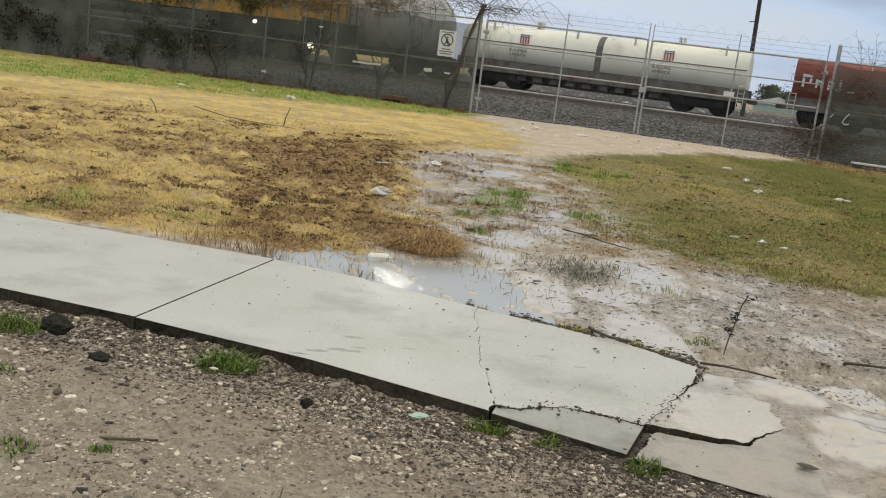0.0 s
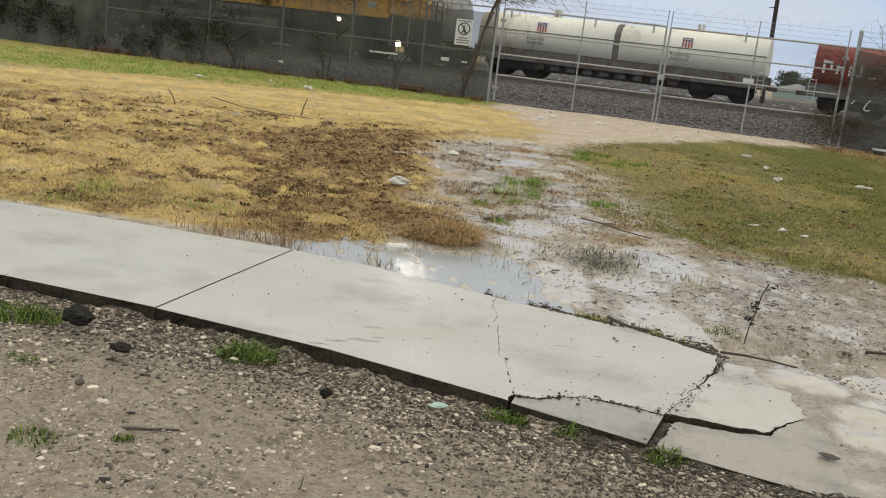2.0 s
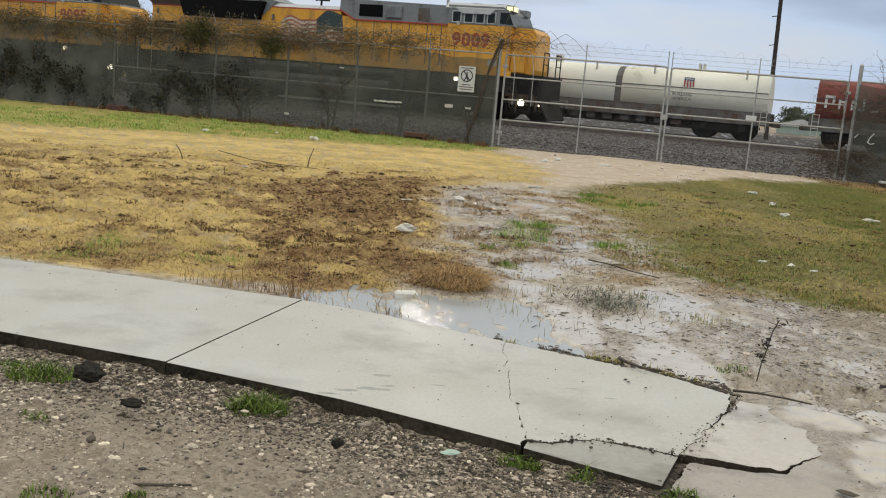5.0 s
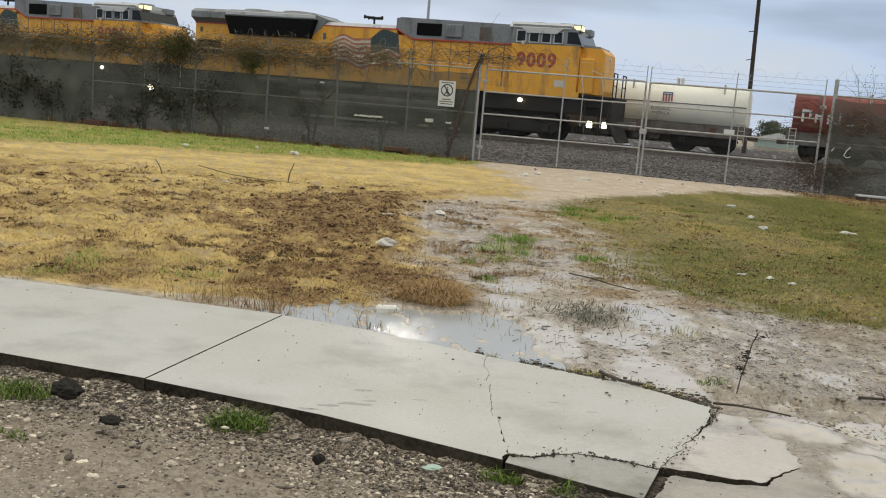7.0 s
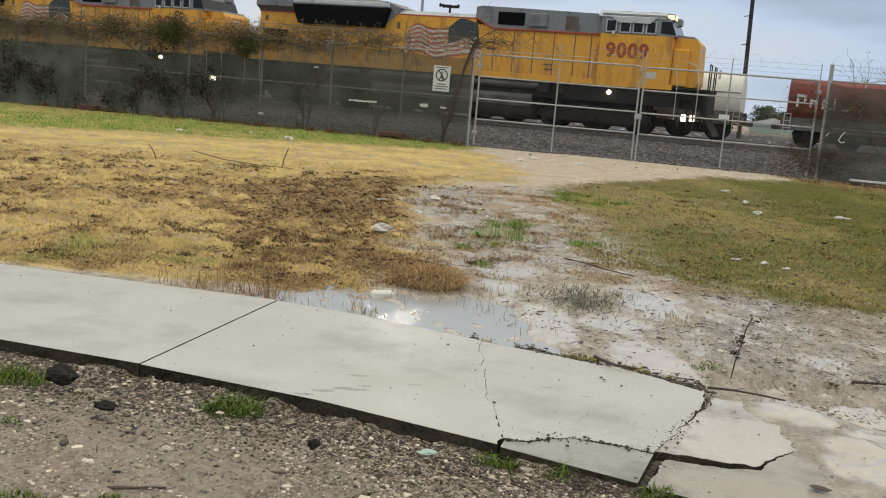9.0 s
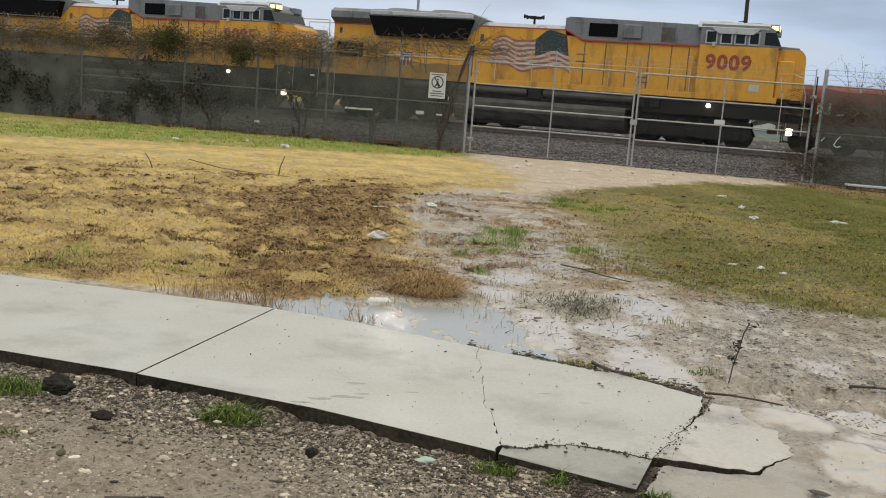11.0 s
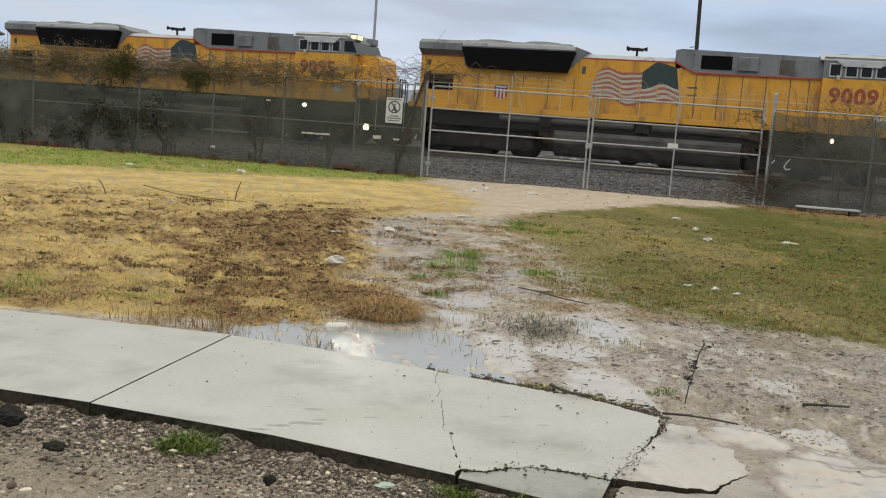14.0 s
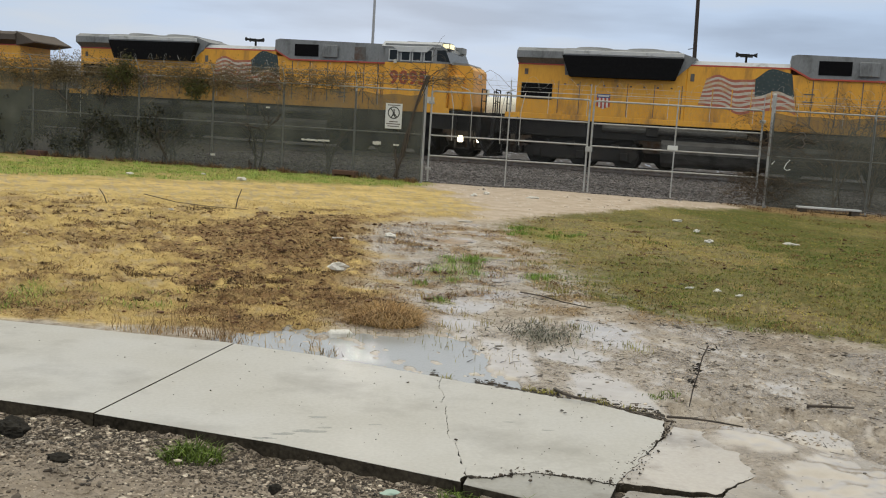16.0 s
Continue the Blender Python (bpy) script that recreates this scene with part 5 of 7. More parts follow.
def barbed_arm(fence, s, z=2.46, lean=-0.22, pale=False):
    bm = B()
    pipe(bm, [(s, 0, z), (s, lean * 0.4, z + 0.2), (s, lean, z + 0.36)], 0.016)
    part("barb_arm", bm, M_GALV, fence)


def razor_coil(fence, s0, s1, z, r=0.17, pitch=0.42):
    bm = B()
    n = int((s1 - s0) / pitch * 12)
    pts = [(s0 + pitch * k / 12 + 0.05 * math.sin(k * 0.7), r * math.cos(k * math.tau / 12), z + r * math.sin(k * math.tau / 12) + 0.03 * math.sin(k * 0.23)) for k in range(n)]
    bm.free()
    tagged(tubes("razor_wire", [(a, b, 0.0025, 0.0025) for a, b in zip(pts, pts[1:])], M_GALV, fence), "loose coil of razor wire")


def build_fence():
    rnd = random.Random(5)
    runs = (("left", [-30, -27, -24, -21, -18.4, -15.9, -13.7, -11.5, -8.35, -6.2, -4.2, -2.2, -0.32]), ("right", [8.62, 11.1, 13.6, 16.1, 18.6, 21.1]))
    for side, posts in runs:
        f = thing("fence", "chain-link fence hung with dark woven privacy screen", "fence", fence_pose(0), "fence runs")
        for k, s in enumerate(posts):
            bm = B()
            big = s in (-0.32, 8.62)
            r = 0.05 if big else 0.03
            rod(bm, (s, 0, -0.25), (s, 0, 2.82 if big else 2.46), r, 12)
            if big:
                rod(bm, (s, 0, 2.82), (s, 0, 2.86), r * 1.15, 12, r * 0.5)
            part("post", bm, M_GALV, f)
            if not big:
                barbed_arm(f, s)
        a, b = posts[0], posts[-1]
        for z, r in ((2.44, 0.021), (1.28, 0.017)):
            bm = B()
            rod(bm, (a, 0.0, z), (b, 0.0, z), r, 8)
            part("top_rail" if z > 2 else "middle_rail", bm, M_GALV, f)
        segs = [((a, -0.07 - 0.075 * k, 2.58 + 0.115 * k), (b, -0.07 - 0.075 * k, 2.58 + 0.115 * k), 0.004, 0.004) for k in range(3)]
        for k in range(int((b - a) / 0.13)):
            for q in range(3):
                x = a + k * 0.13 + 0.04 * q
                y, z = -0.07 - 0.075 * q, 2.58 + 0.115 * q
                segs.append(((x, y - 0.02, z - 0.02), (x, y + 0.02, z + 0.02), 0.003, 0.003))
        tubes("barbed_wire", segs, M_WIRE, f)
        bm = B()
        chain_link(bm, a, b, 0.04, 2.44)
        part("chain_link_mesh", bm, M_WIRE, f)
        for k, (p, q) in enumerate(zip(posts, posts[1:])):
            low = side == "left" and q <= -11.5
            part("privacy_screen", screen_cloth(p, q, 0.02, 2.36 + rnd.uniform(-0.04, 0.04), 10 + k + (50 if side == "right" else 0)), M_SCREEN2 if low else M_SCREEN, f, "dark see-through privacy cloth")
        razor_coil(f, max(a, -9), min(b, 16), 2.86)
    # double gate
    for a, b in ((-0.14, 4.02), (4.12, 8.38)):
        g = thing("chain_link_gate", "closed galvanised pipe gate with bare chain-link mesh", "gate", fence_pose(0), "gate leaves")
        drop = -0.004 * a
        m = (a + b) / 2
        for s in (a, b, m):
            bm = B()
            rod(bm, (s, 0, 0.06 + drop), (s, 0, 2.44 + drop), 0.026 if s != m else 0.02, 10)
            part("upright", bm, M_GALV, g)
            bm = B()
            rod(bm, (s, 0, 2.44 + drop), (s, 0, 2.84 + drop), 0.014, 6)
            part("wire_holder", bm, M_GALV, g)
        for z in (0.74, 1.28, 1.86, 2.44):
            bm = B()
            if z > 2:
                pipe(bm, [(a, 0, z - 0.06 + drop), (a + 0.02, 0, z - 0.02 + drop), (a + 0.07, 0, z + drop), (b - 0.07, 0, z + drop), (b - 0.02, 0, z - 0.02 + drop), (b, 0, z - 0.06 + drop)], 0.024, 8)
            else:
                rod(bm, (a, 0, z + drop), (b, 0, z + drop), 0.019, 8)
            part("rail", bm, M_GALV, g)
        bm = B()
        chain_link(bm, a, b, 0.08, 2.42, 0.03)
        part("chain_link_mesh", bm, M_WIRE, g)
        bm = B()
        for k in range(3):
            z = 2.56 + 0.12 * k
            rod(bm, (a, 0, z + drop), (b, 0, z + drop), 0.004, 3)
        part("barbed_wire", bm, M_WIRE, g)
        for z in (0.35, 2.1):
            s = a if a < 2 else b
            bm = B()
            box(bm, s - 0.07, s + 0.07, -0.05, 0.05, z, z + 0.08, 0.01)
            part("hinge", bm, M_GALV, g)
        razor_coil(g, a, b, 2.78, 0.15, 0.5)
    lock = thing("gate_latch", "galvanised drop latch with chain where the gate leaves meet", "latch", fence_pose(4.07, -0.05, 1.1))
    bm = B()
    box(bm, -0.09, 0.09, -0.03, 0.0, 0.0, 0.14, 0.01)
    rod(bm, (0.05, -0.02, -0.9), (0.05, -0.02, 0.1), 0.012)
    part("latch_plate", bm, M_GALV, lock)
    plate = thing("gate_tag", "small pale tag wired to the gate", "sign", fence_pose(6.2, -0.04, 1.34))
    bm = B()
    box(bm, -0.13, 0.13, -0.006, 0.0, -0.06, 0.06, 0.004)
    part("tag_plate", bm, M_SIGN, plate)


def build_sign():
    sg = thing("warning_sign", "white no-trespassing sign with a crossed-out ring, wired to the fence", "sign", fence_pose(-1.13, -0.10, 1.72))
    bm = B()
    box(bm, -0.225, 0.225, -0.004, 0.004, -0.335, 0.335, 0.003)
    part("sign_plate", bm, M_SIGN, sg)
    bm = B()
    n = 36
    for r0, r1 in ((0.135, 0.165),):
        for k in range(n):
            a, b = k * math.tau / n, (k + 1) * math.tau / n
            q = [bm.verts.new((r * math.cos(t), -0.007, 0.09 + r * math.sin(t))) for r, t in ((r0, a), (r1, a), (r1, b), (r0, b))]
            bm.faces.new(q)
    prism(bm, [(-0.10, 0.20), (-0.075, 0.215), (0.10, -0.02), (0.075, -0.035)], -0.009, -0.007, "y")
    part("ring", bm, M_INK, sg)
    bm = B()
    prism(bm, [(-0.03, 0.12), (0.03, 0.13), (0.02, 0.05), (0.06, -0.03), (0.035, -0.04), (-0.005, 0.02), (-0.05, -0.035), (-0.07, -0.02), (-0.03, 0.05)], -0.0075, -0.006, "y")
    rod(bm, (0.005, -0.008, 0.16), (0.005, -0.006, 0.16), 0.024, 10)
    part("pictogram", bm, M_INK, sg)
    for z0, z1, w in ((-0.16, -0.135, 0.12), (-0.22, -0.195, 0.19), (-0.28, -0.255, 0.16), (0.275, 0.30, 0.17)):
        bm = B()
        box(bm, -w, w, -0.007, -0.004, z0, z1)
        part("text_bar", bm, M_CARSILL, sg)


def fence_scraps():
    """Torn pale plastic caught in the mesh, and chalky paint strokes on the screen."""
    rnd = random.Random(12)
    for s, z, w, h in ((-3.24, 0.95, 0.78, 0.055), (-1.55, 0.98, 0.22, 0.10), (-1.02, 0.96, 0.16, 0.05), (-6.12, 0.38, 0.14, 0.06), (-4.6, 1.75, 0.12, 0.04)):
        t = thing("plastic_scrap", "torn strip of dirty white plastic caught in the fence mesh", "litter", fence_pose(s, -0.11, z), "scraps in the fence")
        bm = B()
        n = 10
        for i in range(n):
            x0, x1 = -w / 2 + w * i / n, -w / 2 + w * (i + 1) / n
            a, b = h * rnd.uniform(0.3, 0.6), h * rnd.uniform(0.3, 0.6)
            box(bm, x0, x1, -0.004 + rnd.uniform(-0.004, 0.004), 0.004, -a, b)
        part("strip", bm, M_RAILING, t)
    for s, z, pts in ((9.35, 1.72, ((-0.1, -0.16), (0.02, -0.18), (0.09, -0.08), (0.02, 0.02), (0.10, 0.10), (0.04, 0.2), (-0.08, 0.2))), (9.06, 1.08, ((0.06, 0.14), (-0.02, 0.04), (-0.07, -0.08), (0.0, -0.13), (0.09, -0.1))), (8.72, 1.12, ((-0.04, -0.04), (0.03, 0.05)))):
        t = thing("paint_scrawl", "pale paint scrawl on the dark fence screen", "graffiti", fence_pose(s, -0.115, z), "scrawls on the screen")
        bm = B()
        pipe(bm, [(x, 0, q) for x, q in pts], 0.012, 5)
        part("stroke", bm, M_CARSILL if s > 9.2 else M_SIGN, t)


build_fence()
build_sign()
fence_scraps()


# ---- woody plants ----
def grow(segs, p, d, length, r, depth, rnd, droop=0.0, leaves=None, wob=0.35):
    p, d = Vector(p), Vector(d).normalized()
    n = 3
    for k in range(n):
        q = p + d * (length / n)
        segs.append((tuple(p), tuple(q), r * (1 - 0.25 * k / n), r * (1 - 0.25 * (k + 1) / n)))
        p = q
        d = (d + Vector((rnd.uniform(-wob, wob), rnd.uniform(-wob, wob), rnd.uniform(-wob, wob) - droop))).normalized()
        if leaves is not None and depth <= 1:
            leaves.append(tuple(p))
        if depth > 0 and (k > 0 or depth > 1):
            for _ in range(rnd.choice((1, 1, 2))):
                e = (d + Vector((rnd.uniform(-1, 1), rnd.uniform(-0.6, 0.6), rnd.uniform(-0.5, 0.7)))).normalized()
                grow(segs, p, e, length * rnd.uniform(0.5, 0.75), r * 0.55, depth - 1, rnd, droop, leaves, wob)


def leaf_quads(points, size, rnd, spread=0.1, per=4):
    verts, faces = [], []
    for p in points:
        for _ in range(per):
            c = Vector(p) + Vector((rnd.gauss(0, spread), rnd.gauss(0, spread), rnd.gauss(0, spread)))
            a = Vector((rnd.gauss(0, 1), rnd.gauss(0, 1), rnd.gauss(0, 1))).normalized()
            b = a.orthogonal().normalized()
            s = size * rnd.uniform(0.5, 1.3)
            k = len(verts)
            verts += [tuple(c - a * s), tuple(c + b * s * 0.45), tuple(c + a * s), tuple(c - b * s * 0.45)]
            faces.append((k, k + 1, k + 2, k + 3))
    me = bpy.data.meshes.new("leaves")
    me.from_pydata(verts, [], faces)
    return me


def shrub(name, label, m, seed, height, stems, depth, leaf=None, leaf_size=0.05, per=4, wood=None, droop=0.0, category="shrub", spread=0.5, r=0.02, leafspread=0.1):
    rnd = random.Random(seed)
    sh = thing(name, label, category, m)
    segs, pts = [], []
    for k in range(stems):
        grow(segs, (rnd.uniform(-0.15, 0.15) * spread * 2, rnd.uniform(-0.1, 0.1), -0.05), (rnd.uniform(-spread, spread), rnd.uniform(-0.25, 0.25), 1), height * rnd.uniform(0.5, 0.8), r, depth, rnd, droop, pts)
    tubes("stem", segs, wood or M_BARK, sh, 4)
    if leaf:
        me = leaf_quads(pts, leaf_size, rnd, leafspread, per)
        me.materials.append(leaf)
        ob = new("leaves", me)
        ob.parent = sh
    return sh


def vine_tangle(s0, s1, z0, z1, n, seed, leaves=True, label="dry brown vine tangled over the fence top", leafmat=None):
    """Long looping dry runners draped along the fence top, with withered leaves."""
    rnd = random.Random(seed)
    vt = thing("vine", label, "vine", fence_pose(0), "fence vines")
    segs, pts = [], []
    for k in range(n):
        x, y, z = rnd.uniform(s0, s1), rnd.uniform(-0.12, 0.10), rnd.uniform(z0, z0 + 0.5 * (z1 - z0))
        dx, dz = rnd.choice((-1, 1)) * rnd.uniform(0.04, 0.14), rnd.uniform(0.0, 0.13)
        p = (x, y, z)
        for q in range(rnd.randint(5, 11)):
            x += dx
            z += dz
            dz -= rnd.uniform(0.0, 0.05) if z > (z0 + z1) / 2 else rnd.uniform(-0.03, 0.035)
            if z > z1:
                dz = -abs(dz)
            y = max(-0.3, min(0.25, y + rnd.uniform(-0.05, 0.05)))
            segs.append((p, (x, y, z), 0.006, 0.005))
            p = (x, y, z)
            pts.append(p)
    tagged(tubes("tangle", segs, M_VINE, vt), kind="stuff")
    if leaves:
        me = leaf_quads(pts, 0.024, rnd, 0.08, 6)
        me.materials.append(leafmat or M_VLEAF)
        ob = new("leaves", me)
        ob.parent = vt
        tagged(ob, kind="stuff")
    return vt


# Darker copy of the withered leaf: shade around the gate post is in its colour.
M_SHADELEAF = mat("shaded_withered_leaf", (0.085, 0.058, 0.035), (0.04, 0.03, 0.02), 0.8, rand=0.5, spec=0.1)
for k, (a, b, zb, zt, n) in enumerate(((-30, -22, 1.9, 2.9, 260), (-22, -15, 1.9, 2.9, 260), (-15, -11, 1.9, 2.85, 200), (-11, -8, 2.0, 2.95, 190), (-8, -4.7, 2.1, 2.85, 170), (-4.7, -2.2, 2.3, 2.8, 70))):
    vine_tangle(a, b, zb, zt, n, 30 + k)
vine_tangle(-1.7, 1.1, 2.45, 3.05, 60, 44, False, "bare tan vine runners arching over the gate post")
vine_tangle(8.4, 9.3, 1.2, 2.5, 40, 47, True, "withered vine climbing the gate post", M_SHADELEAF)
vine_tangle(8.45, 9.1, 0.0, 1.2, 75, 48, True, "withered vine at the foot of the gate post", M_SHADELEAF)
for s, sd, h, off in ((-8.75, 61, 1.6, -0.06), (-6.75, 62, 0.9, -0.05)):
    shrub("ivy_clump", "dark green leafy creeper clump over the fence top", fence_pose(s, off, 1.9), sd, h * 0.5, 4, 2, M_GLEAF, 0.035, 8, category="creeper", spread=0.3, r=0.015, leafspread=0.10)
for s, sd, h in ((-10.15, 71, 2.2), (-9.1, 72, 2.4), (-7.5, 73, 1.9), (-12.6, 74, 2.5), (-14.3, 75, 2.4), (-17, 76, 2.6), (-3.0, 77, 2.0), (-5.0, 78, 2.6)):
    shrub("bare_sapling", "leafless dark sapling growing behind the fence screen", fence_pose(s, 0.35), sd, h * 0.8, 2, 2, spread=0.25, r=0.03, category="sapling")
M_SCRUB = mat("dark_winter_scrub", (0.018, 0.021, 0.013), (0.04, 0.036, 0.022), 0.85, scale=3, rand=0.5, spec=0.1)
for s, off, sd, h, st, w in ((-10.45, 0.12, 171, 0.85, 6, 0.35), (-9.88, 0.10, 172, 1.9, 3, 0.12), (-9.0, 0.14, 173, 1.3, 5, 0.3), (-8.55, 0.12, 174, 2.0, 3, 0.15), (-7.65, 0.15, 175, 1.9, 3, 0.15), (-12.2, 0.18, 176, 1.5, 8, 0.6), (-13.1, 0.2, 177, 1.5, 8, 0.6), (-14.2, 0.2, 178, 1.6, 8, 0.6), (-15.4, 0.2, 179, 1.6, 8, 0.6), (-16.8, 0.2, 180, 1.6, 8, 0.6)):
    shrub("scrub_bush", "dark tangled scrub pressed against the back of the fence screen", fence_pose(s, off), sd, h * 0.8, st, 2, M_SCRUB, 0.05, 5, M_BARK, spread=w, r=0.022, category="scrub", leafspread=0.10)
shrub("bare_sapling", "thin dark leafless stem rising before the fence screen", fence_pose(-7.35, -0.12), 79, 1.0, 1, 2, spread=0.15, r=0.018, category="sapling")
shrub("stump", "short dark dead stump before the fence", fence_pose(-5.05, -0.12), 80, 0.45, 2, 0, spread=0.12, r=0.035, category="stump")
shrub("woody_vine", "twisted dark woody vine climbing to the gate post top", fence_pose(-0.95, -0.08), 81, 1.2, 1, 1, spread=0.1, r=0.03, category="vine")


def climbing_trunk():
    rnd = random.Random(8)
    vt = thing("climbing_vine", "bare woody vine leaning up to the gate post", "vine", fence_pose(0))
    bm = B()
    for j in range(3):
        pts = [(-1.05 + 0.78 * u + 0.06 * math.sin(6 * u + j), -0.11 + 0.05 * math.sin(9 * u + 2 * j), 0.1 + 2.72 * u) for u in [k / 14 for k in range(15)]]
        pipe(bm, pts, 0.026 - 0.006 * j, 6)
    part("trunk", bm, M_BARK, vt)
    segs = []
    for j in range(16):
        grow(segs, (-0.32 + rnd.uniform(-0.15, 0.15), -0.05, 2.75 + rnd.uniform(-0.2, 0.1)), (rnd.uniform(-0.7, 1.2), rnd.uniform(-0.3, 0.3), rnd.uniform(0.0, 0.8)), rnd.uniform(0.5, 0.95), 0.008, 1, rnd, 0.28)
    for j in range(8):
        grow(segs, (-1.9 + rnd.uniform(-1.3, 0.5), 0.1, 2.2), (rnd.uniform(-0.4, 0.4), 0, 1), rnd.uniform(0.5, 0.9), 0.009, 1, rnd, 0.05)
    tagged(tubes("twig_spray", segs, M_BARK, vt), kind="stuff")


climbing_trunk()
for s, off, sd, h in ((10.9, 2.0, 91, 2.9), (11.9, 2.6, 92, 3.1), (13.4, 2.2, 93, 3.2)):
    shrub("bare_bush", "leafless pale-twigged bush behind the fence", fence_pose(s, off), sd, h * 0.78, 4, 3, M_VLEAF, 0.03, 1, M_VINE, spread=0.35, r=0.022, category="bush")


# ---- things along the fence foot ----
def foot_things():
    d = thing("drain_box", "rusty low drain box with a dark opening under the fence", "drain box", fence_pose(-2.35, -0.22, -0.02))
    bm = B()
    box(bm, -0.32, 0.32, -0.16, 0.25, 0.10, 0.22, 0.015)
    box(bm, -0.32, -0.24, -0.14, 0.25, -0.1, 0.12, 0.01)
    box(bm, 0.24, 0.32, -0.14, 0.25, -0.1, 0.12, 0.01)
    box(bm, -0.28, 0.28, 0.1, 0.14, -0.1, 0.12)
    part("box_shell", bm, mat("rusted_sheet", (0.11, 0.06, 0.04), RUST, 0.8, scale=8, bump=0.3), d)
    k = thing("brick_block", "dark red masonry block at the fence foot", "block", fence_pose(-11.25, -0.2, -0.02))
    bm = B()
    box(bm, -0.25, 0.28, -0.12, 0.12, 0.0, 0.19, 0.015)
    part("block", bm, mat("dark_red_masonry", (0.11, 0.05, 0.04), (0.07, 0.035, 0.03), 0.85, scale=14, bump=0.3), k)
    t = thing("timber_bench", "weathered pale plank on dark timbers at the fence foot", "plank", fence_pose(10.05, -0.6, -0.14))
    bm = B()
    box(bm, -0.75, 0.75, -0.14, 0.14, 0.20, 0.245, 0.008)
    part("plank", bm, M_ROOF, t, "pale weathered plank")
    for s in (-0.62, 0.62):
        bm = B()
        box(bm, s - 0.1, s + 0.1, -0.12, 0.12, 0.0, 0.2, 0.01)
        part("timber", bm, M_TIE, t)
    bm = B()
    box(bm, -0.8, 0.95, 0.05, 0.2, 0.0, 0.11, 0.01)
    part("sleeper", bm, M_TIE, t)


foot_things()


# ---- poles and far things ----
def far_things():
    po = thing("utility_pole", "dark leaning wooden utility pole beyond the tracks", "utility pole", pose(20.85, 70, 0, 0, -1.6, 0))
    bm = B()
    rod(bm, (0, 0, -0.5), (0, 0, 13.5), 0.17, 14, 0.13)
    part("shaft", bm, M_POLE, po)
    bm = B()
    for z in (6.6, 8.6):
        rod(bm, (-0.5, 0, z), (0.0, 0, z + 0.08), 0.03)
    part("bracket", bm, M_POLE, po)
    ma = thing("light_mast", "slim pale steel mast beyond the tracks", "mast", pose(-3.3, 80, 0))
    bm = B()
    rod(bm, (0, 0, -0.5), (0, 0, 16), 0.14, 12, 0.09)
    part("shaft", bm, M_MAST, ma)
    rnd = random.Random(3)
    for k, (x, y, h, w) in enumerate(((64.5, 200, 4.3, 3.2), (70.5, 206, 3.4, 2.6), (90, 220, 5, 4), (-150, 330, 7, 6), (-120, 340, 6, 6), (120, 260, 6, 5), (150, 280, 6, 5))):
        tr = thing("distant_tree", "dark green rounded tree far beyond the tracks", "tree", pose(x, y, 0), "distant trees")
        bm, pts = B(), []
        rod(bm, (0, 0, -0.3), (0, 0, h * 0.5), 0.25, 8, 0.15)
        for j in range(9):
            a = rnd.uniform(0, math.tau)
            e = (w * 0.6 * math.cos(a), w * 0.6 * math.sin(a), h * rnd.uniform(0.4, 0.95))
            rod(bm, (0, 0, h * rnd.uniform(0.2, 0.45)), e, 0.1, 5, 0.03)
        part("trunk", bm, M_BARK, tr)
        for j in range(420):
            a, q = rnd.uniform(0, math.tau), math.sqrt(rnd.random())
            zz = rnd.uniform(0.0, 1)
            rr = w * q * (1 - 0.75 * max(0, zz - 0.4) ** 1.2) * (0.85 + 0.3 * math.sin(3 * a + k))
            pts.append((rr * math.cos(a), rr * math.sin(a), h * (0.12 + 0.85 * zz)))
        me = leaf_quads(pts, 0.3, rnd, 0.25, 5)
        me.materials.append(M_FARLEAF)
        ob = new("crown", me)
        ob.parent = tr
    sh = thing("shed", "small pale green shed with a pitched roof beyond the tracks", "shed", pose(36.5, 110, 0, 0, 0, -20))
    bm = B()
    box(bm, -2.5, 2.5, -1.5, 1.5, 0, 1.0)
    part("wall", bm, M_SHED, sh)
    bm = B()
    prism(bm, [(-2.8, 0.95), (0, 1.75), (2.8, 0.95), (2.8, 0.88), (-2.8, 0.88)], -1.7, 1.7, "y")
    part("roof", bm, M_ROOF, sh, "pale pitched roof")


far_things()


# ---- grass, weeds ----
def fan_samples(n, r0, r1, seed, half=32.0, power=1.0):
    rng = np.random.default_rng(seed)
    u = rng.random(n)
    if power == 1.0:
        r = r0 * (r1 / r0) ** u
    else:
        e = 1 - power
        r = (r0 ** e + u * (r1 ** e - r0 ** e)) ** (1 / e)
    a = np.radians(rng.uniform(-half, half, n))
    return r * np.sin(a), r * np.cos(a), r, rng


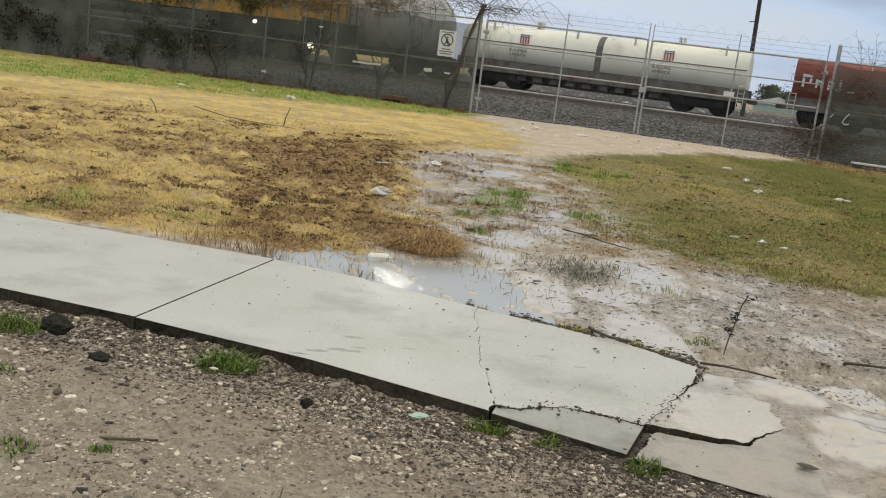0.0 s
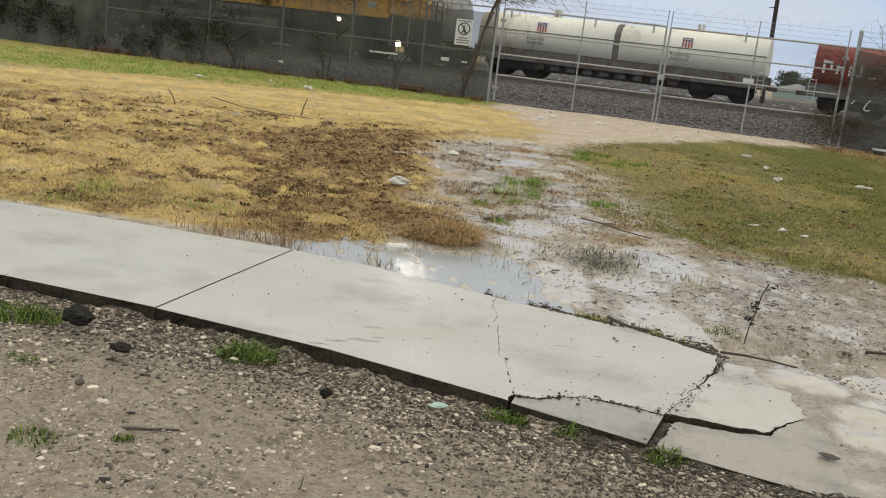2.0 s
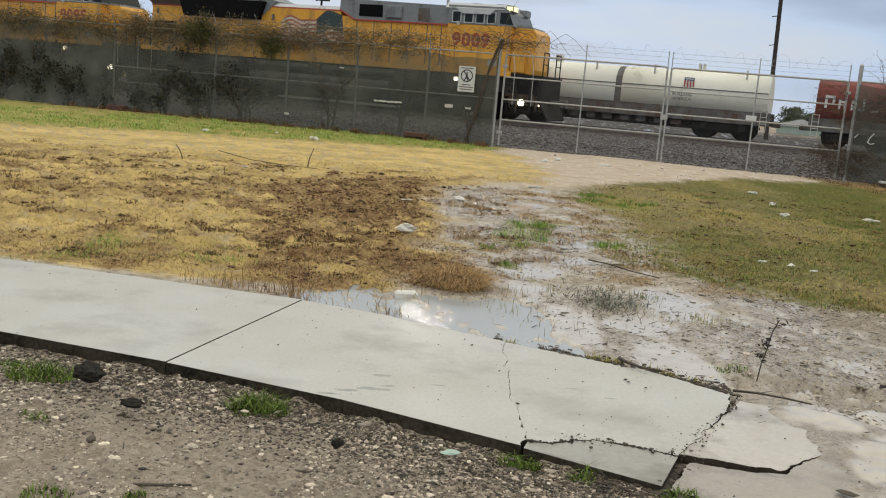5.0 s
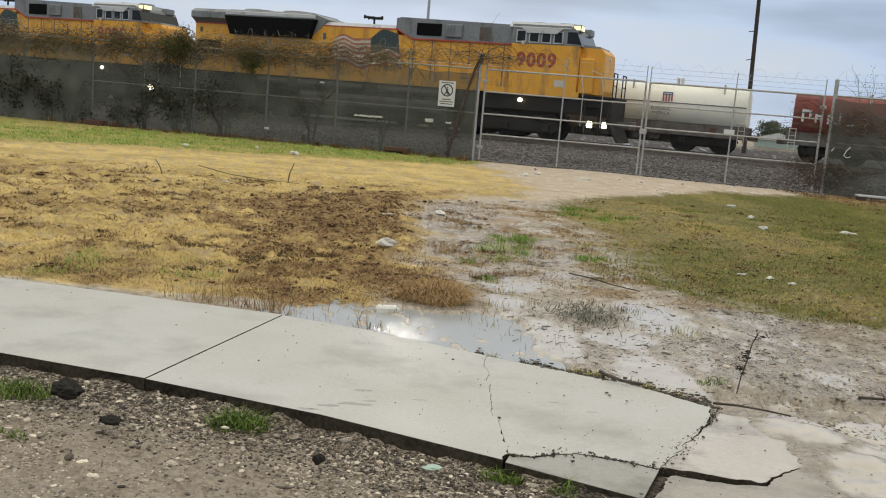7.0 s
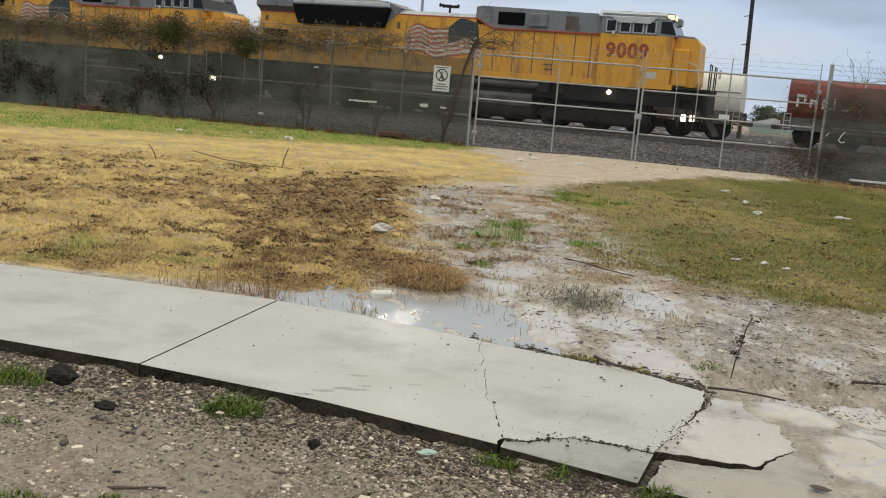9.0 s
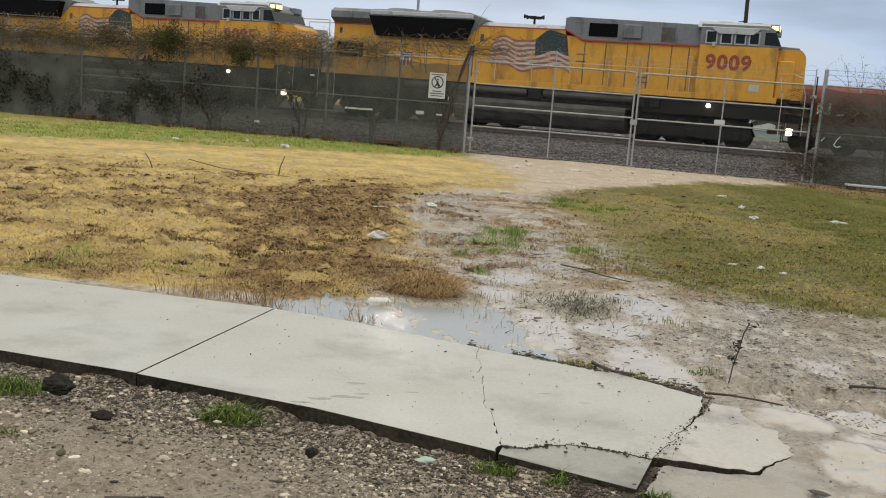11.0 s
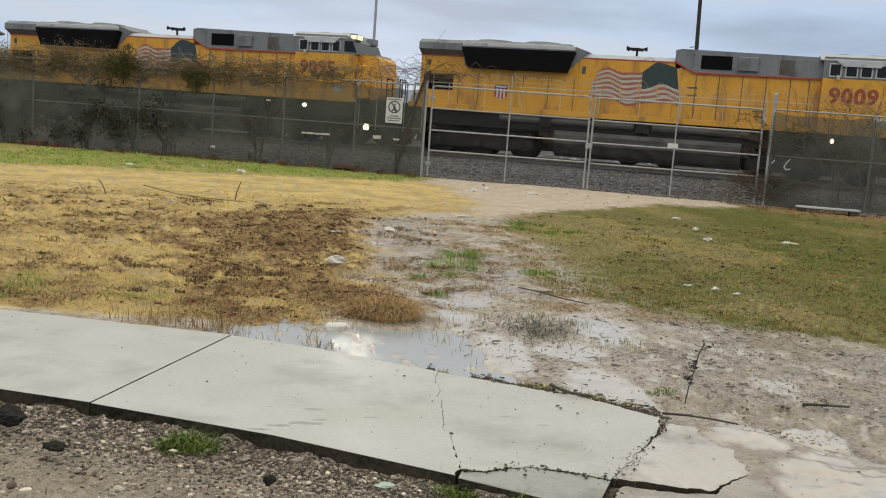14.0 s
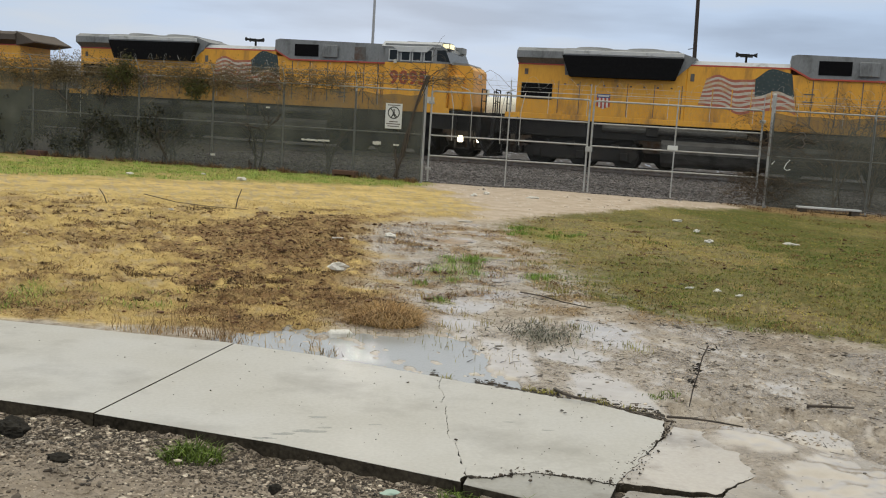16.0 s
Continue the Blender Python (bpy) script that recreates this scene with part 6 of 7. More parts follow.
def blades(name, x, y, z, h, w, rng, material, label, lean=0.5, kind="stuff", category="grass", parent=None):
    """Bent three-part blades, all in one mesh."""
    n = len(x)
    az, la = rng.uniform(0, math.tau, n), rng.uniform(0, math.tau, n)
    ln = lean * rng.random(n) ** 0.7
    cx, sx = np.cos(az) * w / 2, np.sin(az) * w / 2
    dx, dy = np.cos(la) * ln * h, np.sin(la) * ln * h
    V = np.empty((n, 5, 3), dtype=np.float32)
    V[:, 0] = np.stack((x - cx, y - sx, z - 0.004), -1)
    V[:, 1] = np.stack((x + cx, y + sx, z - 0.004), -1)
    V[:, 2] = np.stack((x + cx * 0.7 + dx * 0.35, y + sx * 0.7 + dy * 0.35, z + h * 0.55), -1)
    V[:, 3] = np.stack((x - cx * 0.7 + dx * 0.35, y - sx * 0.7 + dy * 0.35, z + h * 0.55), -1)
    V[:, 4] = np.stack((x + dx, y + dy, z + h * np.maximum(1 - 0.35 * ln, 0.15)), -1)
    me = bpy.data.meshes.new(name)
    me.vertices.add(n * 5)
    me.vertices.foreach_set("co", V.ravel())
    base = (np.arange(n) * 5)[:, None]
    idx = np.concatenate((base + np.array((0, 1, 2, 3)), base + np.array((3, 2, 4))), 1).astype(np.int32).ravel()
    me.loops.add(n * 7)
    me.loops.foreach_set("vertex_index", idx)
    me.polygons.add(n * 2)
    st = np.stack((np.arange(n) * 7, np.arange(n) * 7 + 4), -1).astype(np.int32).ravel()
    me.polygons.foreach_set("loop_start", st)
    me.update(calc_edges=True)
    me.validate()
    me.materials.append(material)
    ob = new(name, me)
    if parent is not None:
        ob.parent = parent
        return ob
    return tagged(ob, label, category, kind=kind)


def sow(name, label, key, n, r0, r1, h0, h1, w, material, seed, lean=0.6, cut=0.25, power=1.0):
    x, y, r, rng = fan_samples(n, r0, r1, seed, power=power)
    zn = zones(x, y)
    wgt = key(zn, x, y)
    keep = (rng.random(n) < wgt) & (wgt > cut * rng.random(n)) & (y > back_y(x) + 0.02)
    x, y, r = x[keep], y[keep], r[keep]
    h = rng.uniform(h0, h1, len(x)) * (0.6 + 0.8 * fnoise(x * 2.2, y * 2.2, seed + 5))
    return blades(name, x, y, ground_z(x, y), h, w * (r / 7) ** 0.55, rng, material, label, lean)


def clumps(name, label, key, n, per, r0, r1, h0, h1, w, material, seed, radius=0.06, lean=0.8):
    x, y, r, rng = fan_samples(n, r0, r1, seed)
    wgt = key(zones(x, y), x, y)
    keep = rng.random(n) < wgt
    x, y, r = x[keep], y[keep], r[keep]
    k = rng.integers(per // 2, per, len(x))
    hs = rng.uniform(h0, h1, len(x))
    X, Y, H, R = (np.repeat(a, k) for a in (x, y, hs, r))
    X, Y = X + rng.normal(0, radius, len(X)), Y + rng.normal(0, radius, len(X))
    ok = (Y > back_y(X) + 0.015) & ((ground_z(X, Y) > WATER_Z - 0.003) | (rng.random(len(X)) < 0.12))
    X, Y, H, R = X[ok], Y[ok], H[ok], R[ok]
    return blades(name, X, Y, ground_z(X, Y), H * rng.uniform(0.5, 1.1, len(X)), w * (R / 7) ** 0.55, rng, material, label, lean)


sow("straw_grass", "short straw-coloured dormant lawn grass", lambda z, x, y: z["straw"] * (1 - z["dead"]) * (1 - 0.8 * z["green"]) * z["left"], 130000, 5.9, 16.5, 0.010, 0.028, 0.005, M_TAN, 101, 4.0)
sow("green_grass", "short bright green grass along the fence and in patches", lambda z, x, y: z["strip"], 150000, 6.5, 27, 0.02, 0.055, 0.006, M_GREEN, 102, 1.6)
sow("olive_grass", "short olive and straw grass beside the muddy track", lambda z, x, y: z["right"] * (1 - 0.75 * z["sunny"]), 110000, 6.3, 22, 0.010, 0.034, 0.005, M_OLIVE, 103, 3.4)
sow("yellow_grass", "yellow-green grass patches in the olive lawn", lambda z, x, y: z["right"] * z["sunny"] * (1 - 0.5 * z["lush"]), 80000, 6.3, 21, 0.010, 0.030, 0.005, M_YELLOWISH, 117, 3.6)
sow("straw_wisps", "pale dry wisps among the olive grass", lambda z, x, y: z["right"] * z["straw"], 30000, 6.3, 13, 0.012, 0.04, 0.005, M_TAN, 104, 2.2)
clumps("lawn_scraps", "brown and dark green scraps among the olive grass", lambda z, x, y: 0.5 * z["right"] * (fnoise(x * 1.7, y * 1.7, 131) > 0.5), 1500, 26, 6.6, 19, 0.015, 0.05, 0.006, M_WEED, 113, 0.08, 3.0)
clumps("lush_tufts", "dark green grass tufts along the lawn edge", lambda z, x, y: np.maximum(z["lush"], 0.35 * z["right"] * (fnoise(x * 1.1, y * 1.1, 135) > 0.52)), 2600, 34, 6.4, 16, 0.015, 0.05, 0.005, M_TUFT, 114, 0.07, 2.2)
sow("dead_weeds", "flattened dead brown weeds between lawn and mud", lambda z, x, y: z["dead"], 130000, 5.8, 17, 0.010, 0.040, 0.005, M_DEAD, 105, 5.0)
clumps("weed_clumps", "dark brown dead weed clumps in the lawn", lambda z, x, y: np.clip(z["dead"] * 0.9 + 0.10 * z["left"] * (y < 15), 0, 1), 1500, 40, 6.0, 17, 0.015, 0.06, 0.006, M_WEED, 106, 0.06, 3.4)
clumps("patch_tufts", "bright green grass tufts on the mud", lambda z, x, y: 0.9 * z["patch"], 2200, 40, 7.0, 16, 0.03, 0.09, 0.006, M_PATCH, 110, 0.05, 0.9)
clumps("sedge_clumps", "thin green sedge clumps on the wet mud", lambda z, x, y: 0.55 * z["wet"] * (y > 6.0) * (y < 12) * (x < 1.6), 620, 26, 5.6, 12, 0.03, 0.07, 0.004, M_OLIVE, 107, 0.06, 0.6)
clumps("mud_weeds", "brown weed scraps on the wet mud", lambda z, x, y: 0.8 * z["wet"] * (y > 7), 2600, 16, 5.2, 14, 0.006, 0.026, 0.006, M_WEED, 108, 0.08, 3.6)


clumps("fence_weeds", "dark weeds along the fence foot", lambda z, x, y: 0.9 * (np.abs((y - GATE[1]) * math.cos(FTH) - (x - GATE[0]) * math.sin(FTH) + 0.15) < 0.25) * ((x < 0.3) | (x > 9.4)), 9000, 30, 20, 30, 0.06, 0.22, 0.006, M_WEED, 111, 0.06, 0.8)
clumps("trampled_weeds", "dark matted weeds at the foot of the screened fence", lambda z, x, y: 0.9 * (x > 8.2) * z["dead"], 5000, 30, 18, 27, 0.03, 0.12, 0.006, M_WEED, 116, 0.09, 1.8)
clumps("fence_grass", "bright green grass along the fence foot", lambda z, x, y: 0.8 * z["strip"] * (y > 19), 3000, 34, 18, 28, 0.03, 0.10, 0.007, M_GREEN, 112, 0.09, 1.0)


def reed_edge():
    """Dead upright stalks standing in the puddle along the slab."""
    rng = np.random.default_rng(9)
    n = 430
    c = rng.uniform(-1.85, -0.35, 40)
    c[:22] = rng.uniform(-1.6, -0.9, 22)
    x = np.clip(c[rng.integers(0, 40, n)] + rng.normal(0, 0.03, n), -1.95, 0.0)
    y = back_y(x) + 0.03 + np.abs(rng.normal(0, 0.16, n))
    blades("dead_stalks", x, y, ground_z(x, y), rng.uniform(0.02, 0.13, n) * sst(-x, -0.2, 0.6), np.full(n, 0.005), rng, M_DEAD, "dead brown stalks standing in the puddle edge", 0.9)
    n = 3400
    a, q = rng.uniform(0, math.tau, n), np.sqrt(rng.random(n))
    q = q * (0.75 + 0.5 * fnoise(np.cos(a) * 1.7 + 5, np.sin(a) * 1.7 + 5, 88))
    x, y = -0.08 + 0.25 * q * np.cos(a), 6.62 + 0.30 * q * np.sin(a)
    blades("tan_tussock", x, y, np.maximum(ground_z(x, y), WATER_Z), 0.19 * (1.05 - 0.6 * q) * rng.uniform(0.4, 1.15, n), np.full(n, 0.006), rng, mat("tussock_straw", (0.50, 0.33, 0.14), (0.28, 0.165, 0.07), 0.8, rand=0.65), "matted tan grass tussock leaning over the puddle", 3.0, kind="", category="tussock")
    n = 150
    x = rng.uniform(-0.1, 0.75, n)
    y = np.interp(x, (-0.1, 0.75), (6.45, 5.6)) + rng.normal(0, 0.28, n)
    ok = y > back_y(x) + 0.03
    x, y = x[ok], y[ok]
    blades("puddle_sedge", x, y, np.full(len(x), WATER_Z), rng.uniform(0.02, 0.06, len(x)), np.full(len(x), 0.003), rng, M_OLIVE, "sparse green sedge standing in the puddle", 0.5)


reed_edge()


def back_edge_grass():
    """Short sedge and weeds rooted along the slab's back edge."""
    rng = np.random.default_rng(33)
    n = 420
    c = rng.uniform(0.2, 1.3, 24)
    x = c[rng.integers(0, 24, n)] + rng.normal(0, 0.03, n)
    y = back_y(x) + 0.01 + np.abs(rng.normal(0, 0.04, n))
    blades("edge_sedge", x, y, ground_z(x, y), rng.uniform(0.01, 0.04, n), np.full(n, 0.004), rng, M_OLIVE, "short olive sedge along the slab's back edge", 2.0)


back_edge_grass()


def dark_mats():
    """Flattened dark patches of rotten weed in the straw lawn."""
    rng = np.random.default_rng(19)
    spots = [(-6.3, 12.3, 0.65, 0.16, 700), (-2.95, 14.0, 0.30, 0.2, 420), (-3.3, 11.2, 0.45, 0.14, 380), (-5.0, 9.0, 0.3, 0.12, 260), (-1.5, 12.4, 0.3, 0.2, 300), (-2.2, 7.9, 0.22, 0.1, 200)]
    for k in range(55):
        y = rng.uniform(6.6, 14.0)
        spots.append((rng.uniform(-0.50 * y, -0.4), y, rng.uniform(0.04, 0.12), rng.uniform(0.03, 0.07), int(rng.integers(25, 80))))
    X, Y, H = [], [], []
    for x, y, rx, ry, n in spots:
        X.append(rng.normal(x, rx * 0.55, n))
        Y.append(rng.normal(y, ry * 0.7, n))
        H.append(rng.uniform(0.012, 0.045, n))
    X, Y, H = (np.concatenate(a) for a in (X, Y, H))
    ok = Y > back_y(X) + 0.05
    X, Y, H = X[ok], Y[ok], H[ok]
    blades("rotten_weed_mats", X, Y, ground_z(X, Y), H, np.full(len(X), 0.009), rng, mat("rotten_weed", (0.17, 0.115, 0.06), (0.07, 0.048, 0.03), 0.85, rand=0.5, spec=0.1), "dark rotten weed patches in the lawn", 2.7)


dark_mats()


def grass_tuft(x, y, r, h, n, seed):
    rng = np.random.default_rng(seed)
    a, q = rng.uniform(0, math.tau, n), np.sqrt(rng.random(n))
    q = q * (0.8 + 0.4 * fnoise(np.cos(a) * 2 + seed, np.sin(a) * 2, 77))
    X, Y = x + r * q * np.cos(a), y + 0.7 * r * q * np.sin(a)
    return blades("grass_tuft", X, Y, np.maximum(ground_z(X, Y), -0.12), h * 0.8 * rng.uniform(0.25, 1.1, n) * (1.1 - 0.6 * q), np.full(n, 0.006), rng, M_TUFT, "green grass tuft beside the sidewalk edge", 1.7, kind="", category="grass tuft")


for k, (x, y, r, h, n) in enumerate(((-0.81, 3.80, 0.13, 0.15, 380), (-1.82, 3.98, 0.15, 0.15, 330), (0.27, 3.46, 0.08, 0.12, 170), (-1.29, 2.86, 0.09, 0.06, 120), (-1.02, 2.93, 0.05, 0.05, 60), (0.84, 3.22, 0.08, 0.09, 170), (-2.02, 4.1, 0.07, 0.08, 70), (1.45, 4.95, 0.12, 0.05, 90), (-1.62, 3.5, 0.06, 0.05, 60), (0.5, 3.36, 0.05, 0.10, 60))):
    grass_tuft(x, y, r, h, n, 300 + k)


# ---- stones, twigs, leaves, litter ----
def stone_base(seed):
    bm = B()
    bmesh.ops.create_icosphere(bm, subdivisions=1, radius=1)
    rnd = random.Random(seed)
    for v in bm.verts:
        v.co *= rnd.uniform(0.55, 1.2)
        v.co.z *= 0.7
    V = np.array([v.co[:] for v in bm.verts])
    bm.verts.index_update()
    F = np.array([[v.index for v in f.verts] for f in bm.faces])
    bm.free()
    return V, F


STONES = [stone_base(k) for k in range(5)]


def strew(name, label, x, y, z, size, rng, material, sink=0.35, flat=1.0):
    vs, fs, off = [], [], 0
    kind = rng.integers(0, 5, len(x))
    for k in range(5):
        i = np.nonzero(kind == k)[0]
        V, F = STONES[k]
        a = rng.uniform(0, math.tau, len(i))
        c, s = np.cos(a), np.sin(a)
        sx, sy = size[i] * rng.uniform(0.6, 1.6, len(i)), size[i] * rng.uniform(0.5, 1.2, len(i))
        px, py = V[None, :, 0] * sx[:, None], V[None, :, 1] * sy[:, None]
        P = np.stack((x[i, None] + px * c[:, None] - py * s[:, None], y[i, None] + px * s[:, None] + py * c[:, None], z[i, None] + (V[None, :, 2] + 0.7 - sink * 2) * size[i, None] * flat), -1)
        vs.append(P.reshape(-1, 3))
        fs.append((F[None] + (np.arange(len(i)) * len(V))[:, None, None] + off).reshape(-1, 3))
        off += len(i) * len(V)
    me = bpy.data.meshes.new(name)
    me.from_pydata(np.vstack(vs).tolist(), [], np.vstack(fs).tolist())
    me.materials.append(material)
    return tagged(new(name, me), label, "gravel", kind="stuff")


def build_gravel():
    rng = np.random.default_rng(77)
    n = 62000
    x, y = rng.uniform(-2.9, 1.6, n), rng.uniform(2.2, 4.6, n)
    d = front_y(x) - y
    ok = (d > 0.01) & (rng.random(n) < 0.14 + 0.86 * zones(x, y)["gravel"] * sst(fnoise(x * 3.1, y * 3.1, 91), 0.3, 0.62))
    x, y = x[ok], y[ok]
    size = np.exp(rng.normal(math.log(0.0040), 0.58, len(x)))
    pale = rng.random(len(x)) < 0.16
    strew("gravel", "brown and grey gravel pressed into wet soil", x[~pale], y[~pale], ground_z(x[~pale], y[~pale]), np.minimum(size[~pale], 0.022), rng, M_STONE)
    strew("pale_chips", "pale limestone chips in the wet soil", x[pale], y[pale], ground_z(x[pale], y[pale]), np.minimum(size[pale], 0.016), rng, M_PALE)
    # wet crumbs crowded along the edge; their dark colour also stands for its shade
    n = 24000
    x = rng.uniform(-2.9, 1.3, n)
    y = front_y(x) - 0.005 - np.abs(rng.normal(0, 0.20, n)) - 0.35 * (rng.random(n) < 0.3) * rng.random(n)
    strew("soil_crumbs", "dark crumbs of wet soil banked against the slab edge, darkened for its shade", x, y, ground_z(x, y), np.minimum(np.exp(rng.normal(math.log(0.0038), 0.55, n)), 0.011), rng, M_CRUMB, 0.34, 0.85)
    n = 12000
    x, y = rng.uniform(-2.6, 1.2, n), rng.uniform(2.2, 4.4, n)
    ok = (front_y(x) - y > 0.02) & (fnoise(x * 4.2, y * 4.2, 93) > 0.53)
    x, y = x[ok], y[ok]
    strew("soil_crumbs", "dark crumbs of wet soil among the gravel", x, y, ground_z(x, y), np.exp(rng.normal(math.log(0.0036), 0.6, len(x))), rng, M_CRUMB, 0.38, 0.7)
    # soil squeezed up along the cracks of the slabs
    line = np.array(((0.30, 3.60), (0.40, 3.60), (0.57, 3.69), (0.73, 3.65), (0.90, 3.59), (1.08, 3.92), (1.26, 4.25), (1.38, 4.50)))
    n = 520
    u = rng.uniform(0, len(line) - 1.001, n)
    i, fr = u.astype(int), u % 1
    c = line[i] * (1 - fr[:, None]) + line[i + 1] * fr[:, None]
    thick = fnoise(c[:, 0] * 9, c[:, 1] * 9, 95) ** 3 * 0.12
    x, y = c[:, 0] + rng.normal(0, 1, n) * thick, c[:, 1] + rng.normal(0, 1, n) * thick * 0.7
    strew("crack_soil", "dark soil crumbs lying along the slab cracks", x, y, np.full(n, -0.006), np.exp(rng.normal(math.log(0.0027), 0.6, n)), rng, M_CRUMB, 0.3)
    n = 320
    u = rng.random(n)
    x, y = 0.79 + 0.11 * u + rng.normal(0, 0.014, n), 3.29 + 0.29 * u + rng.normal(0, 0.014, n)
    strew("joint_soil", "dark soil packed into the open slab joint", x, y, np.full(n, -0.04), np.exp(rng.normal(math.log(0.008), 0.4, n)), rng, M_CRUMB, 0.3)
    n = 2600
    x = rng.uniform(0.55, 1.5, n)
    y = front_y(x) + 0.02 - np.abs(rng.normal(0, 0.09, n))
    strew("corner_soil", "dark soil and stones heaped against the broken slab corner", x, y, ground_z(x, y), np.minimum(np.exp(rng.normal(math.log(0.0046), 0.6, n)), 0.014), rng, M_CRUMB, 0.3, 0.8)
    n = 2600
    x = rng.uniform(0.2, 1.36, n)
    x = x[fnoise(x * 6, x * 0 + 3.3, 99) > 0.52]
    n = len(x)
    y = back_y(x) + np.abs(rng.normal(0, 0.05, n)) * (0.4 + 1.6 * fnoise(x * 7, x * 3, 96)) - 0.02
    strew("edge_soil", "dark soil and leaf scraps banked along the slab's back edge", x, y, np.maximum(ground_z(x, y), -0.012), np.exp(rng.normal(math.log(0.0042), 0.6, n)), rng, M_CRUMB, 0.3, 0.7)
    n = 26000
    x, y = rng.uniform(0.1, 4.0, n), rng.uniform(3.6, 12.0, n)
    zz = zones(x, y)
    ok = (y > back_y(x) + 0.02) & (rng.random(n) < 0.2 + zz["wet"]) & (fnoise(x * 3.1, y * 4.5, 97) > 0.50) & ((ground_z(x, y) > WATER_Z + 0.002) | (rng.random(n) < 0.06))
    x, y = x[ok], y[ok]
    strew("mud_scraps", "dark scraps of leaf and soil on the wet mud", x, y, np.maximum(ground_z(x, y), WATER_Z), np.exp(rng.normal(math.log(0.0046), 0.65, len(x))) * (y / 6) ** 0.5, rng, M_CRUMB, 0.42, 0.45)
    n = 15000
    x, y = rng.uniform(1.2, 4.6, n), rng.uniform(3.9, 8.6, n)
    z = zones(x, y)
    ok = (y > back_y(x) + 0.02) & (rng.random(n) < 0.2 + z["gravel"]) & (z["right"] < 0.5)
    x, y = x[ok], y[ok]
    strew("mud_gravel", "scattered pebbles on the wet mud", x, y, ground_z(x, y), np.exp(rng.normal(math.log(0.0055), 0.55, len(x))), rng, M_STONE, 0.35, 0.7)
    n = 20000
    x, y = rng.uniform(-5.5, 0.5, n), rng.uniform(6.2, 14.5, n)
    zz = zones(x, y)
    ok = (rng.random(n) < 0.75 * zz["dead"] ** 1.5) & (fnoise(x * 4, y * 4, 143) > 0.47) & (ground_z(x, y) > WATER_Z)
    x, y = x[ok], y[ok]
    strew("leaf_litter", "dark red-brown leaf scraps in the dead weeds", x, y, ground_z(x, y) + 0.008, np.exp(rng.normal(math.log(0.010), 0.5, len(x))) * (y / 8) ** 0.4, rng, M_LEAFBIT, 0.2, 0.6)
    n = 2600
    x, y = rng.uniform(1.7, 7.5, n), rng.uniform(6.8, 17, n)
    ok = (rng.random(n) < zones(x, y)["right"]) & (fnoise(x * 2.2, y * 2.2, 145) > 0.5)
    x, y = x[ok], y[ok]
    strew("leaf_litter", "brown leaf scraps in the olive grass", x, y, ground_z(x, y) + 0.008, np.exp(rng.normal(math.log(0.009), 0.5, len(x))) * (y / 8) ** 0.4, rng, M_LEAFBIT, 0.2, 0.6)
    # railway ballast
    n = 26000
    s, off = rng.uniform(-9, 17, n), rng.uniform(0.55, 1, n) ** 0 * (0.55 + 15 * rng.random(n) ** 1.6)
    x = GATE[0] + s * math.cos(FTH) - off * math.sin(FTH)
    y = GATE[1] + s * math.sin(FTH) + off * math.cos(FTH)
    strew("ballast", "dark grey crushed-stone railway ballast", x, y, ground_z(x, y), rng.uniform(0.022, 0.05, n), rng, M_BALLAST, 0.2)
    # larger stones, one by one
    for k in range(150):
        if k < 110:
            x = rng.uniform(-2.6, 1.2)
            y = float(front_y(x)) - 0.04 - 1.3 * rng.random() ** 1.5
        else:
            x, y = rng.uniform(1.3, 3.6), rng.uniform(4.7, 7.5)
        z = float(ground_z(np.array([x]), np.array([y]))[0])
        ob = new("stone", STONE_MESHES[k % 5] if k % 3 else STONE_PALE[k % 5])
        ob.parent = GROUND
        s = rng.uniform(0.006, 0.012)
        ob.matrix_basis = pose(x, y, z + 0.2 * s, rng.uniform(-20, 20), rng.uniform(-20, 20), rng.uniform(0, 360)) @ Matrix.Diagonal((s * 1.2, s, s, 1))


def stone_mesh(k, m):
    me = bpy.data.meshes.new("stone")
    V, F = STONES[k]
    me.from_pydata(V.tolist(), [], F.tolist())
    me.materials.append(m)
    return me


STONE_MESHES = [stone_mesh(k, M_STONE) for k in range(5)]
STONE_PALE = [stone_mesh(k, M_PALE) for k in range(5)]
build_gravel()


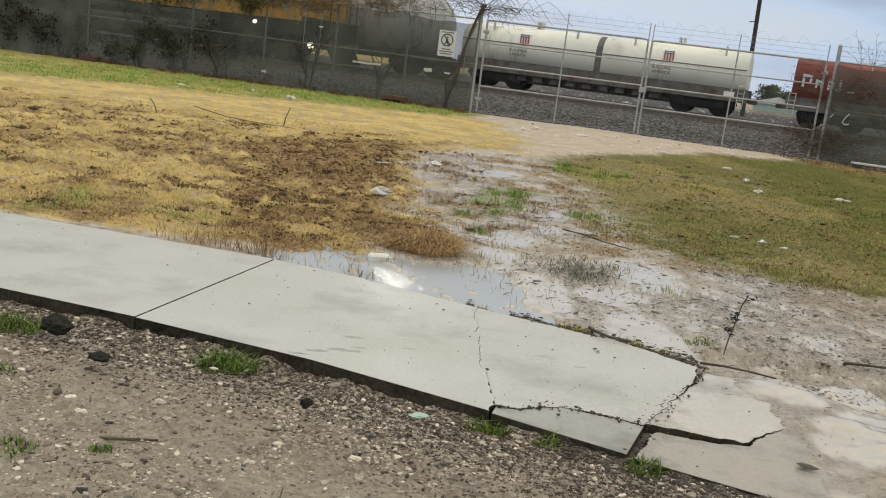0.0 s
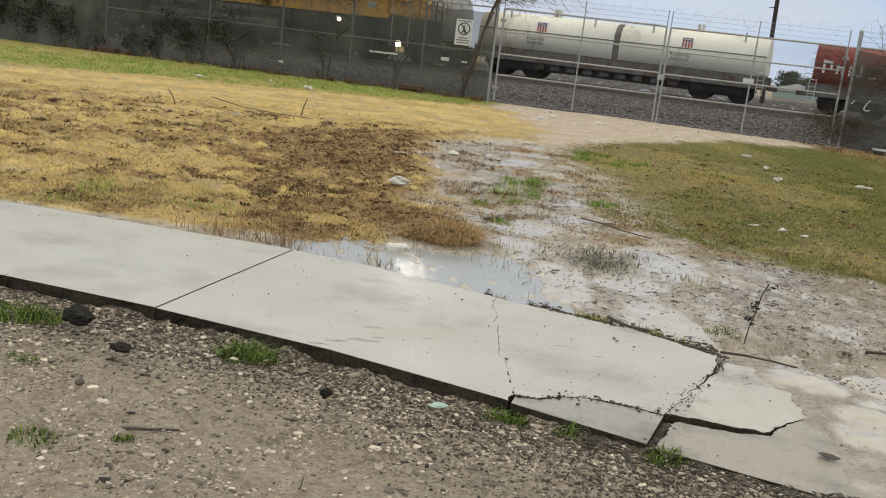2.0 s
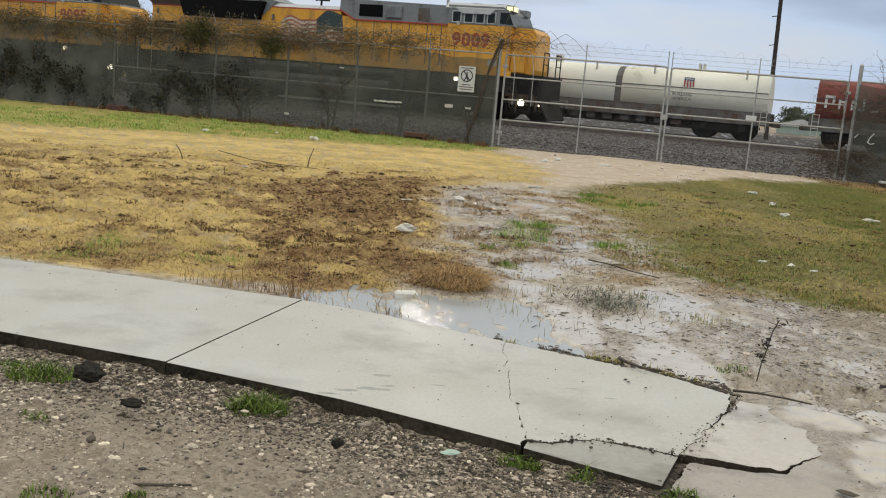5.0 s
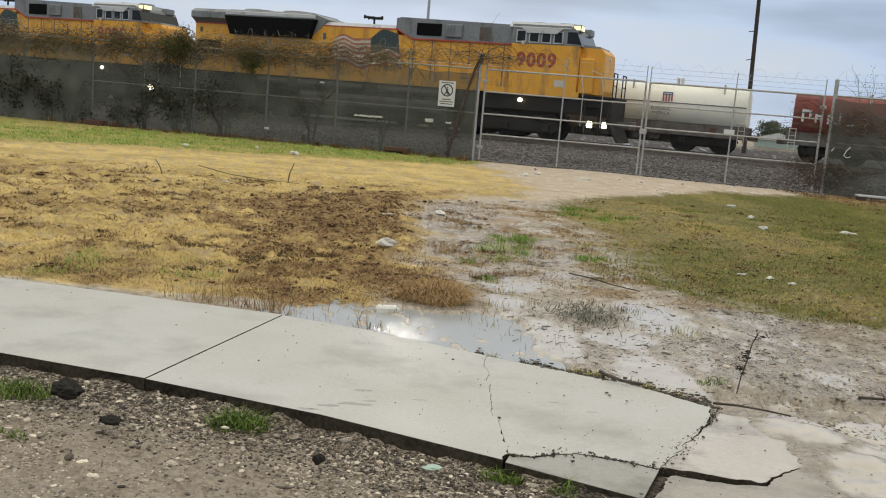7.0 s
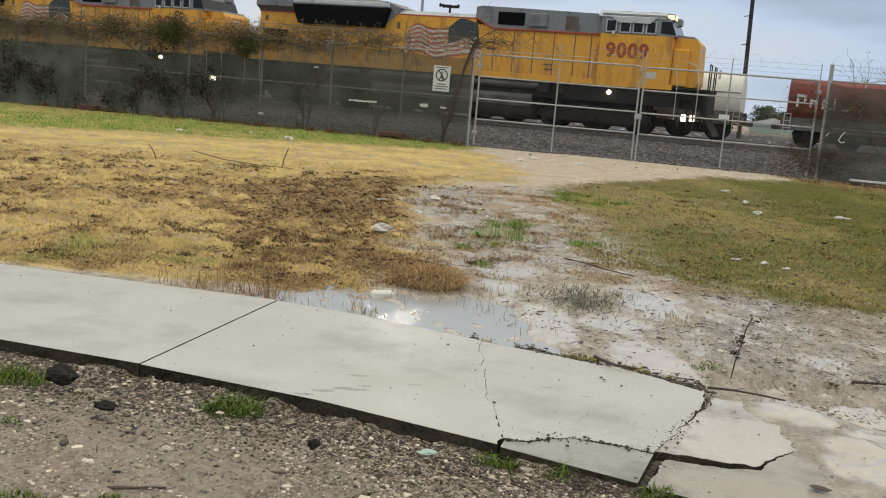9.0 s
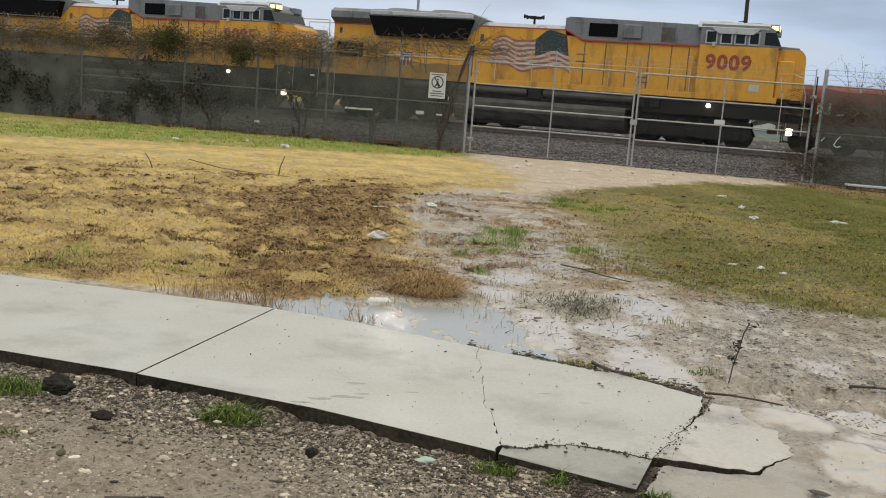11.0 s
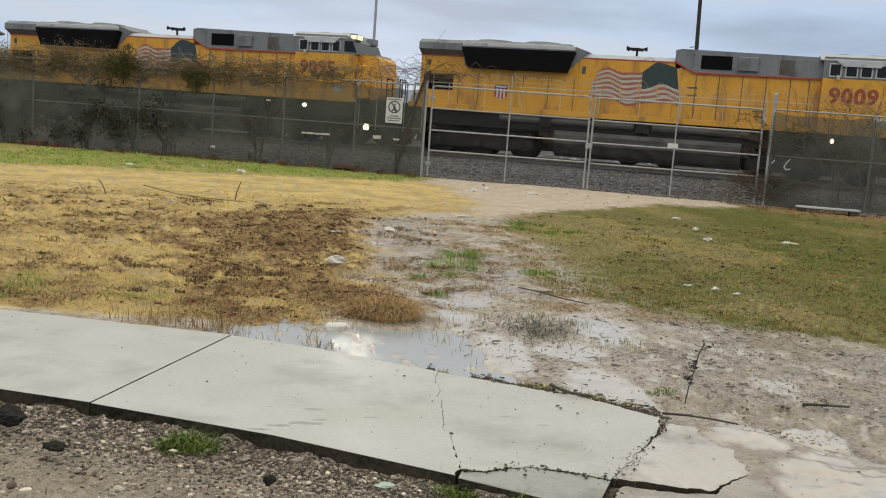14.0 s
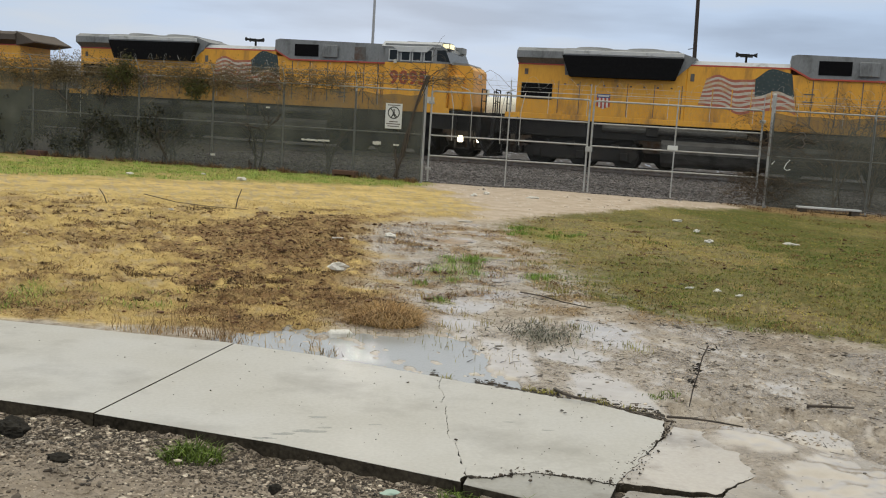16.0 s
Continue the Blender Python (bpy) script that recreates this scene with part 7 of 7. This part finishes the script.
def build_twigs():
    rng = np.random.default_rng(21)
    segs = []
    for k in range(900):
        if k < 260:
            x = rng.uniform(-2.6, 1.0)
            y = float(front_y(x)) - 0.05 - rng.random() * 1.6
        else:
            x, y = rng.uniform(0.4, 3.6), rng.uniform(4.0, 9.5)
        if y < 2 or (front_y(x) < y < back_y(x) and x < 1.25):
            continue
        on_slab = bool(y < back_y(x) and y > front_y(x))
        z = 0.0 if on_slab else max(float(ground_z(np.array([x]), np.array([y]))[0]), WATER_Z)
        a, l = rng.uniform(0, math.tau), rng.uniform(0.012, 0.07)
        a = a * 0.3 if k % 2 else a
        e = Vector((math.cos(a) * l, math.sin(a) * l, rng.uniform(-0.002, 0.006)))
        if not on_slab and z <= WATER_Z + 0.001 and rng.random() < 0.9:
            continue
        w = rng.uniform(0.001, 0.003)
        segs.append(((x, y, z + 0.003), tuple(Vector((x, y, z + 0.004)) + e), w, w * 0.6))
    tagged(tubes("twigs", segs, M_TWIG, None, 4), "small wet dark twigs strewn over mud and gravel", "twigs", kind="stuff")
    n = 1500
    x = np.concatenate((rng.uniform(-2.6, 1.2, 350), rng.uniform(0.3, 3.8, 1000), rng.uniform(0.5, 2.6, 150)))
    y = np.concatenate((rng.uniform(2.3, 4.1, 350), rng.uniform(3.2, 10, 1000), rng.uniform(3.2, 5.4, 150)))
    keep = (np.arange(n) >= 350) | (y < front_y(x))
    keep &= fnoise(x * 2.4, y * 2.4, 71) > 0.47
    keep &= ~((y < back_y(x)) & (y > front_y(x)) & (x < 0.6))
    x, y = x[keep], y[keep]
    dry = (ground_z(x, y) > WATER_Z + 0.002) | (rng.random(len(x)) < 0.06) | (y < back_y(x))
    x, y = x[dry], y[dry]
    slab_here = (y < back_y(x)) & (y > front_y(x))
    z = np.where(slab_here, 0.001, np.maximum(ground_z(x, y), WATER_Z) + 0.001)
    strew("leaf_crumbs", "dark wet leaf crumbs lying on mud and concrete", x, y, z, np.exp(rng.normal(math.log(0.0036), 0.65, len(x))), rng, M_TWIG, 0.42, 0.45)
    n = 260
    x = rng.uniform(-2.8, 1.6, n)
    y = front_y(x) + (back_y(x) - front_y(x)) * rng.random(n)
    strew("slab_specks", "tiny dark specks of grit on the concrete", x, y, np.full(n, -0.002), np.exp(rng.normal(math.log(0.0022), 0.5, n)), rng, M_CRUMB, 0.2)


build_twigs()


def branch(name, label, pts, r, side=2, seed=0):
    rnd = random.Random(seed)
    bm = B()
    P = [Vector(p) for p in pts]
    for i, (a, b) in enumerate(zip(P, P[1:])):
        rod(bm, a, b, r * (1 - 0.6 * i / len(P)), 6, r * (1 - 0.6 * (i + 1) / len(P)))
        if i and rnd.random() < 0.6 * side:
            d = Vector((rnd.uniform(-1, 1), rnd.uniform(-0.6, 0.6), rnd.uniform(0.0, 0.25))) * (b - a).length * 0.9
            rod(bm, a, a + d, r * 0.4, 4, r * 0.15)
    tagged(new(name, mesh_from(bm, name, M_TWIG)), label, "branch")


branch("fallen_branch", "wet dark fallen branch lying on the mud", [(1.36, 4.55, 0.0), (1.47, 4.50, 0.012), (1.58, 4.46, 0.012), (1.70, 4.42, 0.006)], 0.007, 1, 1)
branch("fallen_branch", "dark root-like branch beside the slab edge", [(0.86, 4.95, 0.004), (0.88, 4.84, 0.016), (0.94, 4.76, 0.016), (1.05, 4.755, 0.008)], 0.011, 1.5, 2)
branch("long_stick", "long thin dark stick lying on the mud", [(1.05, 8.1, 0.01), (1.2, 7.9, 0.02), (1.35, 7.7, 0.012), (1.55, 7.5, 0.01)], 0.007, 1, 3)
branch("long_stick", "curved dark stick lying on the straw lawn", [(-3.9, 14.4, 0.16), (-3.4, 14.35, 0.07), (-2.9, 14.2, 0.05), (-2.3, 14.1, 0.04)], 0.006, 0, 4)
branch("upright_twig", "dark twig standing up from the lawn", [(-2.56, 14.6, 0.0), (-2.54, 14.6, 0.14), (-2.48, 14.6, 0.30)], 0.010, 0, 5)
branch("upright_twig", "dark twig standing up from the lawn", [(-4.28, 13.9, 0.0), (-4.33, 13.9, 0.14), (-4.40, 13.9, 0.24)], 0.009, 0, 6)
branch("fallen_branch", "dark twig lying on the gravel", [(-0.59, 3.25, -0.078), (-0.51, 3.24, -0.070), (-0.43, 3.25, -0.074)], 0.007, 1, 7)
branch("fallen_branch", "dark twig lying on the gravel", [(-1.06, 3.02, -0.080), (-0.96, 3.02, -0.072), (-0.87, 3.05, -0.076)], 0.007, 1, 8)
branch("fallen_branch", "dead stick by the wet mud", [(2.2, 4.85, 0.01), (2.32, 4.82, 0.02), (2.45, 4.84, 0.014)], 0.009, 1, 9)


def dead_weed_plant():
    w = thing("dead_weed", "dark withered weed standing in the mud with hanging leaves", "weed", pose(1.56, 4.83, -0.02))
    bm = B()
    stem = [(0, 0, 0), (0.01, 0, 0.09), (0.03, 0, 0.18), (0.045, 0, 0.27), (0.07, 0.0, 0.33)]
    pipe(bm, stem, 0.0035, 5)
    rnd = random.Random(4)
    tips = []
    for k in range(15):
        u = rnd.uniform(0.25, 1)
        i = min(3, int(u * 4))
        a = Vector(stem[i]).lerp(Vector(stem[i + 1]), u * 4 - i if u < 1 else 1)
        b = a + Vector((rnd.uniform(-0.05, 0.05), rnd.uniform(-0.03, 0.03), rnd.uniform(-0.015, 0.02)))
        rod(bm, a, b, 0.002, 4)
        tips.append(tuple(b))
    part("stem", bm, M_TWIG, w)
    me = leaf_quads(tips, 0.016, rnd, 0.007, 2)
    me.materials.append(M_CLOD)
    ob = new("leaves", me)
    ob.parent = w


dead_weed_plant()


def crumpled(name, label, x, y, w, d, seed, material, z=None, flat=0.25, category="litter", sub=2):
    rnd = random.Random(seed)
    bm = B()
    bmesh.ops.create_icosphere(bm, subdivisions=sub, radius=0.5)
    for v in bm.verts:
        v.co *= rnd.uniform(0.45, 1.25) if sub < 3 else 1.0 + 0.45 * noise.noise(v.co * 4 + Vector((seed, 0, 0))) + 0.22 * noise.noise(v.co * 9 + Vector((seed, 5, 0)))
        v.co = Vector((v.co.x * w, v.co.y * d, v.co.z * min(w, d) * flat * 2))
    lift = -min(v.co.z for v in bm.verts) * 0.8
    g = float(ground_z(np.array([x]), np.array([y]))[0]) if z is None else z
    ob = new(name, mesh_from(bm, name, material))
    ob.matrix_basis = pose(x, y, max(g, WATER_Z) + lift, 0, 0, rnd.uniform(-40, 40))
    return tagged(ob, label, category)


LITTER = ((-0.56, 8.45, 0.20, 0.13), (4.71, 15.0, 0.12, 0.1), (5.0, 17.1, 0.2, 0.08), (3.1, 8.45, 0.10, 0.04), (2.75, 8.8, 0.15, 0.05), (3.01, 8.8, 0.12, 0.06), (4.36, 13.3, 0.12, 0.1), (5.75, 13.8, 0.28, 0.08),
          (-2.7, 10.65, 0.08, 0.06), (-3.64, 21.3, 0.2, 0.16), (1.54, 21.2, 0.17, 0.13), (1.92, 22.2, 0.17, 0.13), (-0.15, 11.9, 0.2, 0.12), (-0.75, 11.3, 0.16, 0.06), (2.9, 21.5, 0.3, 0.1),
          (-6.0, 21.0, 0.16, 0.12), (-4.8, 22.9, 0.14, 0.1), (-3.2, 13.2, 0.12, 0.05), (-3.9, 9.9, 0.1, 0.04), (0.95, 14.6, 0.3, 0.06))
for k, (x, y, w, d) in enumerate(LITTER):
    crumpled("litter", "scrap of dirty white plastic litter on the ground", x, y, w, d, 400 + k, M_PAPER, None, 0.3)
bm = B()
box(bm, -0.075, 0.075, -0.04, 0.04, -0.012, 0.042, 0.012)
for v in bm.verts:
    v.co += Vector((noise.noise(v.co * 31), noise.noise(v.co * 31 + Vector((3, 1, 7))), noise.noise(v.co * 31 + Vector((9, 4, 2))))) * 0.006
FOAM = new("foam_block", mesh_from(bm, "foam_block", M_PAPER))
FOAM.matrix_basis = pose(-0.37, 6.08, WATER_Z, 0, 0, 14)
tagged(FOAM, "white foam block floating at the puddle edge", "foam")
crumpled("wrapper", "mint green crumpled wrapper on the gravel", 0.0, 3.43, 0.085, 0.05, 451, M_MINT, -0.1, 0.1, "litter")
for k, (x, y, w) in enumerate(((-1.15, 3.08, 0.065), (-1.23, 3.19, 0.055), (-0.84, 3.66, 0.045), (-0.93, 3.25, 0.06), (-0.19, 2.97, 0.06), (-1.5, 3.4, 0.04))):
    crumpled("pale_chunk", "flat pale stone chunk on the gravel", x, y, w * 0.7, w * 0.45, 460 + k, M_PALE, None, 0.22, "stone", 3)
crumpled("soil_clod", "black wet soil clod by the sidewalk", -1.57, 3.88, 0.15, 0.11, 470, M_CLOD, None, 0.32, "clod", 4)
crumpled("soil_clod", "small black clod on the gravel", -0.42, 3.38, 0.05, 0.04, 471, M_CLOD, None, 0.45, "clod", 3)
crumpled("soil_clod", "dark green mossy clod on the gravel", -1.28, 3.60, 0.09, 0.06, 473, M_CLOD, None, 0.3, "clod", 3)


def debris_heap():
    rng = np.random.default_rng(14)
    n = 520
    x, y = rng.normal(0.98, 0.13, n), rng.normal(6.4, 0.2, n)
    blades("debris_heap", x, y, np.maximum(ground_z(x, y), WATER_Z) + rng.uniform(0, 0.015, n), rng.uniform(0.015, 0.05, n), np.full(n, 0.007), rng, mat("grey_green_clippings", (0.20, 0.20, 0.15), (0.10, 0.10, 0.08), 0.7, rand=0.5), "low heap of dark grass clippings on the mud", 2.7, category="debris")


debris_heap()


# ---- movement ----
TRAIN = ((0.0, -18.0), (0.5, -17.1), (1.0, -16.17), (1.5, -15.25), (2.0, -14.34), (2.5, -13.42), (3.0, -12.5), (3.5, -11.55), (4.0, -10.58), (4.5, -9.6),
         (7.0, -4.7), (7.5, -3.69), (8.0, -2.67), (8.5, -1.64), (9.0, -0.6), (11.5, 4.67), (12.0, 5.72), (12.5, 6.78), (13.0, 7.87), (13.5, 8.98),
         (14.0, 10.08), (14.5, 11.18), (15.0, 12.29), (15.5, 13.42), (16.0, 14.56))
SPACING = 22.63


def motions():
    flip = pose(0, 0, 0, 0, 0, 180)
    walk(LOCO_A, [(t, track_pose(s)) for t, s in TRAIN])
    walk(LOCO_B, [(t, track_pose(s - SPACING)) for t, s in TRAIN])
    walk(LOCO_C, [(t, track_pose(s - 2 * SPACING + 0.35) @ flip) for t, s in TRAIN])
    ts = [k * 0.25 for k in range(65)]
    roll = np.interp(ts, [r[0] for r in TRAIN], [r[1] for r in TRAIN])
    for w in WHEELSETS:
        if w.parent in (LOCO_A, LOCO_B, LOCO_C):
            d = -1 if w.parent is LOCO_C else 1
            x, y, z = w.matrix_basis.translation
            walk(w, [(t, pose(x, y, z, 0, d * math.degrees(s / z), 0)) for t, s in zip(ts, roll)])


motions()
